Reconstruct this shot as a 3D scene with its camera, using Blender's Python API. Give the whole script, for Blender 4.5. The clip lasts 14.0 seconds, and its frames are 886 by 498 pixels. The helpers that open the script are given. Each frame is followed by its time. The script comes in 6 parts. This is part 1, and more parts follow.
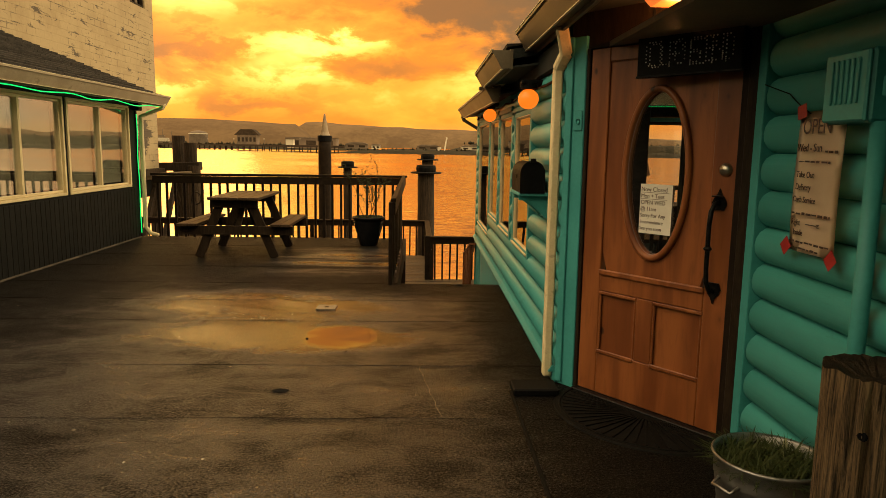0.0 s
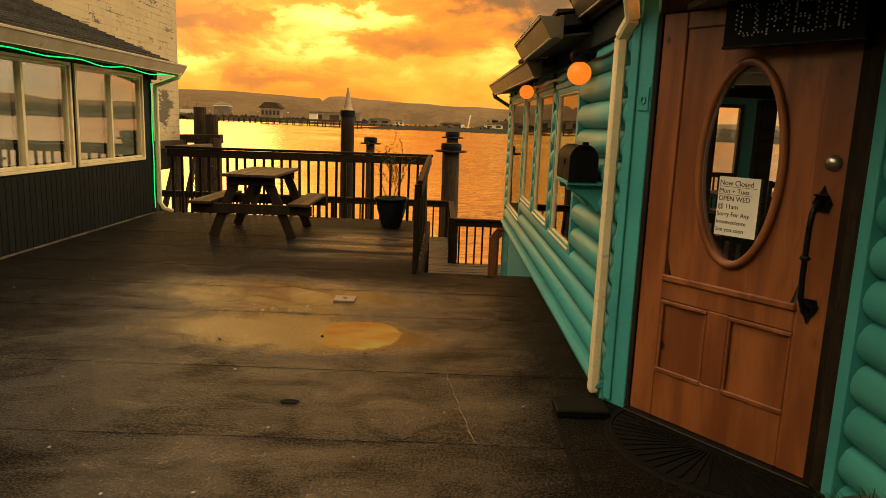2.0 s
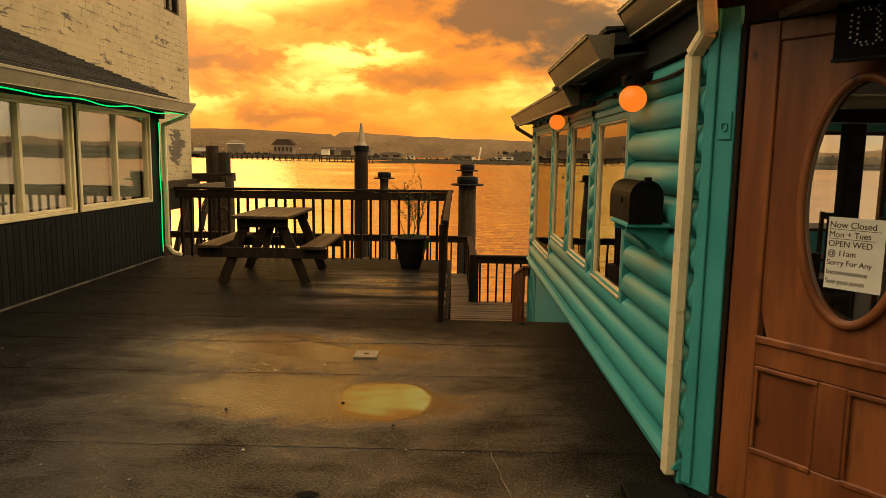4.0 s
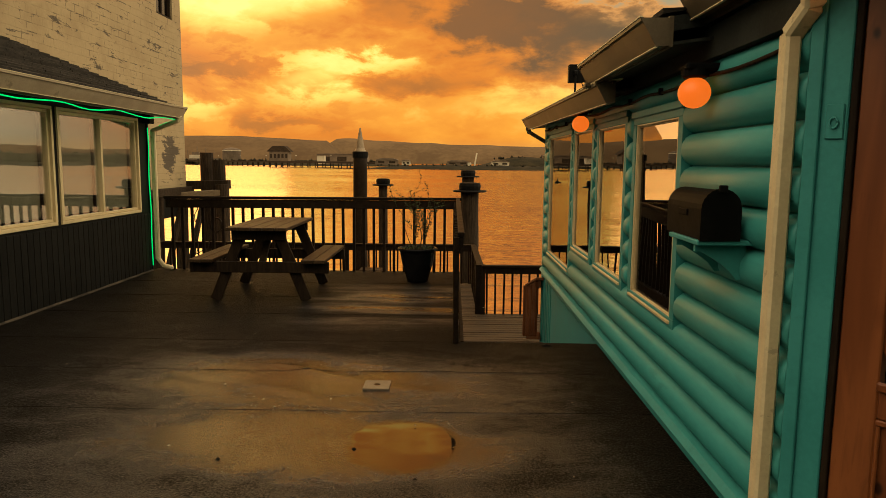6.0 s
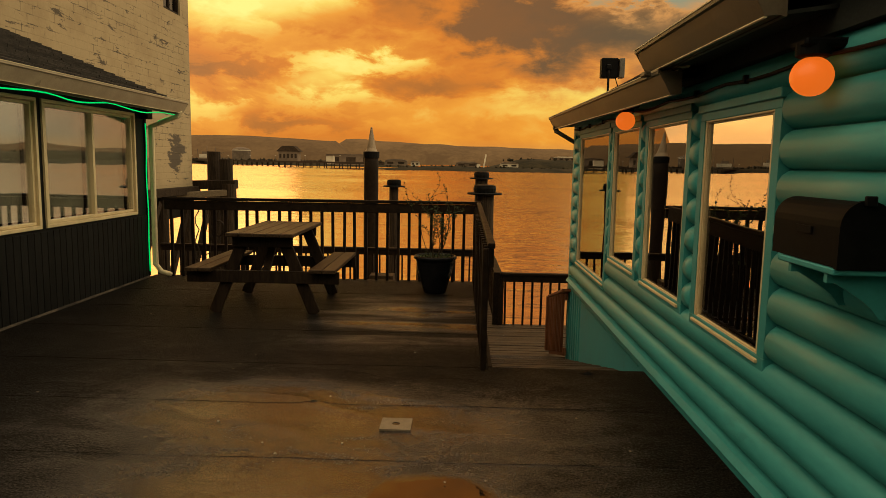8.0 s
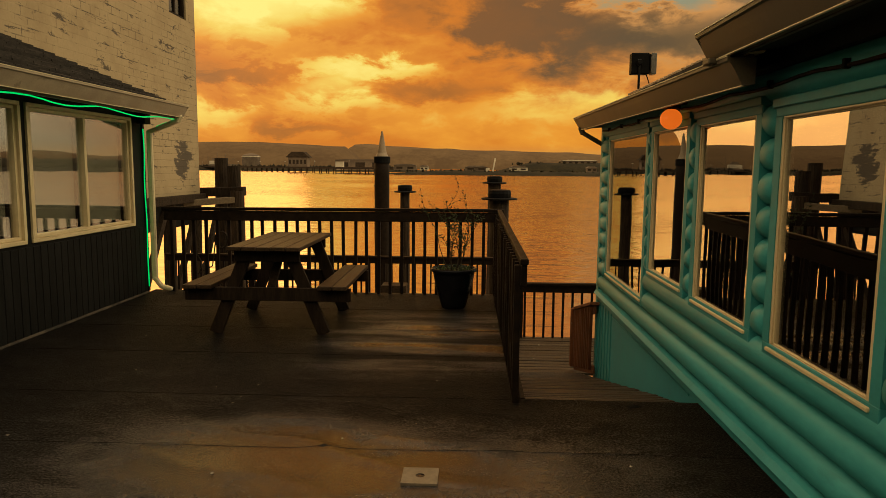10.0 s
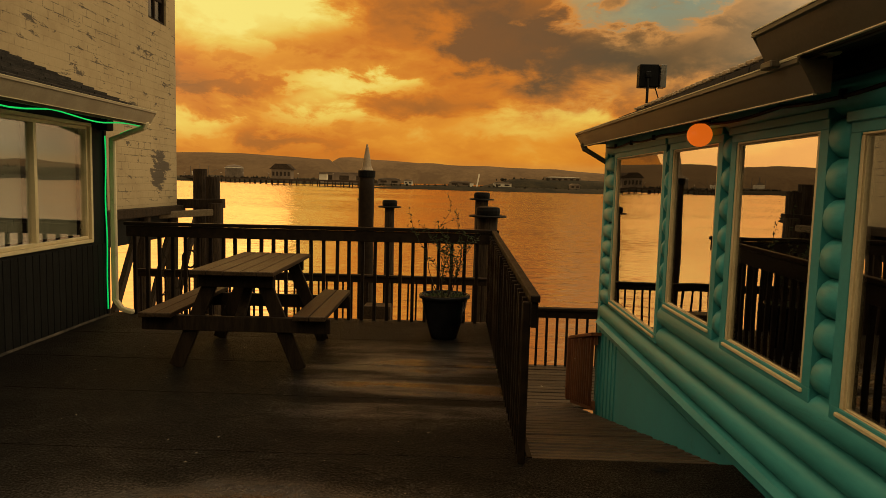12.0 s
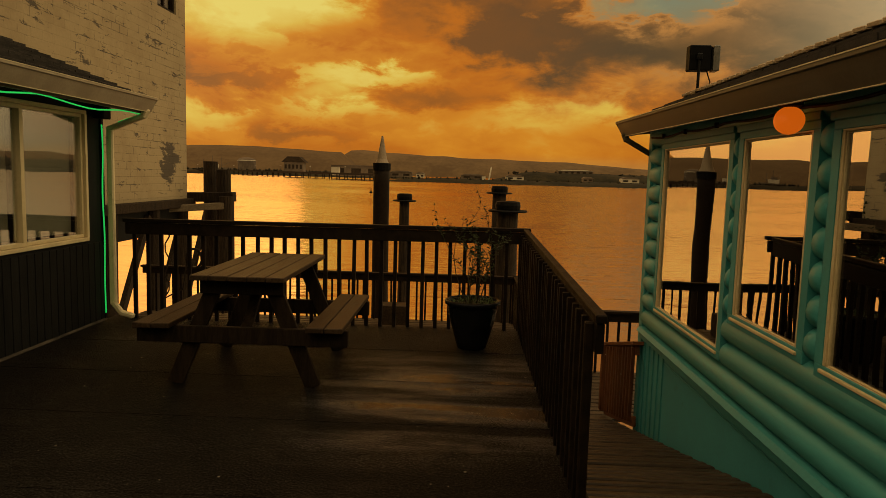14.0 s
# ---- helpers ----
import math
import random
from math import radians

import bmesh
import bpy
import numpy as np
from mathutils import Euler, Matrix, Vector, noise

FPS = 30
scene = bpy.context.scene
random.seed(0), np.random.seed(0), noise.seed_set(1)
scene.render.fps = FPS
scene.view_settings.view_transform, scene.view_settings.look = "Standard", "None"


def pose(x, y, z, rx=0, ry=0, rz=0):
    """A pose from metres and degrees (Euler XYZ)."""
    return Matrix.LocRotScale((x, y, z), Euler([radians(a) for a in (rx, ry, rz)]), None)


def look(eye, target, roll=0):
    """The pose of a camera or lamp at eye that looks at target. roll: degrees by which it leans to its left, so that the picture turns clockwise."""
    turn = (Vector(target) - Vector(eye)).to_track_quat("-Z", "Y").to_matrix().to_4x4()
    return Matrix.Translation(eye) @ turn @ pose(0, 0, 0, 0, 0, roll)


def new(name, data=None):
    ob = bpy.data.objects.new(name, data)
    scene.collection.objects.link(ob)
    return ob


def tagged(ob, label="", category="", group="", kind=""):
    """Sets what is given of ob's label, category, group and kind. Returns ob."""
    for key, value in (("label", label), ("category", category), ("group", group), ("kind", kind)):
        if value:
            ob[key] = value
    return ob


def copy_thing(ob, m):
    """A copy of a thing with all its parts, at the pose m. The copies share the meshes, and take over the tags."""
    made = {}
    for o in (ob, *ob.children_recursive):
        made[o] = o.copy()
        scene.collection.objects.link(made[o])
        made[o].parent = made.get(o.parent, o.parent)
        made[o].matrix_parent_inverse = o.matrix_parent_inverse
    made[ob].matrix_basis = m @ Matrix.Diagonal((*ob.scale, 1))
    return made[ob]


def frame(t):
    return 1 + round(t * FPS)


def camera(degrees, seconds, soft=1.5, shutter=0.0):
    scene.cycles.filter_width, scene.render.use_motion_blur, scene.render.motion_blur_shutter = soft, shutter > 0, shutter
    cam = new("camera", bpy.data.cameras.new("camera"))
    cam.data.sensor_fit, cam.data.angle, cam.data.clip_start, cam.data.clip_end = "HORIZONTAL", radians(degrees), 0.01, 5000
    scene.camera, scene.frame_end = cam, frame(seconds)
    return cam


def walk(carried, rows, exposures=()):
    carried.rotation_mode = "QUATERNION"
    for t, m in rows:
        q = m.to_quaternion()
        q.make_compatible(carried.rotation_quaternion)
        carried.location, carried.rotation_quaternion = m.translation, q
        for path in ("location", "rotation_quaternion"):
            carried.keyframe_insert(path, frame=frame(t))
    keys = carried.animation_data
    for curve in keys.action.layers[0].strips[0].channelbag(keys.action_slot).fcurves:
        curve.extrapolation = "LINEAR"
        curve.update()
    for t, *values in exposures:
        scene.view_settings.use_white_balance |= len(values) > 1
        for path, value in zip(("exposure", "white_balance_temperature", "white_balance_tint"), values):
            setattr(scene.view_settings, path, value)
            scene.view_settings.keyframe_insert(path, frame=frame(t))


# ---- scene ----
cam = camera(65.7, 14.0, soft=0.5)
PATH = [
    (0, (0.606, -1.0, 1.487), (0.667, 0.978, 1.195), 0.9),
    (0.5, (0.572, -0.862, 1.489), (0.629, 1.111, 1.168), 1.2),
    (1, (0.558, -0.712, 1.48), (0.597, 1.263, 1.167), 2.0),
    (1.5, (0.551, -0.561, 1.492), (0.564, 1.405, 1.121), 1.9),
    (2, (0.533, -0.419, 1.494), (0.537, 1.549, 1.137), 2.2),
    (2.5, (0.501, -0.277, 1.488), (0.506, 1.695, 1.154), 2.8),
    (3, (0.458, -0.126, 1.504), (0.461, 1.847, 1.177), 1.3),
    (3.5, (0.42, 0.013, 1.51), (0.422, 1.987, 1.193), 1.0),
    (4, (0.393, 0.165, 1.509), (0.357, 2.147, 1.243), 0.9),
    (4.2, (0.383, 0.236, 1.518), (0.319, 2.22, 1.273), 1.1),
    (6.5, (0.174, 0.905, 1.503), (0.154, 2.89, 1.253), 0.5),
    (7, (0.132, 1.09, 1.502), (0.09, 3.076, 1.267), 0.5),
    (9.3, (-0.015, 1.813, 1.498), (-0.057, 3.795, 1.236), 1.4),
    (9.5, (-0.033, 1.859, 1.499), (-0.082, 3.842, 1.24), 1.0),
    (10, (-0.044, 2.037, 1.506), (-0.121, 4.022, 1.272), 0.5),
    (10.5, (-0.047, 2.215, 1.512), (-0.171, 4.198, 1.289), 1.2),
    (11, (-0.062, 2.377, 1.522), (-0.176, 4.356, 1.262), 1.4),
    (11.5, (-0.096, 2.528, 1.51), (-0.171, 4.515, 1.297), 3.0),
    (12, (-0.144, 2.695, 1.526), (-0.172, 4.685, 1.335), 1.5),
    (12.5, (-0.194, 2.839, 1.547), (-0.194, 4.831, 1.372), 0.9),
    (13, (-0.239, 2.996, 1.54), (-0.26, 4.991, 1.4), 1.1),
    (13.5, (-0.273, 3.168, 1.536), (-0.339, 5.161, 1.373), 1.1),
    (14, (-0.304, 3.341, 1.528), (-0.365, 5.329, 1.316), 1.6),
]
EXPOSURES = [(0, 0.94, 6250, 10), (3.0, 0.94, 6100, 10), (4.2, 0.76, 5950, 10), (6.3, 0.36, 5750, 10), (9.3, 0.10, 5900, 10), (12.0, -0.10, 6250, 10), (14.0, -0.42, 6800, 10)]
walk(cam, [(t, look(eye, target, roll)) for t, eye, target, roll in PATH], EXPOSURES)

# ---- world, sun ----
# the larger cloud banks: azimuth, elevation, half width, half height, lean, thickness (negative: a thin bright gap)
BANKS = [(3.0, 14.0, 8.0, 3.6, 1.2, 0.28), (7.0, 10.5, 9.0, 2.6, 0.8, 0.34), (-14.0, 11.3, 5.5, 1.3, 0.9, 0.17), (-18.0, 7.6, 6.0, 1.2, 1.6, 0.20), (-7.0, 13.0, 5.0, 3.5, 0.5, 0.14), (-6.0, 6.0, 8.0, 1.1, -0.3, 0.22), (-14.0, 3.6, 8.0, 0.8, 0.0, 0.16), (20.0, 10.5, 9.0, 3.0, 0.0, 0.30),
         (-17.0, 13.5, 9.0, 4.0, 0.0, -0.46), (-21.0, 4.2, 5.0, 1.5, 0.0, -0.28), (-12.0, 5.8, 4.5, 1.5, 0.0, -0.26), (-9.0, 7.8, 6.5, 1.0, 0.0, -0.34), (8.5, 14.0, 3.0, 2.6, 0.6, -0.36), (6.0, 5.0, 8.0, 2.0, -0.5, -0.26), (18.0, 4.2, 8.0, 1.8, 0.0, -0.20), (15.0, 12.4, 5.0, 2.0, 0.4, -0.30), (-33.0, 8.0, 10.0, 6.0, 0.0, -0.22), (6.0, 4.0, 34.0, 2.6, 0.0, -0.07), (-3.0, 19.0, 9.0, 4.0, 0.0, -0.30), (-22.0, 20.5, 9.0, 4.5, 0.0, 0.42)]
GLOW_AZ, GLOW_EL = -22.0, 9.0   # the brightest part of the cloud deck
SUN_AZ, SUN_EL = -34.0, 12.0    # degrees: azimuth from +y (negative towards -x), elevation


def node(nt, kind, **values):
    n = nt.nodes.new(kind)
    for key, v in values.items():
        if key in n.inputs:
            n.inputs[key].default_value = v
        else:
            setattr(n, key, v)
    return n


def math_node(nt, op, a, b=0.0, clamp=False):
    n = nt.nodes.new("ShaderNodeMath")
    n.operation, n.use_clamp = op, clamp
    for i, v in enumerate((a, b)):
        if isinstance(v, (int, float)):
            n.inputs[i].default_value = v
        else:
            nt.links.new(v, n.inputs[i])
    return n.outputs[0]


def ramp(nt, fac, stops):
    n = nt.nodes.new("ShaderNodeValToRGB")
    e = n.color_ramp.elements
    while len(e) < len(stops):
        e.new(0.5)
    for el, (p, c) in zip(e, stops):
        el.position, el.color = p, (*c, 1) if len(c) == 3 else c
    nt.links.new(fac, n.inputs[0])
    return n.outputs[0]


def mix(nt, fac, a, b, blend="MIX"):
    n = nt.nodes.new("ShaderNodeMix")
    n.data_type, n.blend_type = "RGBA", blend
    for i, v in ((0, fac), (6, a), (7, b)):
        if isinstance(v, (int, float)):
            n.inputs[i].default_value = v
        elif isinstance(v, tuple):
            n.inputs[i].default_value = (*v, 1)
        else:
            nt.links.new(v, n.inputs[i])
    return n.outputs[2]


def smooth(nt, v, lo, hi):
    n = nt.nodes.new("ShaderNodeMapRange")
    n.interpolation_type = "SMOOTHSTEP"
    n.inputs[1].default_value, n.inputs[2].default_value = lo, hi
    nt.links.new(v, n.inputs[0])
    return n.outputs[0]


def make_world():
    w = bpy.data.worlds.new("sunset_sky")
    scene.world = w
    w.use_nodes = True
    nt = w.node_tree
    nt.nodes.clear()
    L = nt.links.new
    sky = node(nt, "ShaderNodeTexSky", sky_type="NISHITA", sun_disc=False, sun_elevation=radians(SUN_EL),
               sun_rotation=radians(SUN_AZ), dust_density=4.0, ozone_density=2.0)
    tc = node(nt, "ShaderNodeTexCoord")
    sep = node(nt, "ShaderNodeSeparateXYZ")
    L(tc.outputs["Generated"], sep.inputs[0])
    X, Y, Z = sep.outputs
    zc = math_node(nt, "MAXIMUM", Z, 0.0)
    # azimuth and elevation in degrees
    az = math_node(nt, "MULTIPLY", math_node(nt, "ARCTAN2", X, Y), 57.2958)
    el = math_node(nt, "MULTIPLY", math_node(nt, "ARCSINE", zc), 57.2958)
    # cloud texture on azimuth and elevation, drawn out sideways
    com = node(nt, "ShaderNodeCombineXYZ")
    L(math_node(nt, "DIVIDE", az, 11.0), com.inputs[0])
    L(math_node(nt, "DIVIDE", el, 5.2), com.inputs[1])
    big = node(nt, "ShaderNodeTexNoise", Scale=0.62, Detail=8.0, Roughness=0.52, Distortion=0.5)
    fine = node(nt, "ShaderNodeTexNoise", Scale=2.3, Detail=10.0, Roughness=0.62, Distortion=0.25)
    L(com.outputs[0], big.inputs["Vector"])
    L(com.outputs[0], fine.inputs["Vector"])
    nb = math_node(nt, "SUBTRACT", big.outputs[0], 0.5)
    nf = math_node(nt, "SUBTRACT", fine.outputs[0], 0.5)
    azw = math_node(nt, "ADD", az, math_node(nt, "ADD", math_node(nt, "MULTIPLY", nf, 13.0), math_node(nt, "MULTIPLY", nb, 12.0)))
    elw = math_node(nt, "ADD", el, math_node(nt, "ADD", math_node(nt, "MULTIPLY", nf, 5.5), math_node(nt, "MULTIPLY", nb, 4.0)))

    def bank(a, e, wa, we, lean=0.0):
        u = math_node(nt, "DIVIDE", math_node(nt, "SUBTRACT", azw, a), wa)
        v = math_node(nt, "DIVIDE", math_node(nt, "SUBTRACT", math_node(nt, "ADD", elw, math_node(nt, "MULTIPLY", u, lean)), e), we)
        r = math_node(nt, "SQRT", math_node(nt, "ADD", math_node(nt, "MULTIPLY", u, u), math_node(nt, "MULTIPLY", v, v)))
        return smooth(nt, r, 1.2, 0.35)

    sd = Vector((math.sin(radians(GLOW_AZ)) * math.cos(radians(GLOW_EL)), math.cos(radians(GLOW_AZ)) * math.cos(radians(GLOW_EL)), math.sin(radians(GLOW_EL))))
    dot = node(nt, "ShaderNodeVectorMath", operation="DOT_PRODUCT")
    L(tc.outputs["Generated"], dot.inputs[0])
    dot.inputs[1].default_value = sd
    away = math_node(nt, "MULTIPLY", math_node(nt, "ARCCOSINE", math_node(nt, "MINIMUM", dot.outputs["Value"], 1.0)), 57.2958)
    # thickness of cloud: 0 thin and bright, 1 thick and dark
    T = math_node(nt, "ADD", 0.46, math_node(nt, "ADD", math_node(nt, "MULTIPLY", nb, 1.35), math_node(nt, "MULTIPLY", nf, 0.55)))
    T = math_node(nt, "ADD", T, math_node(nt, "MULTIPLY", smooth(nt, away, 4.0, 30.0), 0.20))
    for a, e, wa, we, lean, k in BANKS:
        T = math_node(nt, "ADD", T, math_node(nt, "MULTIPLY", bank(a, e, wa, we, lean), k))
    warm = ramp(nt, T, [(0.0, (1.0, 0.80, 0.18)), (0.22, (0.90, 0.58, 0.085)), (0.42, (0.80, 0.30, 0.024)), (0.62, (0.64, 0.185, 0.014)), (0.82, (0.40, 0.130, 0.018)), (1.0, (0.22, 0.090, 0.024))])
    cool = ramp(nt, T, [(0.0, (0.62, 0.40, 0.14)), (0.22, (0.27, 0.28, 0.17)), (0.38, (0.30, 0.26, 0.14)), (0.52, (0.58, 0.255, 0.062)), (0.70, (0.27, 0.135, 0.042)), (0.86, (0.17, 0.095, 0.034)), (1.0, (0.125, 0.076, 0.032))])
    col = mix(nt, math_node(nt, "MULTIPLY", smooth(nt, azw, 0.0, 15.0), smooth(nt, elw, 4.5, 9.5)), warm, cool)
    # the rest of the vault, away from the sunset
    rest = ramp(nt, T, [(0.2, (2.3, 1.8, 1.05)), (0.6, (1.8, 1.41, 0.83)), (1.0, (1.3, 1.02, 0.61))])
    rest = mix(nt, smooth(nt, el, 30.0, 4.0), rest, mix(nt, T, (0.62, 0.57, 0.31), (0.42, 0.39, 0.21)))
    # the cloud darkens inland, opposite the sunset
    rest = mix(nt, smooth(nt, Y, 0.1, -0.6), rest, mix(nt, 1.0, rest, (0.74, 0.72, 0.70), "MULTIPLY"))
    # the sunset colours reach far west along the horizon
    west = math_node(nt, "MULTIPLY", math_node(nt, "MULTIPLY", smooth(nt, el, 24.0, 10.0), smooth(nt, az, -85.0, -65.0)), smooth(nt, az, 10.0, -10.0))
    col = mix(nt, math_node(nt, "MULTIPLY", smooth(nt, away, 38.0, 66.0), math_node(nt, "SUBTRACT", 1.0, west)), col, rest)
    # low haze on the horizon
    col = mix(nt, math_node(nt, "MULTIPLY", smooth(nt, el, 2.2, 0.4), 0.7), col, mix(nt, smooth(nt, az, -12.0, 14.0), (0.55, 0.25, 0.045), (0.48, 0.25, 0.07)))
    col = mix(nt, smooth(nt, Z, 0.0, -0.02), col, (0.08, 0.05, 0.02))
    both = mix(nt, 0.0012, col, sky.outputs[0])
    bg = node(nt, "ShaderNodeBackground", Strength=1.0)
    out = node(nt, "ShaderNodeOutputWorld")
    L(both, bg.inputs[0])
    L(bg.outputs[0], out.inputs[0])


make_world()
sun = new("sun", bpy.data.lights.new("sun", "SUN"))
sun.data.energy, sun.data.angle, sun.data.color = 0.5, radians(40), (1.0, 0.50, 0.14)
sd = Vector((math.sin(radians(SUN_AZ)) * math.cos(radians(SUN_EL)), math.cos(radians(SUN_AZ)) * math.cos(radians(SUN_EL)), math.sin(radians(SUN_EL))))
sun.matrix_world = look(sd * 50, (0, 0, 0))


# ---- materials ----
def surface(name, a, b, scale=6.0, stretch=(1, 1, 1), rough=(0.5, 0.8), metal=0.0, bump=0.2, fine=60.0, vary=0.15, spots=None, dist=0.01, spot_scale=3.0, coat=0.0):
    """Two colours mixed at two scales, with matching roughness and relief; spots: a third colour in scattered worn flecks (colour, amount)."""
    m = bpy.data.materials.new(name)
    m.use_nodes = True
    nt = m.node_tree
    bs = nt.nodes["Principled BSDF"]
    L = nt.links.new
    tc = node(nt, "ShaderNodeTexCoord")
    info = node(nt, "ShaderNodeObjectInfo")
    shift = node(nt, "ShaderNodeVectorMath", operation="SCALE")
    shift.inputs[0].default_value = (37, 51, 23)
    L(info.outputs["Random"], shift.inputs["Scale"])
    add = node(nt, "ShaderNodeVectorMath", operation="ADD")
    L(tc.outputs["Object"], add.inputs[0])
    L(shift.outputs[0], add.inputs[1])
    mp = node(nt, "ShaderNodeMapping")
    mp.inputs["Scale"].default_value = stretch
    L(add.outputs[0], mp.inputs["Vector"])
    n1 = node(nt, "ShaderNodeTexNoise", Scale=scale, Detail=6.0, Roughness=0.6, Distortion=0.4)
    n2 = node(nt, "ShaderNodeTexNoise", Scale=fine, Detail=4.0, Roughness=0.6)
    for n in (n1, n2):
        L(mp.outputs[0], n.inputs["Vector"])
    f = math_node(nt, "ADD", math_node(nt, "MULTIPLY", n1.outputs[0], 0.65), math_node(nt, "MULTIPLY", n2.outputs[0], 0.35))
    col = mix(nt, smooth(nt, f, 0.36, 0.64), a, b)
    if spots:
        n3 = node(nt, "ShaderNodeTexNoise", Scale=spot_scale, Detail=8.0, Roughness=0.7, Distortion=0.6)
        L(mp.outputs[0], n3.inputs["Vector"])
        col = mix(nt, math_node(nt, "MULTIPLY", smooth(nt, n3.outputs[0], 0.60, 0.66), spots[1]), col, spots[0])
    hsv = node(nt, "ShaderNodeHueSaturation")
    L(math_node(nt, "ADD", math_node(nt, "MULTIPLY", info.outputs["Random"], 2 * vary), 1.0 - vary), hsv.inputs["Value"])
    L(col, hsv.inputs["Color"])
    L(hsv.outputs[0], bs.inputs["Base Color"])
    r = node(nt, "ShaderNodeMapRange")
    r.inputs[3].default_value, r.inputs[4].default_value = rough
    L(f, r.inputs[0])
    r.inputs[1].default_value, r.inputs[2].default_value = 0.3, 0.7
    L(r.outputs[0], bs.inputs["Roughness"])
    bs.inputs["Metallic"].default_value = metal
    bs.inputs["Coat Weight"].default_value = coat
    bs.inputs["Specular IOR Level"].default_value = 0.06 + min(0.44, 0.9 * max(b))
    bu = node(nt, "ShaderNodeBump", Strength=bump, Distance=dist)
    L(f, bu.inputs["Height"])
    L(bu.outputs[0], bs.inputs["Normal"])
    return m


def knotty(name):
    """Oiled alder: long soft grain and scattered dark knots."""
    m = bpy.data.materials.new(name)
    m.use_nodes = True
    nt = m.node_tree
    bs = nt.nodes["Principled BSDF"]
    L = nt.links.new
    tc = node(nt, "ShaderNodeTexCoord")
    info = node(nt, "ShaderNodeObjectInfo")
    shift = node(nt, "ShaderNodeVectorMath", operation="SCALE")
    shift.inputs[0].default_value = (3.7, 0, 5.1)
    L(info.outputs["Random"], shift.inputs["Scale"])
    add = node(nt, "ShaderNodeVectorMath", operation="ADD")
    L(tc.outputs["Object"], add.inputs[0])
    L(shift.outputs[0], add.inputs[1])
    mp = node(nt, "ShaderNodeMapping")
    mp.inputs["Scale"].default_value = (1.0, 1.0, 0.12)
    L(add.outputs[0], mp.inputs["Vector"])
    grain = node(nt, "ShaderNodeTexNoise", Scale=38.0, Detail=5.0, Roughness=0.6, Distortion=0.8)
    tone = node(nt, "ShaderNodeTexNoise", Scale=7.0, Detail=3.0, Roughness=0.5, Distortion=0.5)
    L(mp.outputs[0], grain.inputs["Vector"])
    L(mp.outputs[0], tone.inputs["Vector"])
    col = mix(nt, smooth(nt, tone.outputs[0], 0.32, 0.68), (0.145, 0.041, 0.0105), (0.285, 0.092, 0.0245))
    col = mix(nt, math_node(nt, "MULTIPLY", smooth(nt, grain.outputs[0], 0.5, 0.7), 0.35), col, (0.11, 0.032, 0.009))
    mk = node(nt, "ShaderNodeMapping")
    mk.inputs["Scale"].default_value = (1.0, 0.0, 0.62)
    L(add.outputs[0], mk.inputs["Vector"])
    warp = node(nt, "ShaderNodeTexNoise", Scale=9.0, Detail=2.0)
    L(add.outputs[0], warp.inputs["Vector"])
    vo = node(nt, "ShaderNodeTexVoronoi", Scale=6.5)
    L(mk.outputs[0], vo.inputs["Vector"])
    sepc = node(nt, "ShaderNodeSeparateColor")
    L(vo.outputs["Color"], sepc.inputs[0])
    d = math_node(nt, "ADD", vo.outputs["Distance"], math_node(nt, "MULTIPLY", math_node(nt, "SUBTRACT", warp.outputs[0], 0.5), 0.10))
    some = smooth(nt, sepc.outputs[0], 0.36, 0.40)
    knot = math_node(nt, "MULTIPLY", smooth(nt, d, 0.13, 0.05), some)
    halo = math_node(nt, "MULTIPLY", smooth(nt, d, 0.30, 0.08), some)
    col = mix(nt, math_node(nt, "MULTIPLY", halo, 0.45), col, (0.13, 0.036, 0.010))
    col = mix(nt, math_node(nt, "MULTIPLY", knot, 0.9), col, (0.02, 0.008, 0.004))
    L(col, bs.inputs["Base Color"])
    bs.inputs["Roughness"].default_value = 0.42
    bs.inputs["Specular IOR Level"].default_value = 0.35
    bu = node(nt, "ShaderNodeBump", Strength=0.25, Distance=0.003)
    L(math_node(nt, "SUBTRACT", grain.outputs[0], knot), bu.inputs["Height"])
    L(bu.outputs[0], bs.inputs["Normal"])
    return m


def glass(name, rough=0.0, tint=(1, 1, 1), ior=8.0):
    m = bpy.data.materials.new(name)
    m.use_nodes = True
    nt = m.node_tree
    nt.nodes.clear()
    fr = node(nt, "ShaderNodeFresnel", IOR=ior)
    tr = node(nt, "ShaderNodeBsdfTransparent", Color=(*tint, 1))
    gl = node(nt, "ShaderNodeBsdfGlossy", Roughness=rough)
    noi = node(nt, "ShaderNodeTexNoise", Scale=1.1, Detail=1.0)
    tc = node(nt, "ShaderNodeTexCoord")
    nt.links.new(tc.outputs["Object"], noi.inputs["Vector"])
    bu = node(nt, "ShaderNodeBump", Strength=0.05, Distance=0.05)
    nt.links.new(noi.outputs[0], bu.inputs["Height"])
    nt.links.new(bu.outputs[0], gl.inputs["Normal"])
    mx = node(nt, "ShaderNodeMixShader")
    out = node(nt, "ShaderNodeOutputMaterial")
    nt.links.new(fr.outputs[0], mx.inputs[0])
    nt.links.new(tr.outputs[0], mx.inputs[1])
    nt.links.new(gl.outputs[0], mx.inputs[2])
    nt.links.new(mx.outputs[0], out.inputs[0])
    return m


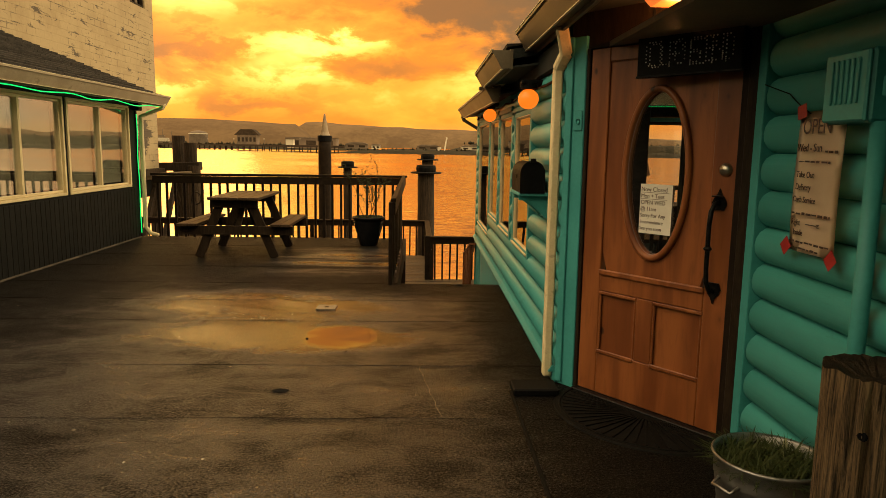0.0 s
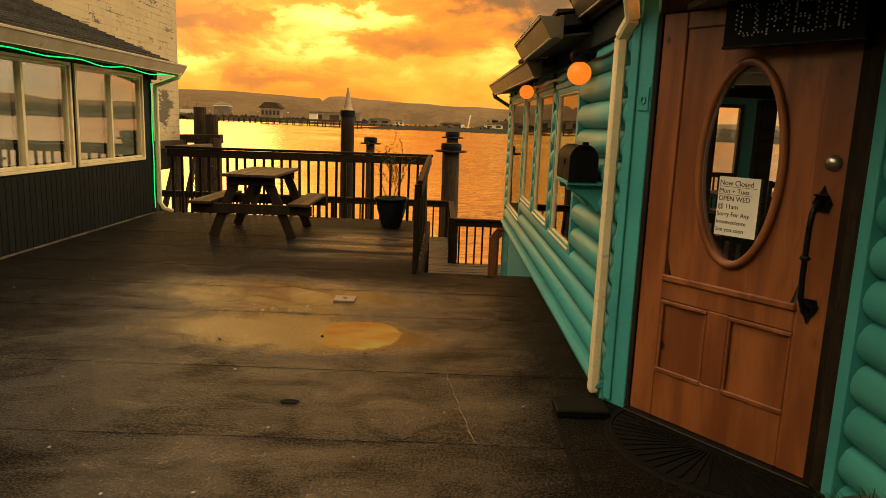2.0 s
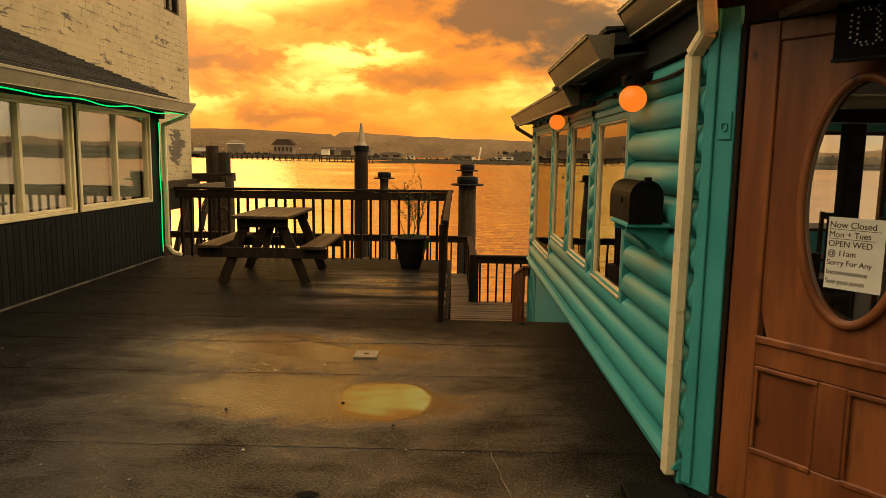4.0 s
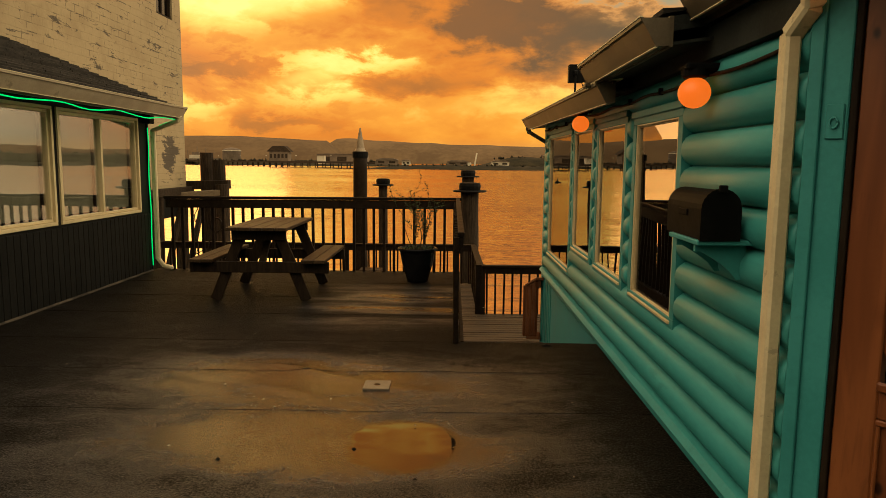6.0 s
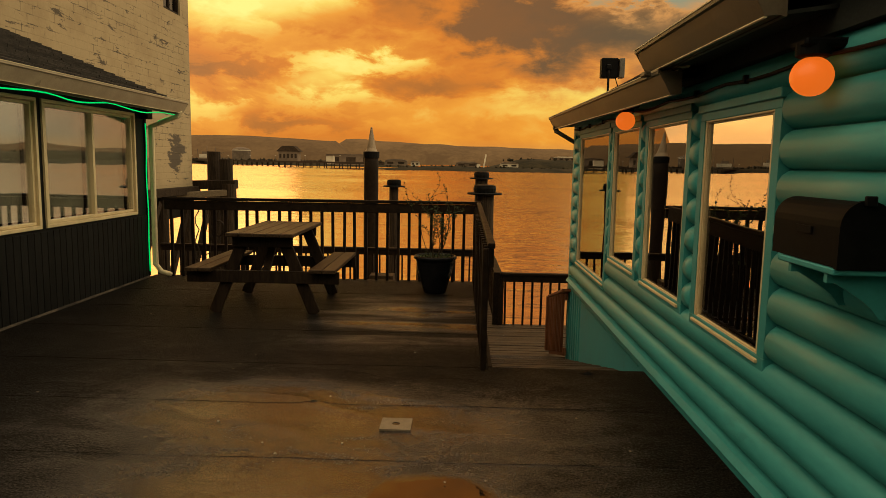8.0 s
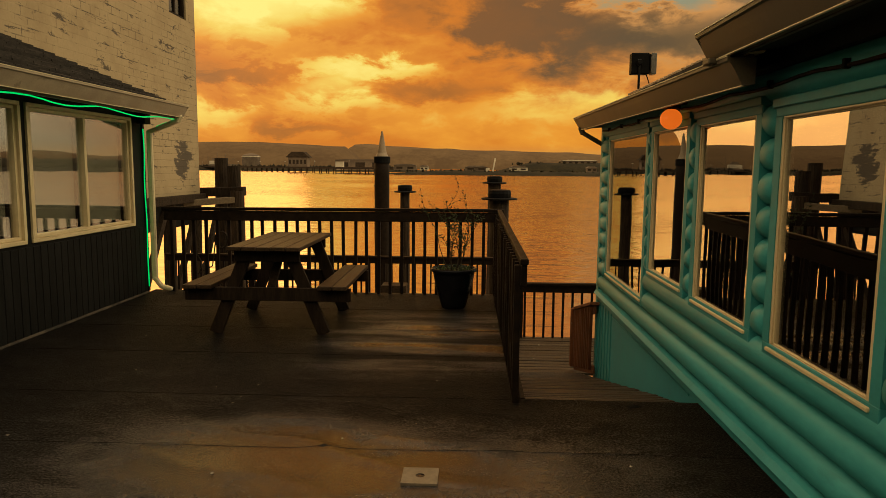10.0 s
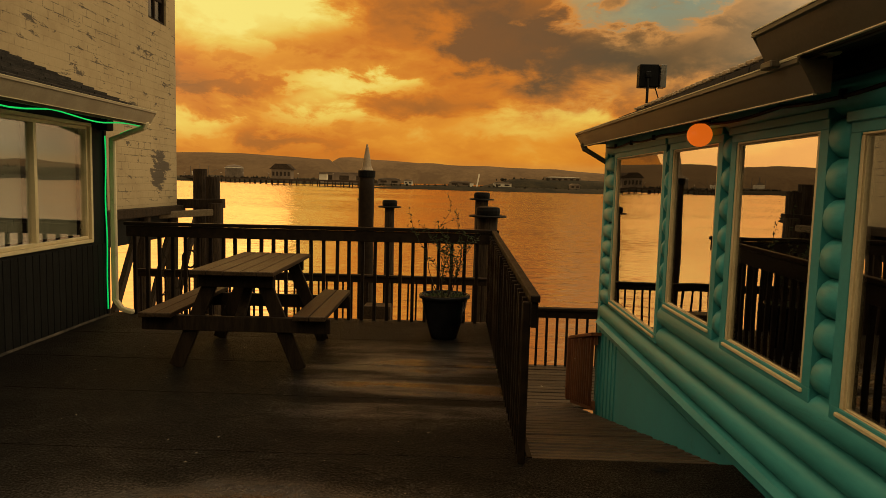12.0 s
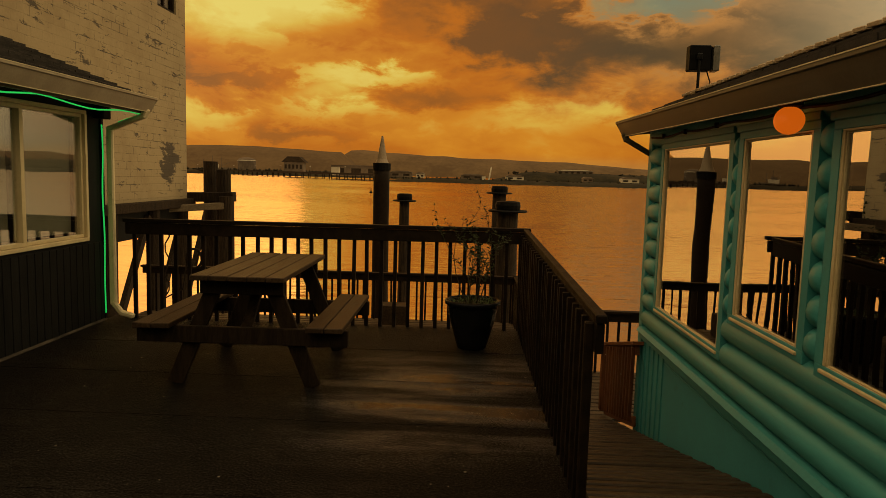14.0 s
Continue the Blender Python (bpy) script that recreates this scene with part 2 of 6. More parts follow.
def half_mirror(name, least=0.4, rough=0.0, tint=(1, 1, 1)):
    m = bpy.data.materials.new(name)
    m.use_nodes = True
    nt = m.node_tree
    nt.nodes.clear()
    lw = node(nt, "ShaderNodeLayerWeight", Blend=0.5)
    edge = math_node(nt, "POWER", lw.outputs["Facing"], 4.0)
    share = math_node(nt, "ADD", least, math_node(nt, "MULTIPLY", edge, 1.0 - least))
    tr = node(nt, "ShaderNodeBsdfTransparent", Color=(*tint, 1))
    gl = node(nt, "ShaderNodeBsdfGlossy", Roughness=rough)
    noi = node(nt, "ShaderNodeTexNoise", Scale=1.1, Detail=1.0)
    tc = node(nt, "ShaderNodeTexCoord")
    nt.links.new(tc.outputs["Object"], noi.inputs["Vector"])
    bu = node(nt, "ShaderNodeBump", Strength=0.05, Distance=0.05)
    nt.links.new(noi.outputs[0], bu.inputs["Height"])
    nt.links.new(bu.outputs[0], gl.inputs["Normal"])
    mx = node(nt, "ShaderNodeMixShader")
    out = node(nt, "ShaderNodeOutputMaterial")
    nt.links.new(share, mx.inputs[0])
    nt.links.new(tr.outputs[0], mx.inputs[1])
    nt.links.new(gl.outputs[0], mx.inputs[2])
    nt.links.new(mx.outputs[0], out.inputs[0])
    return m


def glowing(name, colour, strength, rough=0.3):
    m = bpy.data.materials.new(name)
    m.use_nodes = True
    bs = m.node_tree.nodes["Principled BSDF"]
    bs.inputs["Base Color"].default_value = (0.3 * colour[0], 0.3 * colour[1], 0.3 * colour[2], 1)
    bs.inputs["Roughness"].default_value = rough
    bs.inputs["Emission Color"].default_value = (*colour, 1)
    bs.inputs["Emission Strength"].default_value = strength
    return m


TEAL = surface("teal_paint", (0.0400, 0.2294, 0.2176), (0.0545, 0.2834, 0.2667), 2.5, rough=(0.42, 0.62), bump=0.12, fine=40, vary=0.06, spots=((0.03, 0.17, 0.15), 0.35), spot_scale=5)
TEAL_LOG = surface("teal_log_paint", (0.0436, 0.2429, 0.2246), (0.0617, 0.3037, 0.2772), 3.0, (1, 0.25, 1), rough=(0.36, 0.55), bump=0.18, fine=45, vary=0.10, spots=((0.04, 0.2, 0.17), 0.5), spot_scale=6)
TEAL_PLAIN = surface("teal_panel_paint", (0.0416, 0.2315, 0.2408), (0.0581, 0.2915, 0.2986), 1.4, rough=(0.5, 0.7), bump=0.1, vary=0.03, spots=((0.04, 0.17, 0.15), 0.4))
CREAM = surface("cream_paint", (0.6, 0.4888, 0.2736), (0.72, 0.6016, 0.3456), 4, rough=(0.4, 0.6), bump=0.1, vary=0.06, spots=((0.30, 0.22, 0.13), 0.5), spot_scale=8)
VINYL = surface("window_vinyl", (0.56, 0.435, 0.225), (0.67, 0.53, 0.285), 6, rough=(0.35, 0.5), bump=0.05, vary=0.05)
GUTTER = surface("gutter_metal", (0.085, 0.064, 0.038), (0.118, 0.091, 0.055), 3, rough=(0.35, 0.55), bump=0.06, vary=0.06, spots=((0.14, 0.10, 0.06), 0.5), spot_scale=4)
DOOR_WOOD = knotty("knotty_alder")
DARK_WOOD = surface("weathered_dark_wood", (0.0126, 0.0081, 0.00495), (0.02925, 0.0189, 0.0108), 5, (5, 5, 0.7), rough=(0.5, 0.75), bump=0.35, fine=40, vary=0.25)
TABLE_WOOD = surface("table_wood", (0.020, 0.0122, 0.0064), (0.056, 0.034, 0.0178), 5, (7, 0.7, 7), rough=(0.4, 0.65), bump=0.4, fine=30, vary=0.22)
RAIL_WOOD = surface("rail_wood", (0.00686, 0.004312, 0.002548), (0.01666, 0.01019, 0.005488), 4, (3, 3, 3), rough=(0.45, 0.7), bump=0.35, fine=50, vary=0.25)
RED_WOOD = surface("stained_red_wood", (0.09, 0.03, 0.0108), (0.144, 0.051, 0.018), 5, (4, 4, 1), rough=(0.5, 0.7), bump=0.3, vary=0.15)
PLANK = surface("ramp_plank_wood", (0.028, 0.019, 0.0118), (0.074, 0.051, 0.0305), 4, (0.7, 6, 6), rough=(0.35, 0.6), bump=0.4, fine=40, vary=0.25)
PILE = surface("pile_wood", (0.0105, 0.0072, 0.0046), (0.042, 0.0285, 0.0170), 5, (6, 6, 0.5), rough=(0.6, 0.85), bump=0.8, fine=25, vary=0.2, dist=0.03)
STUMP = surface("old_post_wood", (0.008, 0.0055, 0.0032), (0.22, 0.145, 0.07), 9, (9, 9, 0.4), rough=(0.7, 0.9), bump=1.0, fine=45, vary=0.05, spots=((0.02, 0.012, 0.007), 0.8), spot_scale=2.2, dist=0.03)
BLACK = surface("black_paint", (0.003, 0.003, 0.003), (0.007, 0.0065, 0.006), 8, rough=(0.5, 0.7), bump=0.1, vary=0.1)
IRON = surface("black_iron", (0.008, 0.008, 0.009), (0.02, 0.018, 0.016), 20, rough=(0.25, 0.45), metal=0.6, bump=0.2)
BRASS = surface("satin_metal", (0.45, 0.40, 0.32), (0.6, 0.55, 0.45), 12, rough=(0.25, 0.4), metal=1.0, bump=0.05)
ZINC = surface("galvanized_zinc", (0.2232, 0.217, 0.1984), (0.3224, 0.31, 0.2852), 9, rough=(0.28, 0.5), metal=0.9, bump=0.12, fine=30)
RUBBER = surface("black_rubber", (0.0036, 0.00324, 0.00288), (0.00792, 0.0072, 0.00612), 14, rough=(0.6, 0.85), bump=0.4)
SIDING = surface("charcoal_siding", (0.0068, 0.0068, 0.0062), (0.0140, 0.0134, 0.0120), 3, (4, 4, 0.5), rough=(0.5, 0.75), bump=0.3, fine=40, vary=0.12)
SHINGLE = surface("asphalt_shingle", (0.021, 0.0182, 0.0154), (0.0462, 0.0392, 0.0322), 7, rough=(0.75, 0.95), bump=0.5, fine=180, vary=0.25)
SOFFIT = surface("dark_soffit", (0.02, 0.022, 0.02), (0.04, 0.042, 0.036), 5, rough=(0.6, 0.8), bump=0.2)
PLASTER = surface("interior_panel", (0.10, 0.075, 0.05), (0.16, 0.12, 0.08), 2, rough=(0.6, 0.8), bump=0.1)
INNER_WOOD = surface("interior_dark_wood", (0.03, 0.018, 0.010), (0.07, 0.042, 0.022), 4, (1, 5, 5), rough=(0.3, 0.5), bump=0.15)
PAPER = surface("poster_paper", (0.90, 0.66, 0.44), (0.93, 0.71, 0.49), 3, rough=(0.35, 0.5), bump=0.15, fine=25, vary=0.02)
PAPER_W = surface("notice_paper", (0.70, 0.64, 0.52), (0.78, 0.72, 0.6), 3, rough=(0.6, 0.8), bump=0.15, fine=25, vary=0.02)
INK = surface("marker_ink", (0.05, 0.026, 0.018), (0.11, 0.055, 0.035), 30, rough=(0.5, 0.7), bump=0.0)
TAPE = surface("red_tape", (0.26, 0.012, 0.012), (0.36, 0.02, 0.018), 20, rough=(0.3, 0.5), bump=0.1)
SOIL = surface("soil", (0.015, 0.010, 0.006), (0.04, 0.026, 0.015), 12, rough=(0.8, 0.95), bump=0.8, fine=60)
LEAF = surface("leaf_green", (0.018, 0.02805, 0.00756), (0.045, 0.05355, 0.0162), 9, rough=(0.45, 0.65), bump=0.1, vary=0.3)
TWIG = surface("twig_brown", (0.02, 0.014, 0.009), (0.05, 0.034, 0.02), 12, rough=(0.6, 0.8), bump=0.3)
GLAZE = surface("dark_glazed_pot", (0.004, 0.0045, 0.0055), (0.011, 0.01, 0.01), 5, rough=(0.1, 0.3), bump=0.15)
GLASS = glass("window_glass")
COATED = half_mirror("coated_window_glass", 0.36)
DOOR_GLASS = glass("door_glass", ior=1.7)
GLOBE = glowing("orange_globe_glass", (1.0, 0.17, 0.008), 0.66, rough=0.45)
PORCH = glowing("orange_porch_lens", (1.0, 0.22, 0.03), 0.45)
LED = glowing("green_rope_light", (0.01, 0.66, 0.11), 0.9)
BEAD = surface("unlit_led_bead", (0.5, 0.47, 0.42), (0.62, 0.58, 0.52), 20, rough=(0.2, 0.3), bump=0)
ROOF_EDGE = surface("roof_edge_strip", (0.32, 0.23, 0.13), (0.46, 0.34, 0.20), 6, rough=(0.5, 0.7), bump=0.1)
LAND = surface("far_shore_scrub", (0.014, 0.0125, 0.007), (0.038, 0.029, 0.0145), 0.05, rough=(0.9, 1), bump=0.3, fine=0.6, dist=0.5)
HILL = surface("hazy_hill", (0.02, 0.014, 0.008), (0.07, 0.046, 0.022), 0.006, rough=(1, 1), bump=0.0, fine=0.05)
# distance haze painted in: the hills carry a faint brown glow
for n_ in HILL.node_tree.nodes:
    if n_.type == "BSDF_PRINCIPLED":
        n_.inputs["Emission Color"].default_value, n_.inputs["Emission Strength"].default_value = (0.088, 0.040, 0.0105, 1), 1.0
PIER = surface("pier_timber", (0.022, 0.015, 0.009), (0.045, 0.03, 0.018), 0.5, rough=(0.8, 0.95), bump=0.2)
FAR_PALE = surface("far_pale_wall", (0.45, 0.38, 0.26), (0.6, 0.5, 0.35), 0.2, rough=(0.7, 0.9), bump=0.0)
FAR_DARK = surface("far_dark_wall", (0.108, 0.0756, 0.0504), (0.18, 0.1296, 0.081), 0.2, rough=(0.7, 0.9), bump=0.0)
ASPHALT = surface("asphalt", (0.035, 0.032, 0.028), (0.06, 0.055, 0.048), 2, rough=(0.7, 0.9), bump=0.4)


def roofing():
    """Wet mineral-surfaced roll roofing: grit, drying stains and glossier damp areas."""
    m = bpy.data.materials.new("wet_roll_roofing")
    m.use_nodes = True
    nt = m.node_tree
    bs = nt.nodes["Principled BSDF"]
    L = nt.links.new
    geo = node(nt, "ShaderNodeNewGeometry")
    pos = geo.outputs["Position"]
    grit = node(nt, "ShaderNodeTexNoise", Scale=80.0, Detail=4.0, Roughness=0.75)
    damp = node(nt, "ShaderNodeTexNoise", Scale=0.75, Detail=6.0, Roughness=0.55, Distortion=0.6)
    stain = node(nt, "ShaderNodeTexNoise", Scale=3.2, Detail=8.0, Roughness=0.65, Distortion=0.8)
    mp = node(nt, "ShaderNodeMapping")
    mp.inputs["Scale"].default_value = (0.75, 1.2, 1)
    L(pos, mp.inputs["Vector"])
    L(mp.outputs[0], damp.inputs["Vector"])
    L(mp.outputs[0], stain.inputs["Vector"])
    L(pos, grit.inputs["Vector"])
    # damp hollow in the middle of the deck
    off = node(nt, "ShaderNodeVectorMath", operation="SUBTRACT")
    L(pos, off.inputs[0])
    off.inputs[1].default_value = (-0.45, 4.28, 0)
    sc = node(nt, "ShaderNodeVectorMath", operation="MULTIPLY")
    L(off.outputs[0], sc.inputs[0])
    sc.inputs[1].default_value = (0.95, 2.2, 0)
    ln = node(nt, "ShaderNodeVectorMath", operation="LENGTH")
    L(sc.outputs[0], ln.inputs[0])
    hollow = math_node(nt, "MULTIPLY", smooth(nt, ln.outputs["Value"], 1.4, 0.0), 0.38)
    sy = node(nt, "ShaderNodeSeparateXYZ")
    L(pos, sy.inputs[0])
    # the open middle of the deck dries more slowly than the sheltered ends
    open_part = math_node(nt, "MULTIPLY", smooth(nt, sy.outputs[1], 6.8, 5.0), math_node(nt, "MULTIPLY", smooth(nt, sy.outputs[0], -3.6, -1.4), smooth(nt, sy.outputs[0], 1.5, 0.8)))
    off2 = node(nt, "ShaderNodeVectorMath", operation="SUBTRACT")
    L(pos, off2.inputs[0])
    off2.inputs[1].default_value = (-0.85, 5.35, 0)
    ln2 = node(nt, "ShaderNodeVectorMath", operation="LENGTH")
    sc2 = node(nt, "ShaderNodeVectorMath", operation="MULTIPLY")
    L(off2.outputs[0], sc2.inputs[0])
    sc2.inputs[1].default_value = (0.8, 1.5, 0)
    L(sc2.outputs[0], ln2.inputs[0])
    hollow = math_node(nt, "ADD", hollow, math_node(nt, "MULTIPLY", smooth(nt, ln2.outputs["Value"], 1.3, 0.0), 0.32))
    hollow = math_node(nt, "ADD", hollow, math_node(nt, "MULTIPLY", open_part, 0.15))
    # uneven edges to the damp areas
    hollow = math_node(nt, "MULTIPLY", hollow, math_node(nt, "ADD", -0.2, math_node(nt, "ADD", math_node(nt, "MULTIPLY", damp.outputs[0], 1.2), math_node(nt, "MULTIPLY", stain.outputs[0], 1.2))))
    # damp streaks across the sheets by the side railing
    streak = node(nt, "ShaderNodeTexNoise", Scale=1.0, Detail=4.0, Roughness=0.5)
    ms = node(nt, "ShaderNodeMapping")
    ms.inputs["Scale"].default_value = (0.5, 3.2, 1)
    L(pos, ms.inputs["Vector"])
    L(ms.outputs[0], streak.inputs["Vector"])
    by_rail = math_node(nt, "MULTIPLY", math_node(nt, "MULTIPLY", smooth(nt, sy.outputs[0], -1.7, -0.7), smooth(nt, sy.outputs[1], 6.6, 7.4)), smooth(nt, sy.outputs[1], 9.4, 8.4))
    hollow = math_node(nt, "ADD", hollow, math_node(nt, "MULTIPLY", math_node(nt, "MULTIPLY", by_rail, smooth(nt, streak.outputs[0], 0.34, 0.66)), 0.30))
    wet = smooth(nt, math_node(nt, "ADD", math_node(nt, "ADD", math_node(nt, "MULTIPLY", damp.outputs[0], 0.16), math_node(nt, "ADD", math_node(nt, "MULTIPLY", stain.outputs[0], 0.18), math_node(nt, "ADD", math_node(nt, "MULTIPLY", grit.outputs[0], 0.5), 0.06))), hollow), 0.46, 0.86)
    # a round rain puddle, a smooth film with soft edges
    off3 = node(nt, "ShaderNodeVectorMath", operation="SUBTRACT")
    L(pos, off3.inputs[0])
    off3.inputs[1].default_value = (-0.02, 4.27, 0)
    sc3 = node(nt, "ShaderNodeVectorMath", operation="MULTIPLY")
    L(off3.outputs[0], sc3.inputs[0])
    sc3.inputs[1].default_value = (3.3, 2.85, 0)
    ln3 = node(nt, "ShaderNodeVectorMath", operation="LENGTH")
    L(sc3.outputs[0], ln3.inputs[0])
    film = smooth(nt, math_node(nt, "ADD", ln3.outputs["Value"], math_node(nt, "MULTIPLY", math_node(nt, "SUBTRACT", stain.outputs[0], 0.5), 0.8)), 1.06, 0.90)
    wet = math_node(nt, "MAXIMUM", wet, film)
    col = mix(nt, smooth(nt, grit.outputs[0], 0.49, 0.62), (0.0015, 0.0013, 0.0012), (0.032, 0.0262, 0.0200))
    col = mix(nt, math_node(nt, "MULTIPLY", smooth(nt, stain.outputs[0], 0.45, 0.7), 0.4), col, (0.016, 0.0115, 0.0075))
    col = mix(nt, math_node(nt, "MULTIPLY", wet, 0.4), col, (0.008, 0.006, 0.005))
    L(col, bs.inputs["Base Color"])
    r = node(nt, "ShaderNodeMapRange")
    r.inputs[3].default_value, r.inputs[4].default_value = 0.56, 0.13
    L(wet, r.inputs[0])
    sp = node(nt, "ShaderNodeMapRange")
    sp.inputs[3].default_value, sp.inputs[4].default_value = 0.3, 1.0
    L(wet, sp.inputs[0])
    L(sp.outputs[0], bs.inputs["Specular IOR Level"])
    # dry grit hardly shines, the damp film does
    io = node(nt, "ShaderNodeMapRange")
    io.inputs[2].default_value, io.inputs[3].default_value, io.inputs[4].default_value = 0.5, 1.20, 1.5
    L(wet, io.inputs[0])
    L(io.outputs[0], bs.inputs["IOR"])
    L(math_node(nt, "SUBTRACT", r.outputs[0], math_node(nt, "MULTIPLY", film, 0.09)), bs.inputs["Roughness"])
    bu = node(nt, "ShaderNodeBump", Strength=0.8, Distance=0.018)
    L(math_node(nt, "MULTIPLY", math_node(nt, "SUBTRACT", 0.85, math_node(nt, "MULTIPLY", wet, 0.75)), math_node(nt, "SUBTRACT", 1.0, film)), bu.inputs["Strength"])
    L(grit.outputs[0], bu.inputs["Height"])
    b2 = node(nt, "ShaderNodeBump", Strength=0.3, Distance=0.04)
    L(math_node(nt, "MULTIPLY", math_node(nt, "SUBTRACT", 1.0, film), 0.3), b2.inputs["Strength"])
    L(stain.outputs[0], b2.inputs["Height"])
    L(bu.outputs[0], b2.inputs["Normal"])
    pebble = node(nt, "ShaderNodeTexNoise", Scale=72.0, Detail=3.0, Roughness=0.65)
    L(pos, pebble.inputs["Vector"])
    b3 = node(nt, "ShaderNodeBump", Strength=0.6, Distance=0.036)
    L(pebble.outputs[0], b3.inputs["Height"])
    L(b2.outputs[0], b3.inputs["Normal"])
    L(math_node(nt, "MULTIPLY", math_node(nt, "SUBTRACT", 0.8, math_node(nt, "MULTIPLY", wet, 0.66)), math_node(nt, "SUBTRACT", 1.0, film)), b3.inputs["Strength"])
    L(b3.outputs[0], bs.inputs["Normal"])
    return m


def water_material(name):
    m = bpy.data.materials.new(name)
    m.use_nodes = True
    nt = m.node_tree
    bs = nt.nodes["Principled BSDF"]
    L = nt.links.new
    bs.inputs["Base Color"].default_value = (0.012, 0.010, 0.007, 1)
    bs.inputs["Roughness"].default_value = 0.05
    bs.inputs["IOR"].default_value = 1.33
    geo = node(nt, "ShaderNodeNewGeometry")
    mp = node(nt, "ShaderNodeMapping")
    mp.inputs["Scale"].default_value = (0.4, 1.0, 1)
    L(geo.outputs["Position"], mp.inputs["Vector"])
    w1 = node(nt, "ShaderNodeTexNoise", Scale=0.95, Detail=2.0, Roughness=0.5, Distortion=0.3)
    w2 = node(nt, "ShaderNodeTexNoise", Scale=3.2, Detail=4.0, Roughness=0.55, Distortion=0.5)
    w3 = node(nt, "ShaderNodeTexNoise", Scale=0.03, Detail=3.0, Roughness=0.5)
    for w in (w1, w2, w3):
        L(mp.outputs[0], w.inputs["Vector"])
    h = math_node(nt, "ADD", math_node(nt, "MULTIPLY", w1.outputs[0], 1.0), math_node(nt, "MULTIPLY", w2.outputs[0], 0.16))
    h = math_node(nt, "MULTIPLY", h, smooth(nt, w3.outputs[0], 0.2, 0.65))
    # the waves run in from the bay, so the faces turned to the deck are the ones that show
    sp = node(nt, "ShaderNodeSeparateXYZ")
    L(geo.outputs["Position"], sp.inputs[0])
    h = math_node(nt, "ADD", h, math_node(nt, "MULTIPLY", sp.outputs[1], 0.42))
    bu = node(nt, "ShaderNodeBump", Strength=1.0, Distance=0.15)
    L(h, bu.inputs["Height"])
    L(bu.outputs[0], bs.inputs["Normal"])
    # wide glints of sky on the wave faces
    fr = node(nt, "ShaderNodeFresnel", IOR=1.33)
    L(bu.outputs[0], fr.inputs["Normal"])
    gl = node(nt, "ShaderNodeBsdfGlossy", Roughness=0.06, Color=(0.80, 0.66, 0.53, 1))
    L(bu.outputs[0], gl.inputs["Normal"])
    mx = node(nt, "ShaderNodeMixShader")
    L(math_node(nt, "ADD", 0.50, math_node(nt, "MULTIPLY", fr.outputs[0], 0.5)), mx.inputs[0])
    L(bs.outputs[0], mx.inputs[1])
    L(gl.outputs[0], mx.inputs[2])
    for n_ in nt.nodes:
        if n_.type == "OUTPUT_MATERIAL":
            L(mx.outputs[0], n_.inputs[0])
    return m


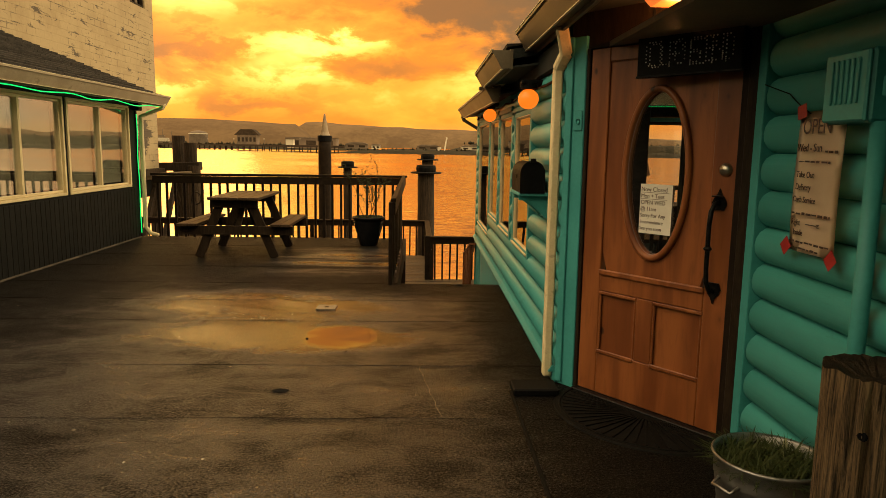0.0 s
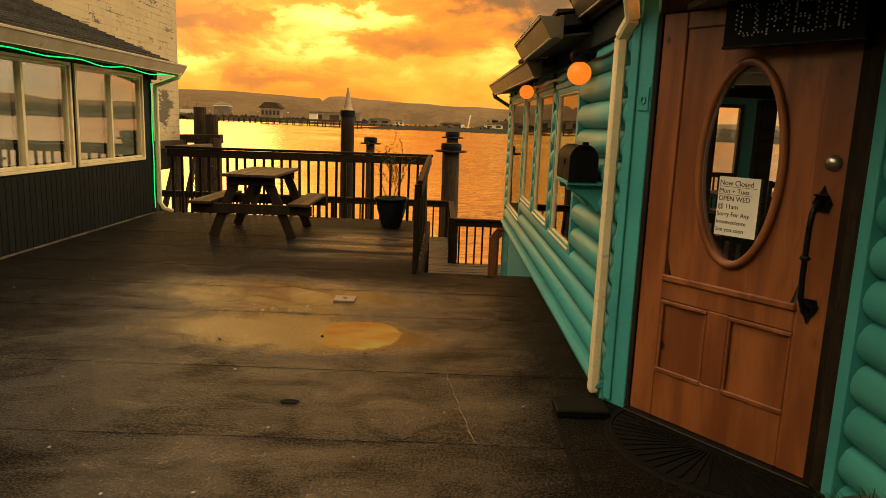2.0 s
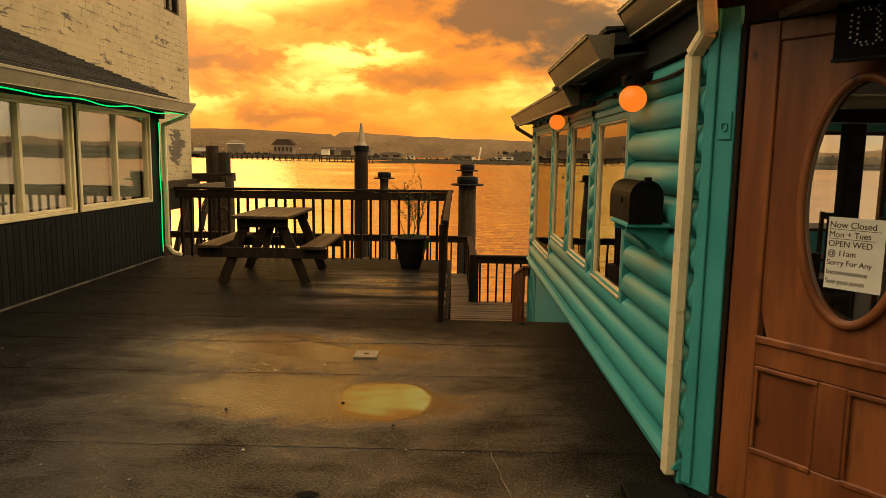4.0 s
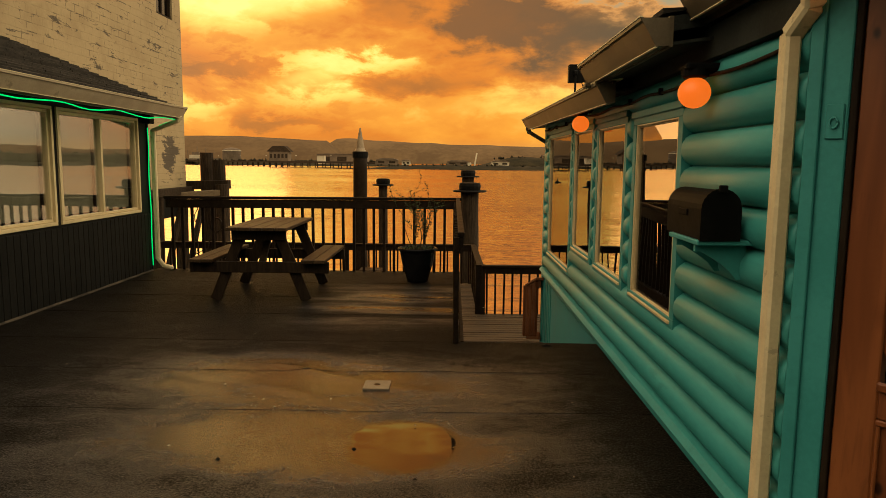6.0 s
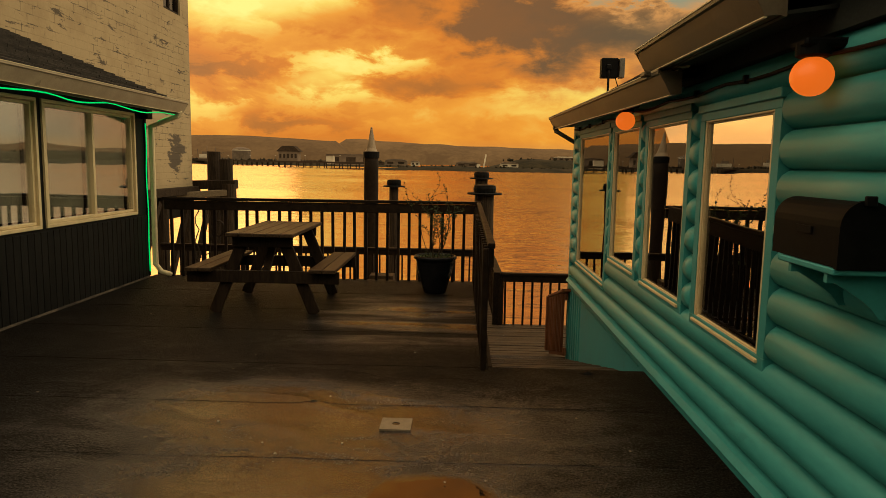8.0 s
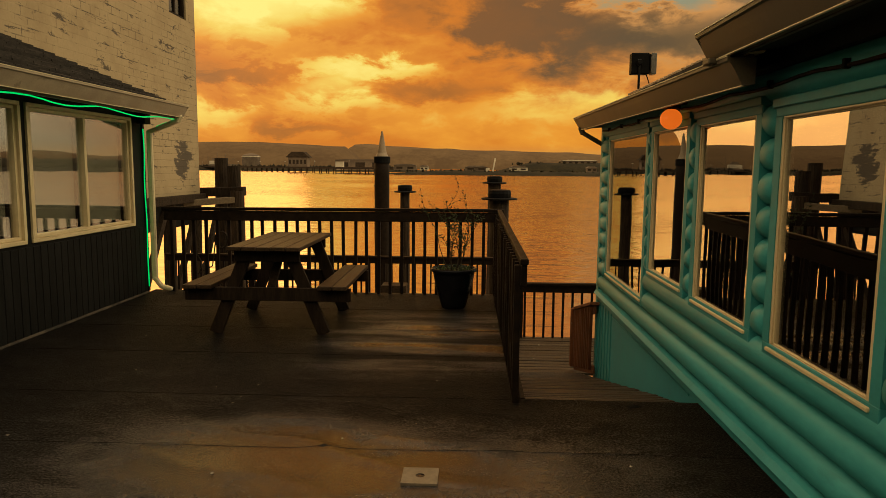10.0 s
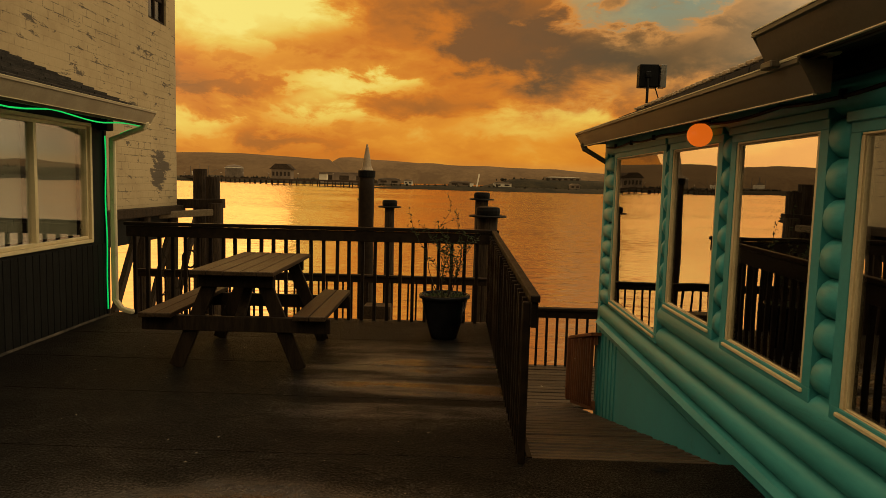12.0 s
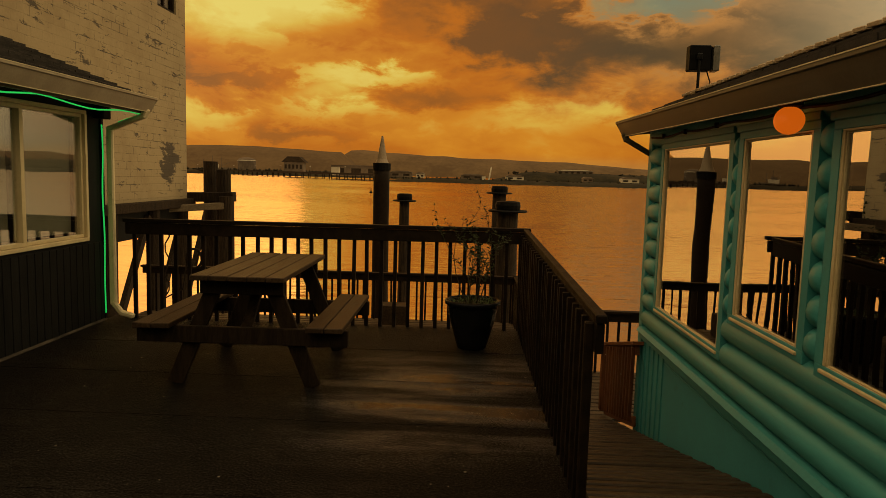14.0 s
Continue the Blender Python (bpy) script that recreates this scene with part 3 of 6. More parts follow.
def painted_masonry():
    """Old block wall in flaking cream paint."""
    m = bpy.data.materials.new("flaking_painted_masonry")
    m.use_nodes = True
    nt = m.node_tree
    bs = nt.nodes["Principled BSDF"]
    L = nt.links.new
    tc = node(nt, "ShaderNodeTexCoord")
    sw = node(nt, "ShaderNodeSeparateXYZ")
    L(tc.outputs["Object"], sw.inputs[0])
    cb = node(nt, "ShaderNodeCombineXYZ")
    L(sw.outputs[1], cb.inputs[0])
    L(sw.outputs[2], cb.inputs[1])
    br = node(nt, "ShaderNodeTexBrick", Scale=1.0)
    br.inputs["Brick Width"].default_value, br.inputs["Row Height"].default_value = 0.42, 0.21
    br.inputs["Mortar Size"].default_value = 0.012
    br.inputs["Color1"].default_value, br.inputs["Color2"].default_value, br.inputs["Mortar"].default_value = (1, 1, 1, 1), (0.85, 0.85, 0.85, 1), (0, 0, 0, 1)
    L(cb.outputs[0], br.inputs["Vector"])
    n1 = node(nt, "ShaderNodeTexNoise", Scale=1.6, Detail=9.0, Roughness=0.68, Distortion=0.5)
    n2 = node(nt, "ShaderNodeTexNoise", Scale=0.3, Detail=4.0)
    n3 = node(nt, "ShaderNodeTexNoise", Scale=14.0, Detail=5.0)
    for n in (n1, n2, n3):
        L(cb.outputs[0], n.inputs["Vector"])
    col = mix(nt, n2.outputs[0], (0.30, 0.23, 0.118), (0.44, 0.335, 0.175))
    col = mix(nt, math_node(nt, "MULTIPLY", n3.outputs[0], 0.4), col, (0.20, 0.15, 0.09))
    joint = math_node(nt, "MULTIPLY", math_node(nt, "SUBTRACT", 1.0, br.outputs["Fac"]), 1.0)
    # drawn-out cracks along the courses, scattered flakes, and one large bare patch low at the corner
    lay = node(nt, "ShaderNodeMapping")
    lay.inputs["Scale"].default_value = (0.55, 1.9, 1)
    L(cb.outputs[0], lay.inputs["Vector"])
    n4 = node(nt, "ShaderNodeTexNoise", Scale=1.9, Detail=10.0, Roughness=0.72, Distortion=0.9)
    L(lay.outputs[0], n4.inputs["Vector"])
    worn = math_node(nt, "MULTIPLY", math_node(nt, "MULTIPLY", br.outputs["Fac"], smooth(nt, n1.outputs[0], 0.50, 0.62)), 0.75)
    flake = smooth(nt, math_node(nt, "ADD", n4.outputs[0], math_node(nt, "MULTIPLY", br.outputs["Fac"], 0.04)), 0.585, 0.635)
    pd = node(nt, "ShaderNodeVectorMath", operation="SUBTRACT")
    L(cb.outputs[0], pd.inputs[0])
    pd.inputs[1].default_value = (24.55, 1.75, 0)
    pl_ = node(nt, "ShaderNodeVectorMath", operation="LENGTH")
    L(pd.outputs[0], pl_.inputs[0])
    bare = smooth(nt, math_node(nt, "ADD", n4.outputs[0], math_node(nt, "MULTIPLY", smooth(nt, pl_.outputs["Value"], 1.0, 0.3), 0.2)), 0.60, 0.64)
    grime = node(nt, "ShaderNodeTexNoise", Scale=0.9, Detail=6.0, Roughness=0.6)
    L(cb.outputs[0], grime.inputs["Vector"])
    col = mix(nt, math_node(nt, "MULTIPLY", smooth(nt, grime.outputs[0], 0.45, 0.7), 0.5), col, (0.22, 0.155, 0.075))
    col = mix(nt, math_node(nt, "MULTIPLY", math_node(nt, "MAXIMUM", bare, math_node(nt, "MAXIMUM", worn, flake)), 0.9), col, (0.045, 0.034, 0.024))
    L(col, bs.inputs["Base Color"])
    bs.inputs["Roughness"].default_value = 0.85
    bu = node(nt, "ShaderNodeBump", Strength=0.7, Distance=0.02)
    L(math_node(nt, "ADD", joint, math_node(nt, "MULTIPLY", n3.outputs[0], 0.4)), bu.inputs["Height"])
    L(bu.outputs[0], bs.inputs["Normal"])
    return m


ROOFING = roofing()
WATER = water_material("harbour_water")
MASONRY = painted_masonry()


# ---- mesh helpers ----
def part(name, bm, material, parent=None, label="", flat=True):
    me = bpy.data.meshes.new(name)
    bmesh.ops.recalc_face_normals(bm, faces=bm.faces)
    bm.to_mesh(me)
    bm.free()
    me.materials.append(material)
    if not flat:
        for p in me.polygons:
            p.use_smooth = True
    ob = new(name, me)
    ob.parent = parent
    if label:
        tagged(ob, label)
    return ob


def again(ob, parent, m=None, name=None):
    """One more piece on the same mesh."""
    o = new(name or ob.name.split(".")[0], ob.data)
    o.parent = parent
    if m is not None:
        o.matrix_basis = m
    return o


def thing(name, at, label, category, group="", kind="", turn=0):
    ob = new(name)
    ob.empty_display_size = 0.1
    ob.matrix_basis = pose(*at, 0, 0, turn)
    return tagged(ob, label, category, group, kind)


def box(bm, x0, x1, y0, y1, z0, z1, bevel=0.0):
    v = [bm.verts.new(c) for c in ((x0, y0, z0), (x1, y0, z0), (x1, y1, z0), (x0, y1, z0), (x0, y0, z1), (x1, y0, z1), (x1, y1, z1), (x0, y1, z1))]
    f = [bm.faces.new([v[i] for i in q]) for q in ((0, 3, 2, 1), (4, 5, 6, 7), (0, 1, 5, 4), (1, 2, 6, 5), (2, 3, 7, 6), (3, 0, 4, 7))]
    if bevel:
        edges = list({e for q in f for e in q.edges})
        bmesh.ops.bevel(bm, geom=edges, offset=bevel, segments=1, affect="EDGES")
    return bm


def B(x0, x1, y0, y1, z0, z1, bevel=0.0):
    return box(bmesh.new(), x0, x1, y0, y1, z0, z1, bevel)


def beam(bm, p, q, w, h, up=(0, 0, 1), bevel=0.0):
    """A bar from p to q, w wide, h deep along up."""
    p, q = Vector(p), Vector(q)
    d = (q - p).normalized()
    s = d.cross(Vector(up))
    if s.length < 1e-4:
        s = d.cross(Vector((1, 0, 0)))
    s.normalize()
    u = s.cross(d).normalized()
    v = []
    for c in (p, q):
        for a, b in ((-1, -1), (1, -1), (1, 1), (-1, 1)):
            v.append(bm.verts.new(c + s * (a * w / 2) + u * (b * h / 2)))
    f = [bm.faces.new([v[i] for i in k]) for k in ((0, 1, 2, 3), (7, 6, 5, 4), (0, 4, 5, 1), (1, 5, 6, 2), (2, 6, 7, 3), (3, 7, 4, 0))]
    if bevel:
        bmesh.ops.bevel(bm, geom=list({e for q2 in f for e in q2.edges}), offset=bevel, segments=1, affect="EDGES")
    return bm


def BEAM(p, q, w, h, up=(0, 0, 1), bevel=0.0):
    return beam(bmesh.new(), p, q, w, h, up, bevel)


def tube(bm, pts, r, n=8, caps=True):
    pts = [Vector(p) for p in pts]
    rs = r if isinstance(r, (list, tuple)) else [r] * len(pts)
    rings = []
    side = None
    for i, p in enumerate(pts):
        d = (pts[min(i + 1, len(pts) - 1)] - pts[max(i - 1, 0)]).normalized()
        if side is None:
            side = d.orthogonal().normalized()
        side = (side - d * side.dot(d)).normalized()
        up = d.cross(side)
        rings.append([bm.verts.new(p + (side * math.cos(2 * math.pi * k / n) + up * math.sin(2 * math.pi * k / n)) * rs[i]) for k in range(n)])
    for a, b in zip(rings, rings[1:]):
        for k in range(n):
            bm.faces.new((a[k], a[(k + 1) % n], b[(k + 1) % n], b[k]))
    if caps:
        bm.faces.new(rings[0][::-1])
        bm.faces.new(rings[-1])
    return bm


def lathe(profile, n=28, caps=True):
    bm = bmesh.new()
    rings = [[bm.verts.new((r * math.cos(2 * math.pi * k / n), r * math.sin(2 * math.pi * k / n), z)) for k in range(n)] for r, z in profile]
    for a, b in zip(rings, rings[1:]):
        for k in range(n):
            bm.faces.new((a[k], a[(k + 1) % n], b[(k + 1) % n], b[k]))
    if caps:
        bm.faces.new(rings[0][::-1])
        bm.faces.new(rings[-1])
    return bm


def prism(profile, a, b, axis="y", bm=None):
    """A closed outline (x, z) pulled along y from a to b, or (y, z) along x."""
    bm = bm or bmesh.new()
    rows = []
    for t in (a, b):
        rows.append([bm.verts.new((p, t, q) if axis == "y" else (t, p, q)) for p, q in profile])
    n = len(profile)
    for k in range(n):
        bm.faces.new((rows[0][k], rows[0][(k + 1) % n], rows[1][(k + 1) % n], rows[1][k]))
    bm.faces.new(rows[0][::-1])
    bm.faces.new(rows[1])
    return bm


def frame_bars(parent, name, y0, y1, z0, z1, x0, x1, w, material, label=""):
    """Four bars round an opening in a wall that runs along y, as one mesh."""
    bm = bmesh.new()
    box(bm, x0, x1, y0, y1, z1 - w, z1, 0.004)
    box(bm, x0, x1, y0, y1, z0, z0 + w, 0.004)
    box(bm, x0, x1, y0, y0 + w, z0 + w, z1 - w)
    box(bm, x0, x1, y1 - w, y1, z0 + w, z1 - w)
    return part(name, bm, material, parent, label)


# ---- water, far shore ----
SEA = -3.2
bm = bmesh.new()
for sx0, sx1 in ((-4500, -60), (-60, 60), (60, 4500)):
    for sy0, sy1 in ((-10, 60), (60, 400), (400, 4800)):
        vs = [bm.verts.new(c) for c in ((sx0, sy0, SEA), (sx1, sy0, SEA), (sx1, sy1, SEA), (sx0, sy1, SEA))]
        bm.faces.new(vs)
bmesh.ops.remove_doubles(bm, verts=bm.verts, dist=0.01)
tagged(part("water", bm, WATER), "rippled harbour water glowing with the sunset sky", "water", kind="structure")
# unseen wall, added to cut the low sky light from inland
tagged(part("wall_behind", B(-16, 12, -10.4, -10.06, -0.1, 6.5), SIDING), "unseen plain dark wall added inland to block low sky light", "wall", kind="structure")
tagged(part("ground", B(-4500, 4500, -4500, -10.02, SEA - 1, -0.06), ASPHALT), "plain dark asphalt ground behind the deck", "ground", kind="structure")


def ridge(name, y, x0, x1, base, height, seed, material, steps=120, depth=60, rough=1.0, label="", category="hill"):
    """A long low landform with an uneven crest."""
    bm = bmesh.new()
    cols = []
    for i in range(steps + 1):
        x = x0 + (x1 - x0) * i / steps
        e = min(1.0, i / 6, (steps - i) / 6)
        h = 0.0
        for o in range(5):
            h += noise.noise((x / (depth * 6) * 2 ** o + seed, seed * 1.7, o)) / 1.8 ** o
        h = base + height * max(0.06, e * (0.62 + 0.5 * rough * h))
        row = []
        for k, (dy, f) in enumerate(((0, 0.0), (0.12, 0.35), (0.5, 0.8), (1, 1.0), (1.8, 0.7), (2.5, 0))):
            z = base - 1 + (h - base + 1) * f * (1 + 0.12 * noise.noise((x / depth, k * 3.1, seed)))
            row.append(bm.verts.new((x, y + dy * depth, z)))
        cols.append(row)
    for a, b in zip(cols, cols[1:]):
        for k in range(len(a) - 1):
            bm.faces.new((a[k], b[k], b[k + 1], a[k + 1]))
    return tagged(part(name, bm, material, flat=False), label, category, kind="structure")


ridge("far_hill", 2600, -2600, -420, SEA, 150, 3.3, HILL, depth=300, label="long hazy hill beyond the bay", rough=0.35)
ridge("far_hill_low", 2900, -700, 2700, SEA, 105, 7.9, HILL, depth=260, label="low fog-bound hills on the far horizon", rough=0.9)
ridge("shore_bluff", 640, 14, 900, SEA, 16.5, 5.2, LAND, depth=30, label="dark scrub-covered bluff on the far shore", rough=0.25)
ridge("shore_spit", 480, -75, 900, SEA, 5.0, 2.1, LAND, depth=26, label="low dark far shore with scrub and rocks", rough=0.5)
ridge("shore_left", 760, -900, -40, SEA, 9, 9.4, LAND, depth=40, label="low dark shore behind the long pier", rough=0.5)


def scrub(name, x0, x1, y, z, n, size, label):
    bm = bmesh.new()
    rnd = random.Random(name)
    for i in range(n):
        x, yy, s = rnd.uniform(x0, x1), y + rnd.uniform(-4, 14), size * rnd.uniform(0.4, 1.2)
        top = z + s * rnd.uniform(0.8, 1.9)
        r = [bm.verts.new((x + s * math.cos(a) * rnd.uniform(0.6, 1.2), yy + s * math.sin(a), z + s * rnd.uniform(0.2, 0.6))) for a in (0.2, 1.4, 2.7, 4.1, 5.2)]
        t = bm.verts.new((x + rnd.uniform(-0.4, 0.4) * s, yy, top))
        b = bm.verts.new((x, yy, z - 1))
        for k in range(5):
            bm.faces.new((r[k], r[(k + 1) % 5], t))
            bm.faces.new((r[(k + 1) % 5], r[k], b))
    return tagged(part(name, bm, LAND), label, "trees", kind="stuff")


scrub("shore_bushes", -60, 420, 500, SEA + 2.6, 320, 1.1, "dark bushes and small trees along the far shore")
scrub("bluff_trees", 40, 600, 668, SEA + 9, 200, 1.8, "dark trees on top of the bluff")
scrub("pier_side_trees", -420, -60, 776, SEA + 5, 200, 1.6, "dark trees on the shore behind the pier")


def shed(name, x, y, w, d, h, rise, wall, roof, label, z=SEA + 2.6, windows=0, category="building", wide_eaves=0.5):
    t = thing(name, (x, y, z), label, category)
    part("wall", B(-w / 2, w / 2, 0, d, 0, h), wall, t)
    part("roof", prism([(-w / 2 - wide_eaves, h), (w / 2 + wide_eaves, h), (w * 0.3, h + rise), (-w * 0.3, h + rise)], -0.5, d + 0.5), roof, t)
    for i in range(windows):
        u = -w / 2 + w * (i + 0.5) / windows
        part("window", B(u - w / windows * 0.28, u + w / windows * 0.28, -0.08, 0.02, h * 0.3, h * 0.75), PIER, t)
    return t


# long pier with its buildings, tank and moored ship
pier = thing("pier", (0, 0, 0), "long dark timber pier on many piles across the bay", "pier", kind="structure")
P0, P1 = Vector((-340, 830, SEA)), Vector((-57, 475, SEA))
along = (P1 - P0).normalized()
part("pier_deck", BEAM(P0 + Vector((0, 0, 4.2)), P1 + Vector((0, 0, 4.2)), 9, 1.5), PIER, pier)
pile_mesh = part("pile", BEAM((0, 0, -1), (0, 0, 4), 0.7, 0.7), PIER, pier)
pile_mesh.matrix_basis = Matrix.Translation(P0)
for i in range(1, 74):
    again(pile_mesh, pier, Matrix.Translation(P0 + (P1 - P0) * (i / 73) + Vector((0, -3.5 if i % 2 else 2.5, 0))))
shed("pier_house", -154, 612, 17, 12, 8.2, 5.0, FAR_DARK, PIER, "dark hip-roofed house standing on the pier", z=SEA + 4.9, windows=5, wide_eaves=2.2)
shed("harbour_shed", -92, 575, 42, 16, 8.4, 0.5, FAR_DARK, FAR_DARK, "long low flat-roofed harbour shed", windows=3)
shed("white_hut", -106, 556, 6.0, 6, 6.4, 0.4, FAR_PALE, FAR_DARK, "small bright sunlit hut by the harbour shed", z=SEA + 3)
tank = thing("storage_tank", (-272, 850, SEA + 2.0), "pale domed storage tank across the bay", "tank")
part("tank_body", lathe([(11, 0), (11, 15), (9.5, 17), (5, 18.4), (0.3, 19)], 32), FAR_DARK, tank)
part("rim", lathe([(11.3, 14.4), (11.3, 15.2), (10.6, 15.3), (10.6, 14.4)], 32, False), FAR_PALE, tank)
for sx, sy, sl, name in ((-295, 800, 44, "moored_ship"), (-345, 800, 26, "moored_boat")):
    ship = thing(name, (sx, sy, SEA), "moored workboat with masts and pale cabin", "boat")
    part("hull", prism([(-sl / 2, 6.5), (sl / 2, 7.5), (sl * 0.42, 0), (-sl * 0.45, 0)], 0, 6), FAR_DARK, ship)
    part("cabin", B(-sl * 0.25, sl * 0.1, 1, 5, 7, 11), FAR_PALE, ship)
    part("wheelhouse", B(-sl * 0.18, 0, 1.5, 4.5, 11, 14), FAR_DARK, ship)
    for u, h in ((-0.3, 17), (0.18, 19), (-0.05, 21)):
        part("mast", BEAM((sl * u, 3, 6), (sl * u, 3, h), 0.5, 0.5), FAR_DARK, ship)
    part("boom", BEAM((sl * 0.18, 3, 9), (sl * 0.42, 3, 14), 0.4, 0.4), FAR_DARK, ship)
for x, y, w, d, h, wall, lab in ((35, 506, 13, 8, 2.6, FAR_PALE, "long low pale shed on the far shore"), (-34, 506, 6, 6, 2.6, FAR_PALE, "small pale house on the far shore"),
                                 (88, 507, 7, 6, 2.6, FAR_DARK, "small dark shed on the far shore"), (118, 505, 13, 7, 3.0, FAR_PALE, "pale house on the far shore"),
                                 (4, 507, 16, 7, 2.6, FAR_DARK, "dark flat shed on the far shore"), (-48, 506, 16, 7, 3.4, FAR_DARK, "dark gabled shed on the far shore")):
    shed("shore_house", x, y, w, d, h, 1.2, wall, FAR_DARK, lab, z=SEA + 3.0, windows=2)
shed("bluff_building", 104, 668, 34, 14, 3.4, 0.8, FAR_DARK, FAR_PALE, "long building on top of the bluff", z=SEA + 9.5, windows=6)
beacon = thing("shore_beacon", (16, 500, SEA + 2.5), "slim white beacon leaning on the far shore", "beacon")
part("tower", BEAM((0, 0, 0), (1.6, 0, 9.5), 1.0, 1.0), FAR_PALE, beacon)
part("hut", B(-5, -2.4, -1, 1, 0, 2.6), FAR_PALE, beacon)
for i in range(7):
    lamp = thing("pier_lamp", tuple(P0 + (P1 - P0) * (0.1 + 0.13 * i) + Vector((0, 0, 4.9))), "thin lamp pole on the far pier", "lamp pole", "pier lamps")
    part("pole", BEAM((0, 0, 0), (0, 0, 4.5), 0.25, 0.25), FAR_DARK, lamp)
    part("lamp_head", B(-0.5, 0.5, -0.3, 0.3, 4.4, 4.8), FAR_PALE, lamp)
buoy = thing("channel_buoy", (-24.0, 175, SEA), "small dark channel buoy afloat on the water", "buoy")
part("float", lathe([(0.3, -0.2), (0.42, 0.15), (0.34, 0.35)], 14), BLACK, buoy)
part("top_mark", lathe([(0.16, 0.35), (0.08, 0.9), (0.06, 1.2)], 10), BLACK, buoy)

# ---- deck ----
DX0, DY0, DY1 = -3.885, -10.0, 10.16
floor = tagged(new("floor"), "dark wet roll-roofing deck with lapped seams and puddles", "deck", kind="structure")
part("deck_slab", prism([(DY0, -0.02), (6.40, -0.02), (6.40, -0.24), (DY0, -0.24)], 0.31, 6.0, "x"), DARK_WOOD, floor)
part("deck_slab", prism([(DY0, -0.02), (DY1, -0.02), (DY1, -0.24), (DY0, -0.24)], -9.0, 0.306, "x"), DARK_WOOD, floor)


def sheet(x0, x1, y0, y1, lap, seed):
    """One roll of roofing, its far edge lapped over the next, softly wrinkled."""
    bm = bmesh.new()
    nx, ny = max(2, int((x1 - x0) / (0.05 if 4 < y1 < 7 else 0.12))), max(2, int((y1 - y0) / (0.025 if 4 < y1 < 7 else 0.07)))
    grid = []
    for i in range(nx + 1):
        col = []
        for j in range(ny + 1):
            x, y = x0 + (x1 - x0) * i / nx, y0 + (y1 - y0) * j / ny
            z = 0.0024 * noise.noise((x * 1.1, y * 2.5, 1.0)) + 0.0009 * noise.noise((x * 4, y * 7, 5.0))
            # a wrinkled stretch round the drain
            w = math.exp(-(((x + 0.75) / 0.95) ** 2 + ((y - 5.55) / 0.55) ** 2))
            z += w * 0.022 * (1 - abs(math.sin(x * 3.2 + y * 8.5 + 1.6 * noise.noise((x * 1.7, y * 1.7, 3))))) ** 2
            t = j / ny
            z += lap * (1 - t)
            y += 0.014 * noise.noise((x * 1.3, seed * 3.3, 0)) if j in (0,) else 0
            col.append(bm.verts.new((x, y, z)))
        grid.append(col)
    for i in range(nx):
        for j in range(ny):
            bm.faces.new((grid[i][j], grid[i + 1][j], grid[i + 1][j + 1], grid[i][j + 1]))
    rim = [e for e in bm.edges if e.is_boundary]
    for e in rim:
        e.smooth = False
    g = bmesh.ops.extrude_edge_only(bm, edges=rim)
    for v in g["geom"]:
        if isinstance(v, bmesh.types.BMVert):
            v.co.z = -0.018
    return bm


seams = [-3.0, -2.05, -1.12, -0.2, 0.75, 1.68, 2.62, 3.55, 4.76, 5.56, 6.40, 7.42, 8.3, 9.2, DY1]
y0 = -3.9
for k, y1 in enumerate(seams):
    right = 1.46 if y1 <= 6.41 else 0.30
    cut = (-0.26 if k % 2 == 0 else 0.27) + 0.3 * noise.noise((k * 1.7, 0, 0))
    cut = -1.1 if 4.5 < y1 < 5 else cut
    if right > 1:
        part("roofing_sheet", sheet(DX0, cut, y0, y1 + 0.03, 0.0022, k), ROOFING, floor, flat=False)
        part("roofing_sheet", sheet(cut - 0.01, right if y1 > 3.3 else 1.16, y0 + 0.006, y1 + 0.03, 0.0027, k + 0.5), ROOFING, floor, flat=False)
    else:
        part("roofing_sheet", sheet(DX0, right, y0, y1 + (0.03 if y1 < 10 else 0), 0.0022, k), ROOFING, floor, flat=False)
    y0 = y1
part("roofing_sheet", B(DX0, 2.3, DY0, -3.9, -0.018, 0.0), ROOFING, floor)
part("porch_sheet", sheet(1.16, 2.26, -3.9, 3.2, 0.001, 40), ROOFING, floor, flat=False)
part("edge_strip", BEAM((1.165, -3.9, 0.008), (1.165, 3.06, 0.004), 0.02, 0.014, bevel=0.003), RUBBER, floor, "thin dark metal edging strip")
part("rim_board", B(DX0, 0.34, DY1, DY1 + 0.04, -0.26, 0.0), DARK_WOOD, floor)
part("rim_board", B(0.306, 0.335, 6.44, DY1, -0.26, 0.004), DARK_WOOD, floor)


drain = thing("deck_drain", (-0.27, 5.23, 0.003), "square pale deck drain cover with a dark hole", "drain")
bm = bmesh.new()
hole = [bm.verts.new((0.022 * math.cos(a * math.pi / 8), 0.022 * math.sin(a * math.pi / 8), 0.012)) for a in range(16)]
sq = []
for a in range(16):
    c, s = math.cos(a * math.pi / 8), math.sin(a * math.pi / 8)
    k = 0.088 / max(abs(c), abs(s))
    sq.append(bm.verts.new((k * c, k * s, 0.012)))
low = [bm.verts.new((v.co.x, v.co.y, -0.01)) for v in sq]
for a in range(16):
    b = (a + 1) % 16
    bm.faces.new((hole[a], sq[a], sq[b], hole[b]))
    bm.faces.new((sq[a], low[a], low[b], sq[b]))
part("cover", bm, surface("drain_cover", (0.15, 0.115, 0.07), (0.24, 0.185, 0.12), 12, rough=(0.4, 0.6), bump=0.1), drain)
part("hole", lathe([(0.026, 0.0), (0.026, 0.007)], 14), BLACK, drain)


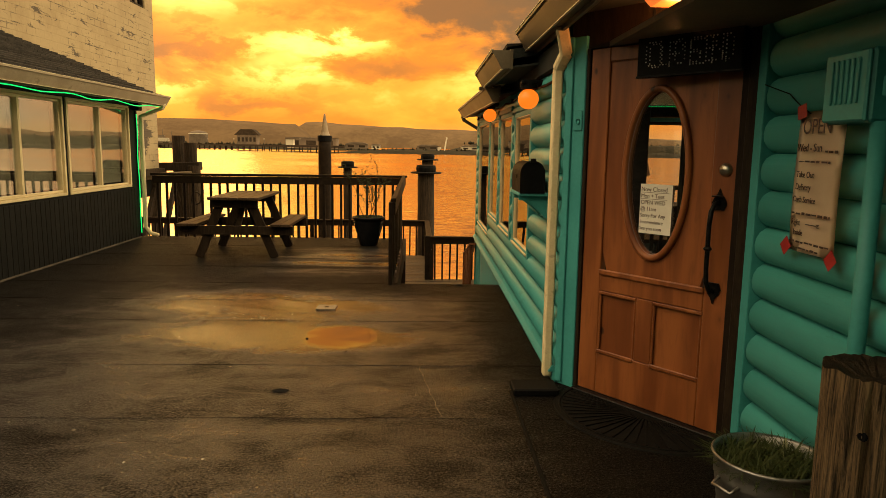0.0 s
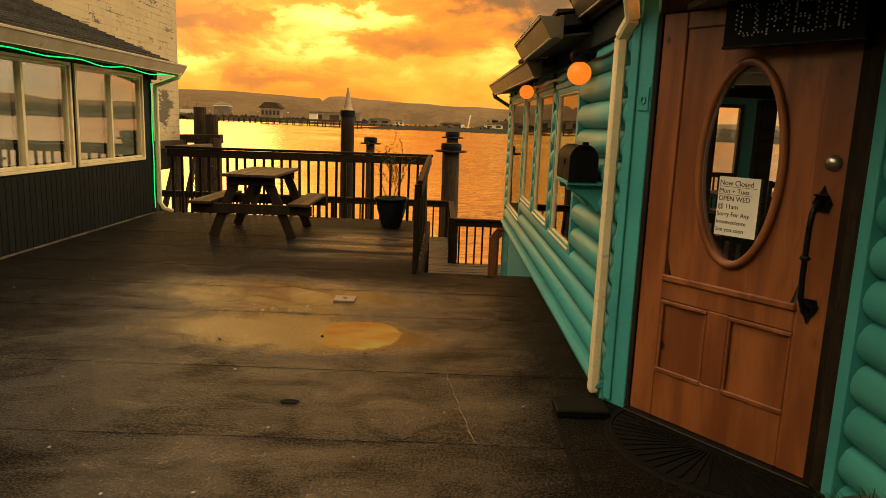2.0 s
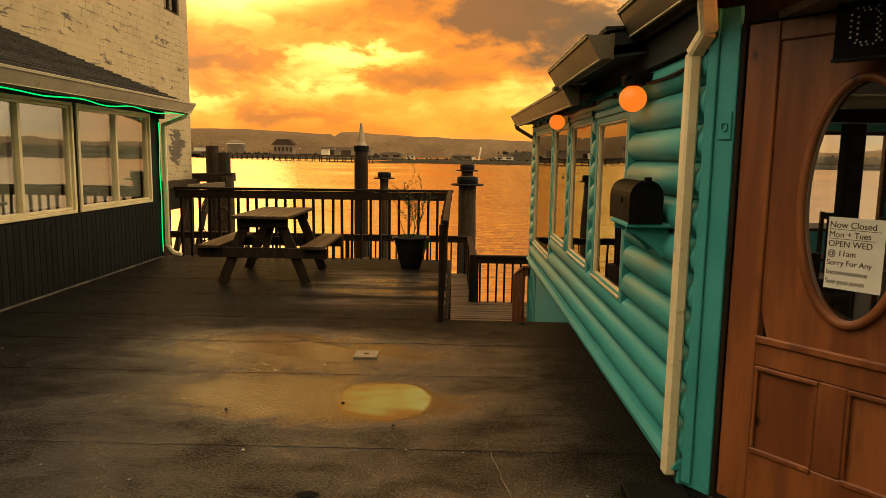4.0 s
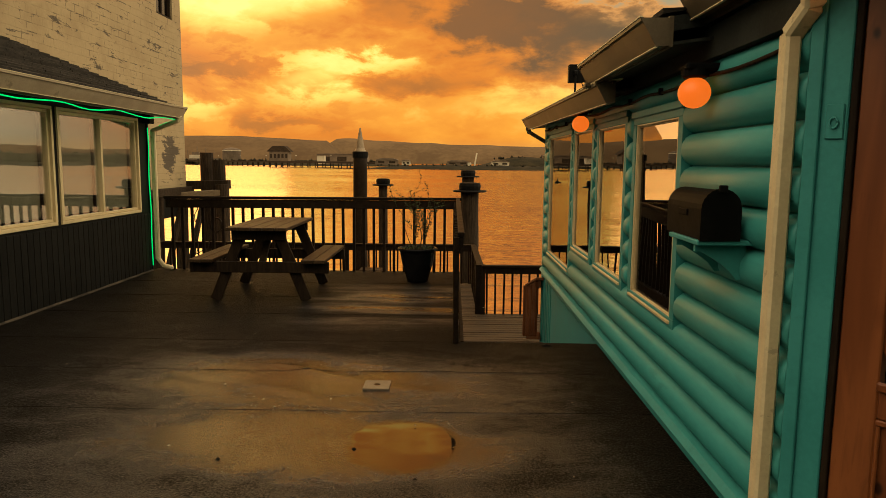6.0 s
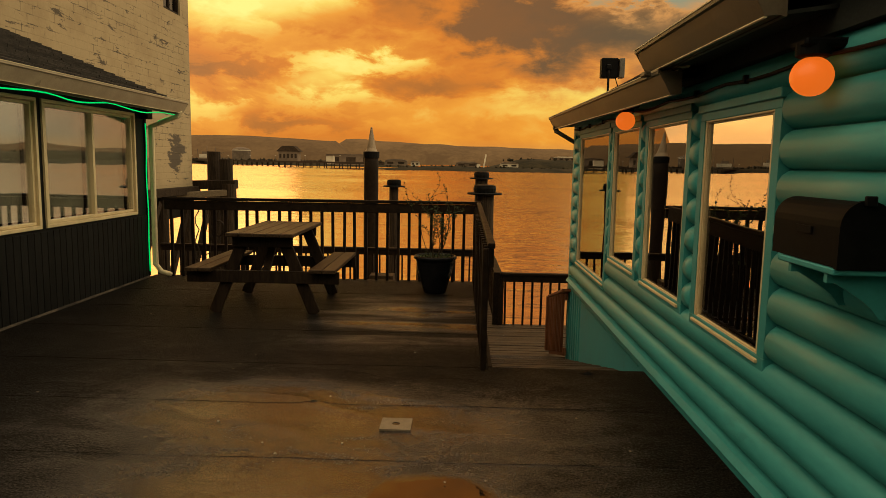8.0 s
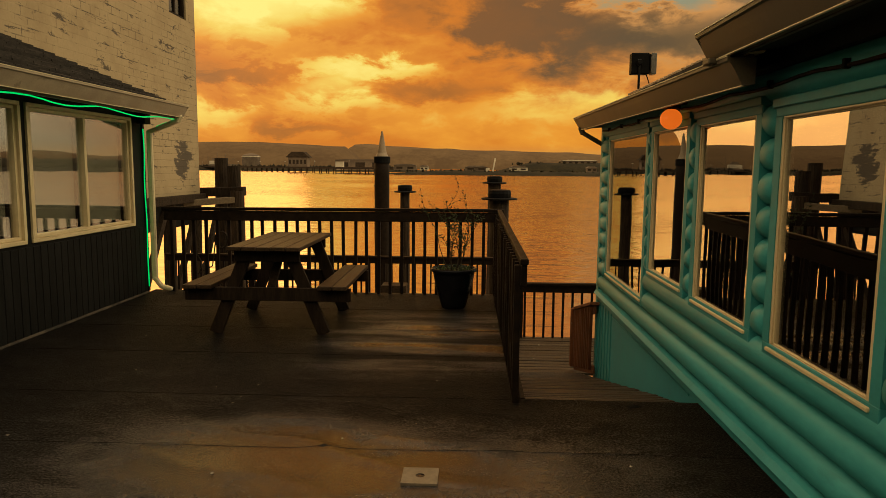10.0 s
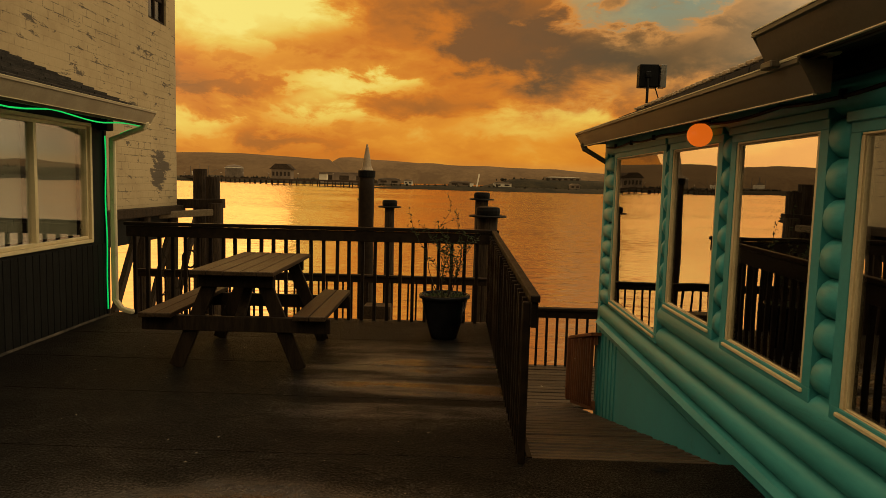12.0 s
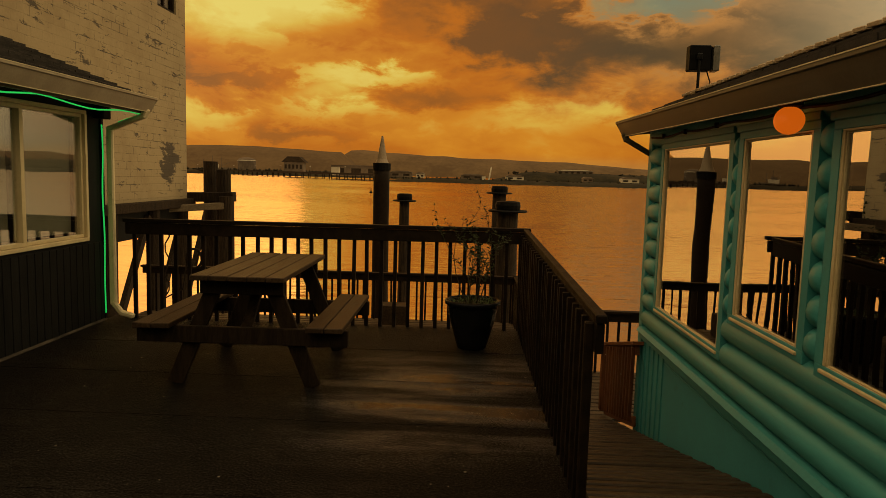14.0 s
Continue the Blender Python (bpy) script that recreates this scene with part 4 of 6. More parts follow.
crack = thing("roofing_crack", (0, 0, 0), "pale weathered crack along a roofing patch", "crack")
pts = [(0.58 + 0.006 * math.sin(k * 2.1) + 0.011 * k, 3.62 - 0.075 * k, 0.004 + 0.002 * noise.noise((k, 0, 0))) for k in range(14)]
part("raised_edge", tube(bmesh.new(), pts, [0.0015 + 0.003 * abs(noise.noise((k * 0.7, 2, 0))) for k in range(14)], 5), surface("dried_sealant", (0.10, 0.08, 0.055), (0.26, 0.21, 0.14), 30, rough=(0.5, 0.8), bump=0.3), crack)
bm = bmesh.new()
rl = random.Random(21)
for k in range(110):
    x, y = rl.uniform(-3.2, 1.1), rl.uniform(0.8, 9.6)
    r, a0 = rl.uniform(0.003, 0.011), rl.uniform(0, 6.28)
    pv = [bm.verts.new((x + r * math.cos(a0 + t) * rl.uniform(0.6, 1.3), y + r * math.sin(a0 + t), 0.009 + rl.uniform(0, 0.003))) for t in (0, 1.3, 2.6, 3.9, 5.1)]
    top = bm.verts.new((x, y, 0.013 + r * 0.3))
    for t in range(5):
        bm.faces.new((pv[t], pv[(t + 1) % 5], top))
tagged(part("deck_grit", bm, surface("pale_grit", (0.12, 0.10, 0.07), (0.42, 0.36, 0.26), 3, rough=(0.6, 0.9), bump=0, fine=9)), "pale flecks of grit and shell scattered on the deck", "debris", kind="stuff")
for k, (x, y, r) in enumerate(((-0.25, 3.05, 0.055), (-0.95, 4.05, 0.014), (-0.28, 4.2, 0.013), (0.06, 3.86, 0.012), (1.02, 6.32, 0.05))):
    bit = thing("dark_debris", (x, y, 0), "small dark scrap lying on the wet deck", "debris", "deck scraps")
    bm = bmesh.new()
    ring = [bm.verts.new((r * (1 + 0.35 * noise.noise((t, k * 2.0, 1))) * math.cos(t * 0.628), 0.55 * r * (1 + 0.35 * noise.noise((t, k * 2.0, 5))) * math.sin(t * 0.628), 0.004)) for t in range(10)]
    apex = bm.verts.new((0, 0, 0.012 + 0.12 * r))
    for t in range(10):
        bm.faces.new((ring[t], ring[(t + 1) % 10], apex))
    bm.faces.new(ring[::-1])
    part("scrap", bm, RUBBER, bit)

# ---- railings ----
def railing(name, p, q, top_p, top_q, base_p, base_q, label, wood, gap=0.138, cap=0.12, face=0.12, posts=(), group="deck railings", side=0.0, bar=0.036):
    """Cap board on a face board with square balusters between p and q (plan), heights given at each end."""
    p, q = Vector((*p, 0)), Vector((*q, 0))
    d = q - p
    ln = d.length
    t = thing(name, (p.x, p.y, base_p), label, "railing", group, "structure")
    base = Vector((p.x, p.y, base_p))

    def at(s, z0, z1, f=0.0):
        return p + d * s + Vector((0, 0, (z0 + (z1 - z0) * s) + f)) - base
    part("cap", BEAM(at(-0.02 / ln, top_p, top_q, -0.019), at(1 + 0.02 / ln, top_p, top_q, -0.019), cap, 0.038, bevel=0.005), wood, t)
    part("face_board", BEAM(at(0, top_p, top_q, -0.04 - face / 2), at(1, top_p, top_q, -0.04 - face / 2), 0.038, face - 0.004, bevel=0.004), wood, t)
    n = int(ln / gap)
    hgt = (top_p + top_q) / 2 - 0.04 - (base_p + base_q) / 2
    first = None
    nrm = Vector((-d.y, d.x, 0)).normalized() * 0.036
    for i in range(n):
        s = (i + 0.5) / n
        z0 = base_p + (base_q - base_p) * s + side
        z1 = top_p + (top_q - top_p) * s - 0.05
        if first is None:
            first = part("baluster", B(-bar / 2, bar / 2, -bar / 2, bar / 2, 0, 1, 0.003), wood, t)
            o = first
        else:
            o = again(first, t)
        c = p + d * s + nrm
        o.matrix_basis = Matrix.Translation((c.x - base.x, c.y - base.y, z0 - base.z)) @ pose(0, 0, 0, random.uniform(-0.5, 0.5), random.uniform(-0.5, 0.5), math.degrees(math.atan2(d.y, d.x)) + random.uniform(-4, 4)) @ Matrix.Diagonal((1, 1, z1 - z0, 1))
    for s, w, top in posts:
        c = p + d * s + nrm - base
        z0 = base_p + (base_q - base_p) * s - base.z
        z1 = top_p + (top_q - top_p) * s + top - base.z
        part("post", B(c.x - w / 2, c.x + w / 2, c.y - w / 2, c.y + w / 2, z0 + side, z1, 0.006), wood, t)
    return t


railing("far_railing", (-3.70, 10.10), (0.33, 10.10), 1.02, 1.035, 0.0, 0.0, "dark weathered wooden deck railing with square balusters", RAIL_WOOD, side=-0.12, cap=0.07)
railing("side_railing", (0.30, 6.29), (0.30, 10.02), 0.95, 1.03, 0.0, 0.0, "dark wooden side railing beside the ramp", RAIL_WOOD, posts=((0.02, 0.042, -0.05),), face=0.14, cap=0.052)
LOW = -1.25
railing("landing_railing", (0.80, 13.1), (2.5, 13.1), -0.33, -0.33, LOW, LOW, "wooden railing along the lower landing", RAIL_WOOD, posts=((0.0, 0.09, 0.0),), gap=0.15)
railing("outer_railing", (-6.5, 16.3), (0.70, 16.3), -0.34, -0.34, LOW, LOW, "dark railing along the lower outer deck", RAIL_WOOD, posts=((0.25, 0.09, 0), (0.6, 0.09, 0), (1.0, 0.12, 0)), gap=0.16)
railing("link_railing", (0.75, 13.15), (0.72, 16.25), -0.33, -0.34, LOW, LOW, "railing joining landing and outer deck", RAIL_WOOD, posts=((0.0, 0.1, 0.0),), gap=0.16)
railing("ramp_railing", (1.43, 9.98), (1.43, 11.30), -0.03, -0.36, -0.92, -1.26, "short reddish stained railing at the foot of the ramp", RED_WOOD, gap=0.115, posts=((0.98, 0.09, -0.02),), face=0.10, side=0.08)
part("bottom_board", BEAM((0, 0, 0.08), (0, 1.32, -0.26), 0.04, 0.10, bevel=0.004), RED_WOOD, bpy.data.objects["ramp_railing"])

# ramp and lower deck
rampo = tagged(new("ramp"), "sloping plank ramp from the deck down to the landing", "ramp", kind="structure")
RP0, RP1 = Vector((0.9, 6.44, -0.03)), Vector((0.9, 11.22, LOW))
rd = (RP1 - RP0)
n = 33
first = None
tilt = math.degrees(math.atan2(rd.z, rd.y))
for i in range(n):
    c = RP0 + rd * ((i + 0.5) / n)
    m = pose(c.x, c.y, c.z - 0.02 + random.uniform(-0.005, 0.005), tilt + random.uniform(-1.0, 1.0), 0, random.uniform(-0.3, 0.3))
    if first is None:
        first = part("plank", B(-0.565, 0.565, -0.048, 0.048, -0.019, 0.019, 0.010), PLANK, rampo)
        first.matrix_basis = m
    else:
        again(first, rampo, m)
for x in (0.38, 0.9, 1.42):
    part("stringer", BEAM((x, 6.5, -0.20), (x, 11.2, LOW - 0.16), 0.05, 0.2), DARK_WOOD, rampo)
lower = tagged(new("lower_deck"), "worn plank landing below the main deck", "deck", kind="structure")
first = None
for i in range(36):
    y = 11.25 + 0.145 * i
    wide = y < 13.15
    if first is None:
        first = part("plank", B(-0.5, 0.5, -0.058, 0.058, -0.038, 0.0, 0.006), PLANK, lower)
        o = first
    else:
        o = again(first, lower)
    x0, x1 = -6.5, (2.6 if wide else 0.8)
    o.matrix_basis = pose((x0 + x1) / 2, y, LOW + random.uniform(-0.003, 0.003)) @ Matrix.Diagonal((x1 - x0, 1, 1, 1))
for y in (11.4, 13.0, 14.6, 16.2):
    part("joist", B(-6.5, 0.8, y - 0.05, y + 0.05, LOW - 0.26, LOW - 0.04), DARK_WOOD, lower)
    for x in (-6.2, -3.5, -0.9, 0.65):
        part("pile", BEAM((x, y, SEA - 1), (x, y, LOW - 0.26), 0.26, 0.26), PILE, lower)
for x in (-3.6, -1.6, 0.2):
    for y in (7.0, 9.9):
        part("pile", BEAM((x, y, SEA - 1), (x, y, -0.24), 0.28, 0.28), PILE, floor)


# ---- piles in the water ----
def pile(name, x, y, top, r, cap, label, cone=False, wood=PILE):
    t = thing(name, (x, y, SEA), label, "piling", "mooring piles")
    h = top - SEA
    bm = bmesh.new()
    n, m = 18, 14
    rows = []
    for j in range(m + 1):
        z = -0.8 + (h + 0.8) * j / m
        rows.append([bm.verts.new(((r * (1.06 - 0.06 * j / m) + 0.03 * r * noise.noise((k, z, x)) * 3) * math.cos(2 * math.pi * k / n), (r + 0.09 * r * noise.noise((k + 9, z, x))) * math.sin(2 * math.pi * k / n), z)) for k in range(n)])
    for a, b in zip(rows, rows[1:]):
        for k in range(n):
            bm.faces.new((a[k], a[(k + 1) % n], b[(k + 1) % n], b[k]))
    bm.faces.new(rows[-1])
    part("shaft", bm, wood, t, flat=False)
    if cone:
        part("cone_cap", lathe([(r * 1.02, h), (r * 0.85, h + 0.03), (r * 0.62, h + 0.12), (0.02, h + cone)], 18), surface("pale_cone", (0.2, 0.14, 0.08), (0.3, 0.22, 0.13), 6, rough=(0.4, 0.6), bump=0.1), t, "pale pointed bird-guard cone")
        part("collar", lathe([(r * 1.1, h - 0.14), (r * 1.12, h + 0.02), (r * 1.0, h + 0.03)], 18), BLACK, t)
    if cap:
        part("cap_plate", lathe([(cap * 1.25, h), (cap * 1.3, h + 0.03), (cap * 1.2, h + 0.05)], 20), BLACK, t)
        part("cap_block", lathe([(cap * 0.80, h + 0.05), (cap * 0.84, h + 0.16), (cap * 0.78, h + 0.24), (cap * 0.5, h + 0.26)], 16), BLACK, t)
    return t


pile("cone_pile", -2.30, 19.6, 1.76, 0.19, 0, "tall dark mooring pile with a pointed pale cone", cone=0.66, wood=RAIL_WOOD)
pile("capped_pile", -2.27, 25.5, 0.67, 0.16, 0.30, "dark mooring pile with a flat black cap")
pile("capped_pile", 0.78, 25.5, 1.0, 0.22, 0.32, "weathered pile with a flat black cap beside its twin")
pile("capped_pile", 0.70, 19.6, 0.72, 0.25, 0.36, "stout weathered pile with a wide black cap")


# ---- roofs and gutters ----
TAN_GUTTER = surface("tan_gutter_metal", (0.30, 0.235, 0.145), (0.40, 0.32, 0.20), 4, rough=(0.35, 0.55), bump=0.06, vary=0.05, spots=((0.12, 0.09, 0.05), 0.5), spot_scale=4)


def gutter(parent, x, y0, y1, z, out, mat=None, name="gutter", fall=0.0):
    """K-style gutter along y; out: -1 or 1, the side that it faces. z is its top; fall: how much lower it hangs at y0."""
    o, made = out, []
    prof = [(x, z), (x, z - 0.125), (x + o * 0.06, z - 0.13), (x + o * 0.075, z - 0.105), (x + o * 0.10, z - 0.06), (x + o * 0.12, z - 0.02), (x + o * 0.135, z - 0.015), (x + o * 0.135, z + 0.004),
            (x + o * 0.122, z + 0.004), (x + o * 0.118, z - 0.012), (x + o * 0.09, z - 0.055), (x + o * 0.065, z - 0.10), (x + o * 0.055, z - 0.115), (x + o * 0.008, z - 0.115), (x + o * 0.008, z)]
    made.append(part(name, prism(prof, y0, y1), mat or GUTTER, parent))
    # cream strips paint in the bright highlights along the gutter's edges
    made.append(part("lip", B(min(x + o * 0.052, x + o * 0.066), max(x + o * 0.052, x + o * 0.066), y0, y1, z - 0.136, z - 0.131), CREAM, parent))
    made.append(part("lip", B(min(x + o * 0.125, x + o * 0.139), max(x + o * 0.125, x + o * 0.139), y0, y1, z + 0.003, z + 0.008), CREAM, parent))
    for y in (y0, y1):
        made.append(part("end_cap", prism([(x, z), (x, z - 0.125), (x + o * 0.06, z - 0.13), (x + o * 0.10, z - 0.06), (x + o * 0.125, z - 0.02), (x + o * 0.135, z)], y - 0.004, y + 0.004), mat or GUTTER, parent))
    for ob in made:
        for v in ob.data.vertices:
            v.co.z -= fall * (y1 - v.co.y) / (y1 - y0)
    return made[0]


def shingled_roof(parent, x0, z0, slope, run, y0, y1, out, exposure=0.14, seed=1):
    """Courses of shingle tabs climbing from the eave at x0; out: the side of the eave (-1: eave on the -x side)."""
    rnd = random.Random(seed)
    k = math.sqrt(1 + slope * slope)
    n = int(run * k / exposure)
    part("roof_deck", prism([(x0, z0 - 0.02), (x0 - out * run, z0 - 0.02 + slope * run), (x0 - out * run, z0 - 0.09 + slope * run), (x0, z0 - 0.09)], y0 + 0.01, y1 - 0.01), SOFFIT, parent)
    for i in range(n):
        bm = bmesh.new()
        a = exposure / k * i
        b = a + exposure / k + 0.03
        ys = y0 - rnd.uniform(0, 0.3)
        while ys < y1:
            ye = min(ys + 0.305 - 0.006, y1)
            s = max(ys, y0)
            if ye - s > 0.02:
                da = rnd.uniform(-0.004, 0.004)
                xa, xb = x0 - out * (a + da), x0 - out * b
                za, zb = z0 + slope * (a + da), z0 + slope * b
                lift = 0.022 + rnd.uniform(0, 0.006)
                v = [bm.verts.new(c) for c in ((xa, s, za - 0.004), (xa, ye, za - 0.004), (xb, ye, zb - 0.004), (xb, s, zb - 0.004), (xa, s, za + lift), (xa, ye, za + lift), (xb, ye, zb + 0.001), (xb, s, zb + 0.001))]
                for q in ((0, 3, 2, 1), (4, 5, 6, 7), (0, 1, 5, 4), (1, 2, 6, 5), (2, 3, 7, 6), (3, 0, 4, 7)):
                    bm.faces.new([v[j] for j in q])
            ys += 0.305
        part("shingle_course", bm, SHINGLE, parent)


def downspout(parent, pts, w, d, mat, name="downspout"):
    bm = bmesh.new()
    pts = [Vector(p) for p in pts]
    for a, b in zip(pts, pts[1:]):
        e = (b - a).normalized() * 0.02
        beam(bm, a - e, b + e, w, d, up=(0, -1, 0.001) if abs((b - a).normalized().z) > 0.9 else (0, 0, 1), bevel=0.012)
    return part(name, bm, mat, parent)


# ---- charcoal building with the window band ----
LX = -3.885
left = thing("charcoal_building", (0, 0, 0), "low charcoal-sided building with white-framed windows", "building", kind="structure")
LW = [(5.96, 7.80), (7.88, 9.73)]
LZ0, LZ1 = 0.82, 2.04
LEND = 10.0
bm = bmesh.new()
box(bm, LX - 0.14, LX, -10, LEND, 0.0, LZ0)
box(bm, LX - 0.14, LX, -10, LEND, LZ1, 2.16)
for a, b in ((-10, LW[0][0]), (LW[0][1], LW[1][0]), (LW[1][1], LEND)):
    box(bm, LX - 0.14, LX, a, b, LZ0, LZ1)
part("wall", bm, SIDING, left)
part("wall", B(-9.0, LX - 0.14, LEND - 0.14, LEND, -0.1, 2.2), SIDING, left)
part("gable", prism([(-9.0, 2.2), (LX, 2.16), (LX, 2.25), (-6.2, 3.25), (-9.0, 2.35)], LEND - 0.14, LEND), SIDING, left)
batten = None
for i in range(78):
    y = LEND - 0.03 - 0.102 * i
    if y < 2.2:
        break
    if batten is None:
        batten = part("siding_board", B(0, 0.012, -0.047, 0.047, 0, 1, 0.003), SIDING, left)
        o = batten
    else:
        o = again(batten, left)
    o.matrix_basis = pose(LX, y, 0.02) @ Matrix.Diagonal((1, 1, LZ0 - 0.03 - 0.02, 1))
part("corner_board", B(LX - 0.10, LX + 0.022, LEND - 0.02, LEND + 0.022, 0.02, 2.15, 0.004), SIDING, left)
part("base_flashing", prism([(LX, 0.0), (LX + 0.026, 0.0), (LX + 0.012, 0.02), (LX, 0.02)], -10, LEND), surface("sealant", (0.008, 0.007, 0.005), (0.10, 0.08, 0.055), 5, rough=(0.5, 0.8), bump=0.5), left, "pale bead of sealant along the wall foot")
for a, b in LW:
    w = new("window")
    w.parent = left
    frame_bars(w, "casing", a, b, LZ0, LZ1, LX - 0.10, LX + 0.02, 0.035, VINYL)
    mid = (a + b) / 2 - 0.02
    frame_bars(w, "sash", a + 0.037, mid + 0.02, LZ0 + 0.037, LZ1 - 0.037, LX - 0.05, LX + 0.006, 0.035, VINYL)
    frame_bars(w, "sash", mid + 0.022, b - 0.037, LZ0 + 0.037, LZ1 - 0.037, LX - 0.06, LX - 0.008, 0.03, VINYL)
    for c, d in ((a + 0.07, mid - 0.014), (mid + 0.052, b - 0.067)):
        g = part("pane", B(LX - 0.036, LX - 0.030, c, d, LZ0 + 0.07, LZ1 - 0.07), COATED, w)
        g.visible_shadow = False
    for c, d in ((a + 0.08, mid - 0.02), (mid + 0.06, b - 0.075)):
        part("blind", B(LX - 0.12, LX - 0.115, c, d, LZ0 + 0.08, LZ1 - 0.08), surface("pale_blind", (0.34, 0.33, 0.21), (0.44, 0.42, 0.28), 1.5, rough=(0.7, 0.9), bump=0.05), w, "pale drawn blind behind the glass")
EX, EZ = -3.50, 2.215
shingled_roof(left, EX, EZ, 0.39, 4.6, 2.0, 10.12, 1, seed=4)
part("roof_deck", prism([(EX, EZ - 0.02), (EX - 4.6, EZ - 0.02 + 0.39 * 4.6), (EX - 4.6, EZ - 0.08 + 0.39 * 4.6), (EX, EZ - 0.08)], -10, 2.0), SHINGLE, left)
part("fascia", B(EX - 0.02, EX, -10, 10.1, EZ - 0.16, EZ - 0.012), GUTTER, left)
part("soffit", prism([(LX, 2.15), (EX - 0.02, 2.08), (EX - 0.02, 2.095), (LX, 2.165)], -10, 10.1), SOFFIT, left)
part("rake_board", prism([(EX, EZ - 0.15), (EX, EZ - 0.01), (EX - 4.6, EZ - 0.01 + 1.794), (EX - 4.6, EZ - 0.15 + 1.794)], 10.10, 10.125), GUTTER, left)
gutter(left, EX, -10, 10.13, EZ - 0.01, 1, TAN_GUTTER)
part("drip_edge", B(EX - 0.01, EX + 0.03, -10, 10.13, EZ - 0.006, EZ + 0.002), CREAM, left)
downspout(left, [(EX + 0.05, 10.05, EZ - 0.13), (EX + 0.02, 10.06, 2.03), (LX + 0.06, 10.07, 1.90), (LX + 0.06, 10.07, 0.16), (LX + 0.13, 10.08, 0.06), (LX + 0.24, 10.08, 0.03)], 0.065, 0.05, CREAM)
part("junction_box", B(LX + 0.02, LX + 0.13, 9.82, 9.97, 1.98, 2.10, 0.01), BLACK, left)
rope = thing("rope_light", (0, 0, 0), "green glowing rope light along eave and corner", "rope light")
pts = []
for i in range(46):
    y = 2.2 + (10.05 - 2.2) * i / 45
    pts.append((EX - 0.05 + 0.012 * math.sin(i * 1.3), y, 2.045 + 0.016 * math.sin(i * 0.9) - 0.012 * abs(math.sin(i * 0.35))))
pts += [(EX + 0.0, 10.09, 2.045), (EX - 0.15, 10.08, 2.0), (LX + 0.16, 10.04, 1.96)]
part("eave_run", tube(bmesh.new(), pts, 0.007, 6), LED, rope, flat=False)
pts = [(LX + 0.034 + 0.004 * math.sin(k), 9.965 + 0.006 * math.sin(k * 0.8), 1.93 - 1.85 * k / 14) for k in range(15)]
part("corner_run", tube(bmesh.new(), pts, 0.007, 6), LED, rope, flat=False)

# ---- tall painted building on piles ----
TX, TY = -9.55, 25.9
tall = thing("tall_building", (TX, 0, 0), "tall old building in flaking cream paint on piles", "building", kind="structure")
WY0, WY1, WZ0 = 23.9, 25.2, 6.3
for b_ in ((-6, 0, 8, WY0, 0.55, 14), (-6, 0, WY1, TY, 0.55, 14), (-6, 0, WY0, WY1, 0.55, WZ0), (-6, 0, WY0, WY1, 8.6, 14), (-6, -0.6, WY0, WY1, WZ0, 8.6)):
    part("wall", B(*b_), MASONRY, tall)
win = new("window")
win.parent = tall
frame_bars(win, "window_frame", WY0, WY1, WZ0, 8.6, -0.2, -0.06, 0.09, DARK_WOOD)
part("mullion", B(-0.17, -0.09, (WY0 + WY1) / 2 - 0.04, (WY0 + WY1) / 2 + 0.04, WZ0 + 0.09, 8.5), DARK_WOOD, win)
part("transom", B(-0.17, -0.09, WY0 + 0.09, WY1 - 0.09, 7.0, 7.08), DARK_WOOD, win)
part("pane", B(-0.14, -0.135, WY0 + 0.09, WY1 - 0.09, WZ0 + 0.09, 8.5), GLASS, win)
part("sill_beam", B(-0.3, 0.18, 8, TY + 0.3, 0.28, 0.55, 0.02), PILE, tall)
part("skirt", B(-0.5, -0.12, 8, TY, -0.5, 0.28), SIDING, tall)
for y in (12, 15, 18, 21, 23.5, 25.6):
    part("pile_shaft", tube(bmesh.new(), [(-0.1, y, SEA - 1), (-0.05, y, 0.3)], 0.2, 10), PILE, tall)
    part("brace", BEAM((-0.05, y, SEA), (-0.05, y + 2.2, 0.1), 0.14, 0.22), PILE, tall)
dol = thing("dock_dolphin", (-8.5, 26.4, SEA), "cluster of dark piles with a heavy timber beam", "piling")
part("pile_shaft", tube(bmesh.new(), [(0, 0, -1), (0, 0, 4.72)], [0.26, 0.24], 14), PILE, dol)
part("pile_shaft", tube(bmesh.new(), [(-0.62, 0.5, -1), (-0.62, 0.5, 5.0)], [0.26, 0.24], 14), PILE, dol)
part("pile_shaft", tube(bmesh.new(), [(0.28, -0.5, -1), (0.28, -0.5, 3.85)], [0.25, 0.24], 14), PILE, dol)
part("beam", BEAM((-1.3, -0.2, 3.78), (0.5, -0.35, 3.84), 0.3, 0.32, bevel=0.02), PILE, dol)
part("beam", BEAM((-2.6, -2.4, 3.35), (0.3, -0.6, 3.55), 0.2, 0.22, bevel=0.02), surface("pale_timber", (0.09, 0.065, 0.035), (0.16, 0.12, 0.07), 4, (5, 1, 5), rough=(0.6, 0.8), bump=0.3), dol)
ring = thing("life_ring_hook", (-3.05, 10.2, 0), "coil of old rope hanging on the railing", "rope")
part("coil", tube(bmesh.new(), [(0.08 * math.cos(a * 0.55), 0.01 * math.sin(a * 2), 0.62 + 0.10 * math.sin(a * 0.55)) for a in range(24)], 0.012, 6), TWIG, ring, flat=False)
part("line", tube(bmesh.new(), [(-0.28 + 0.03 * math.sin(k * 1.9), 0, 0.92 - 0.08 * k) for k in range(10)] + [(-0.12, 0, 0.3), (-0.05, 0, 0.75)], 0.008, 6), TWIG, ring, flat=False)

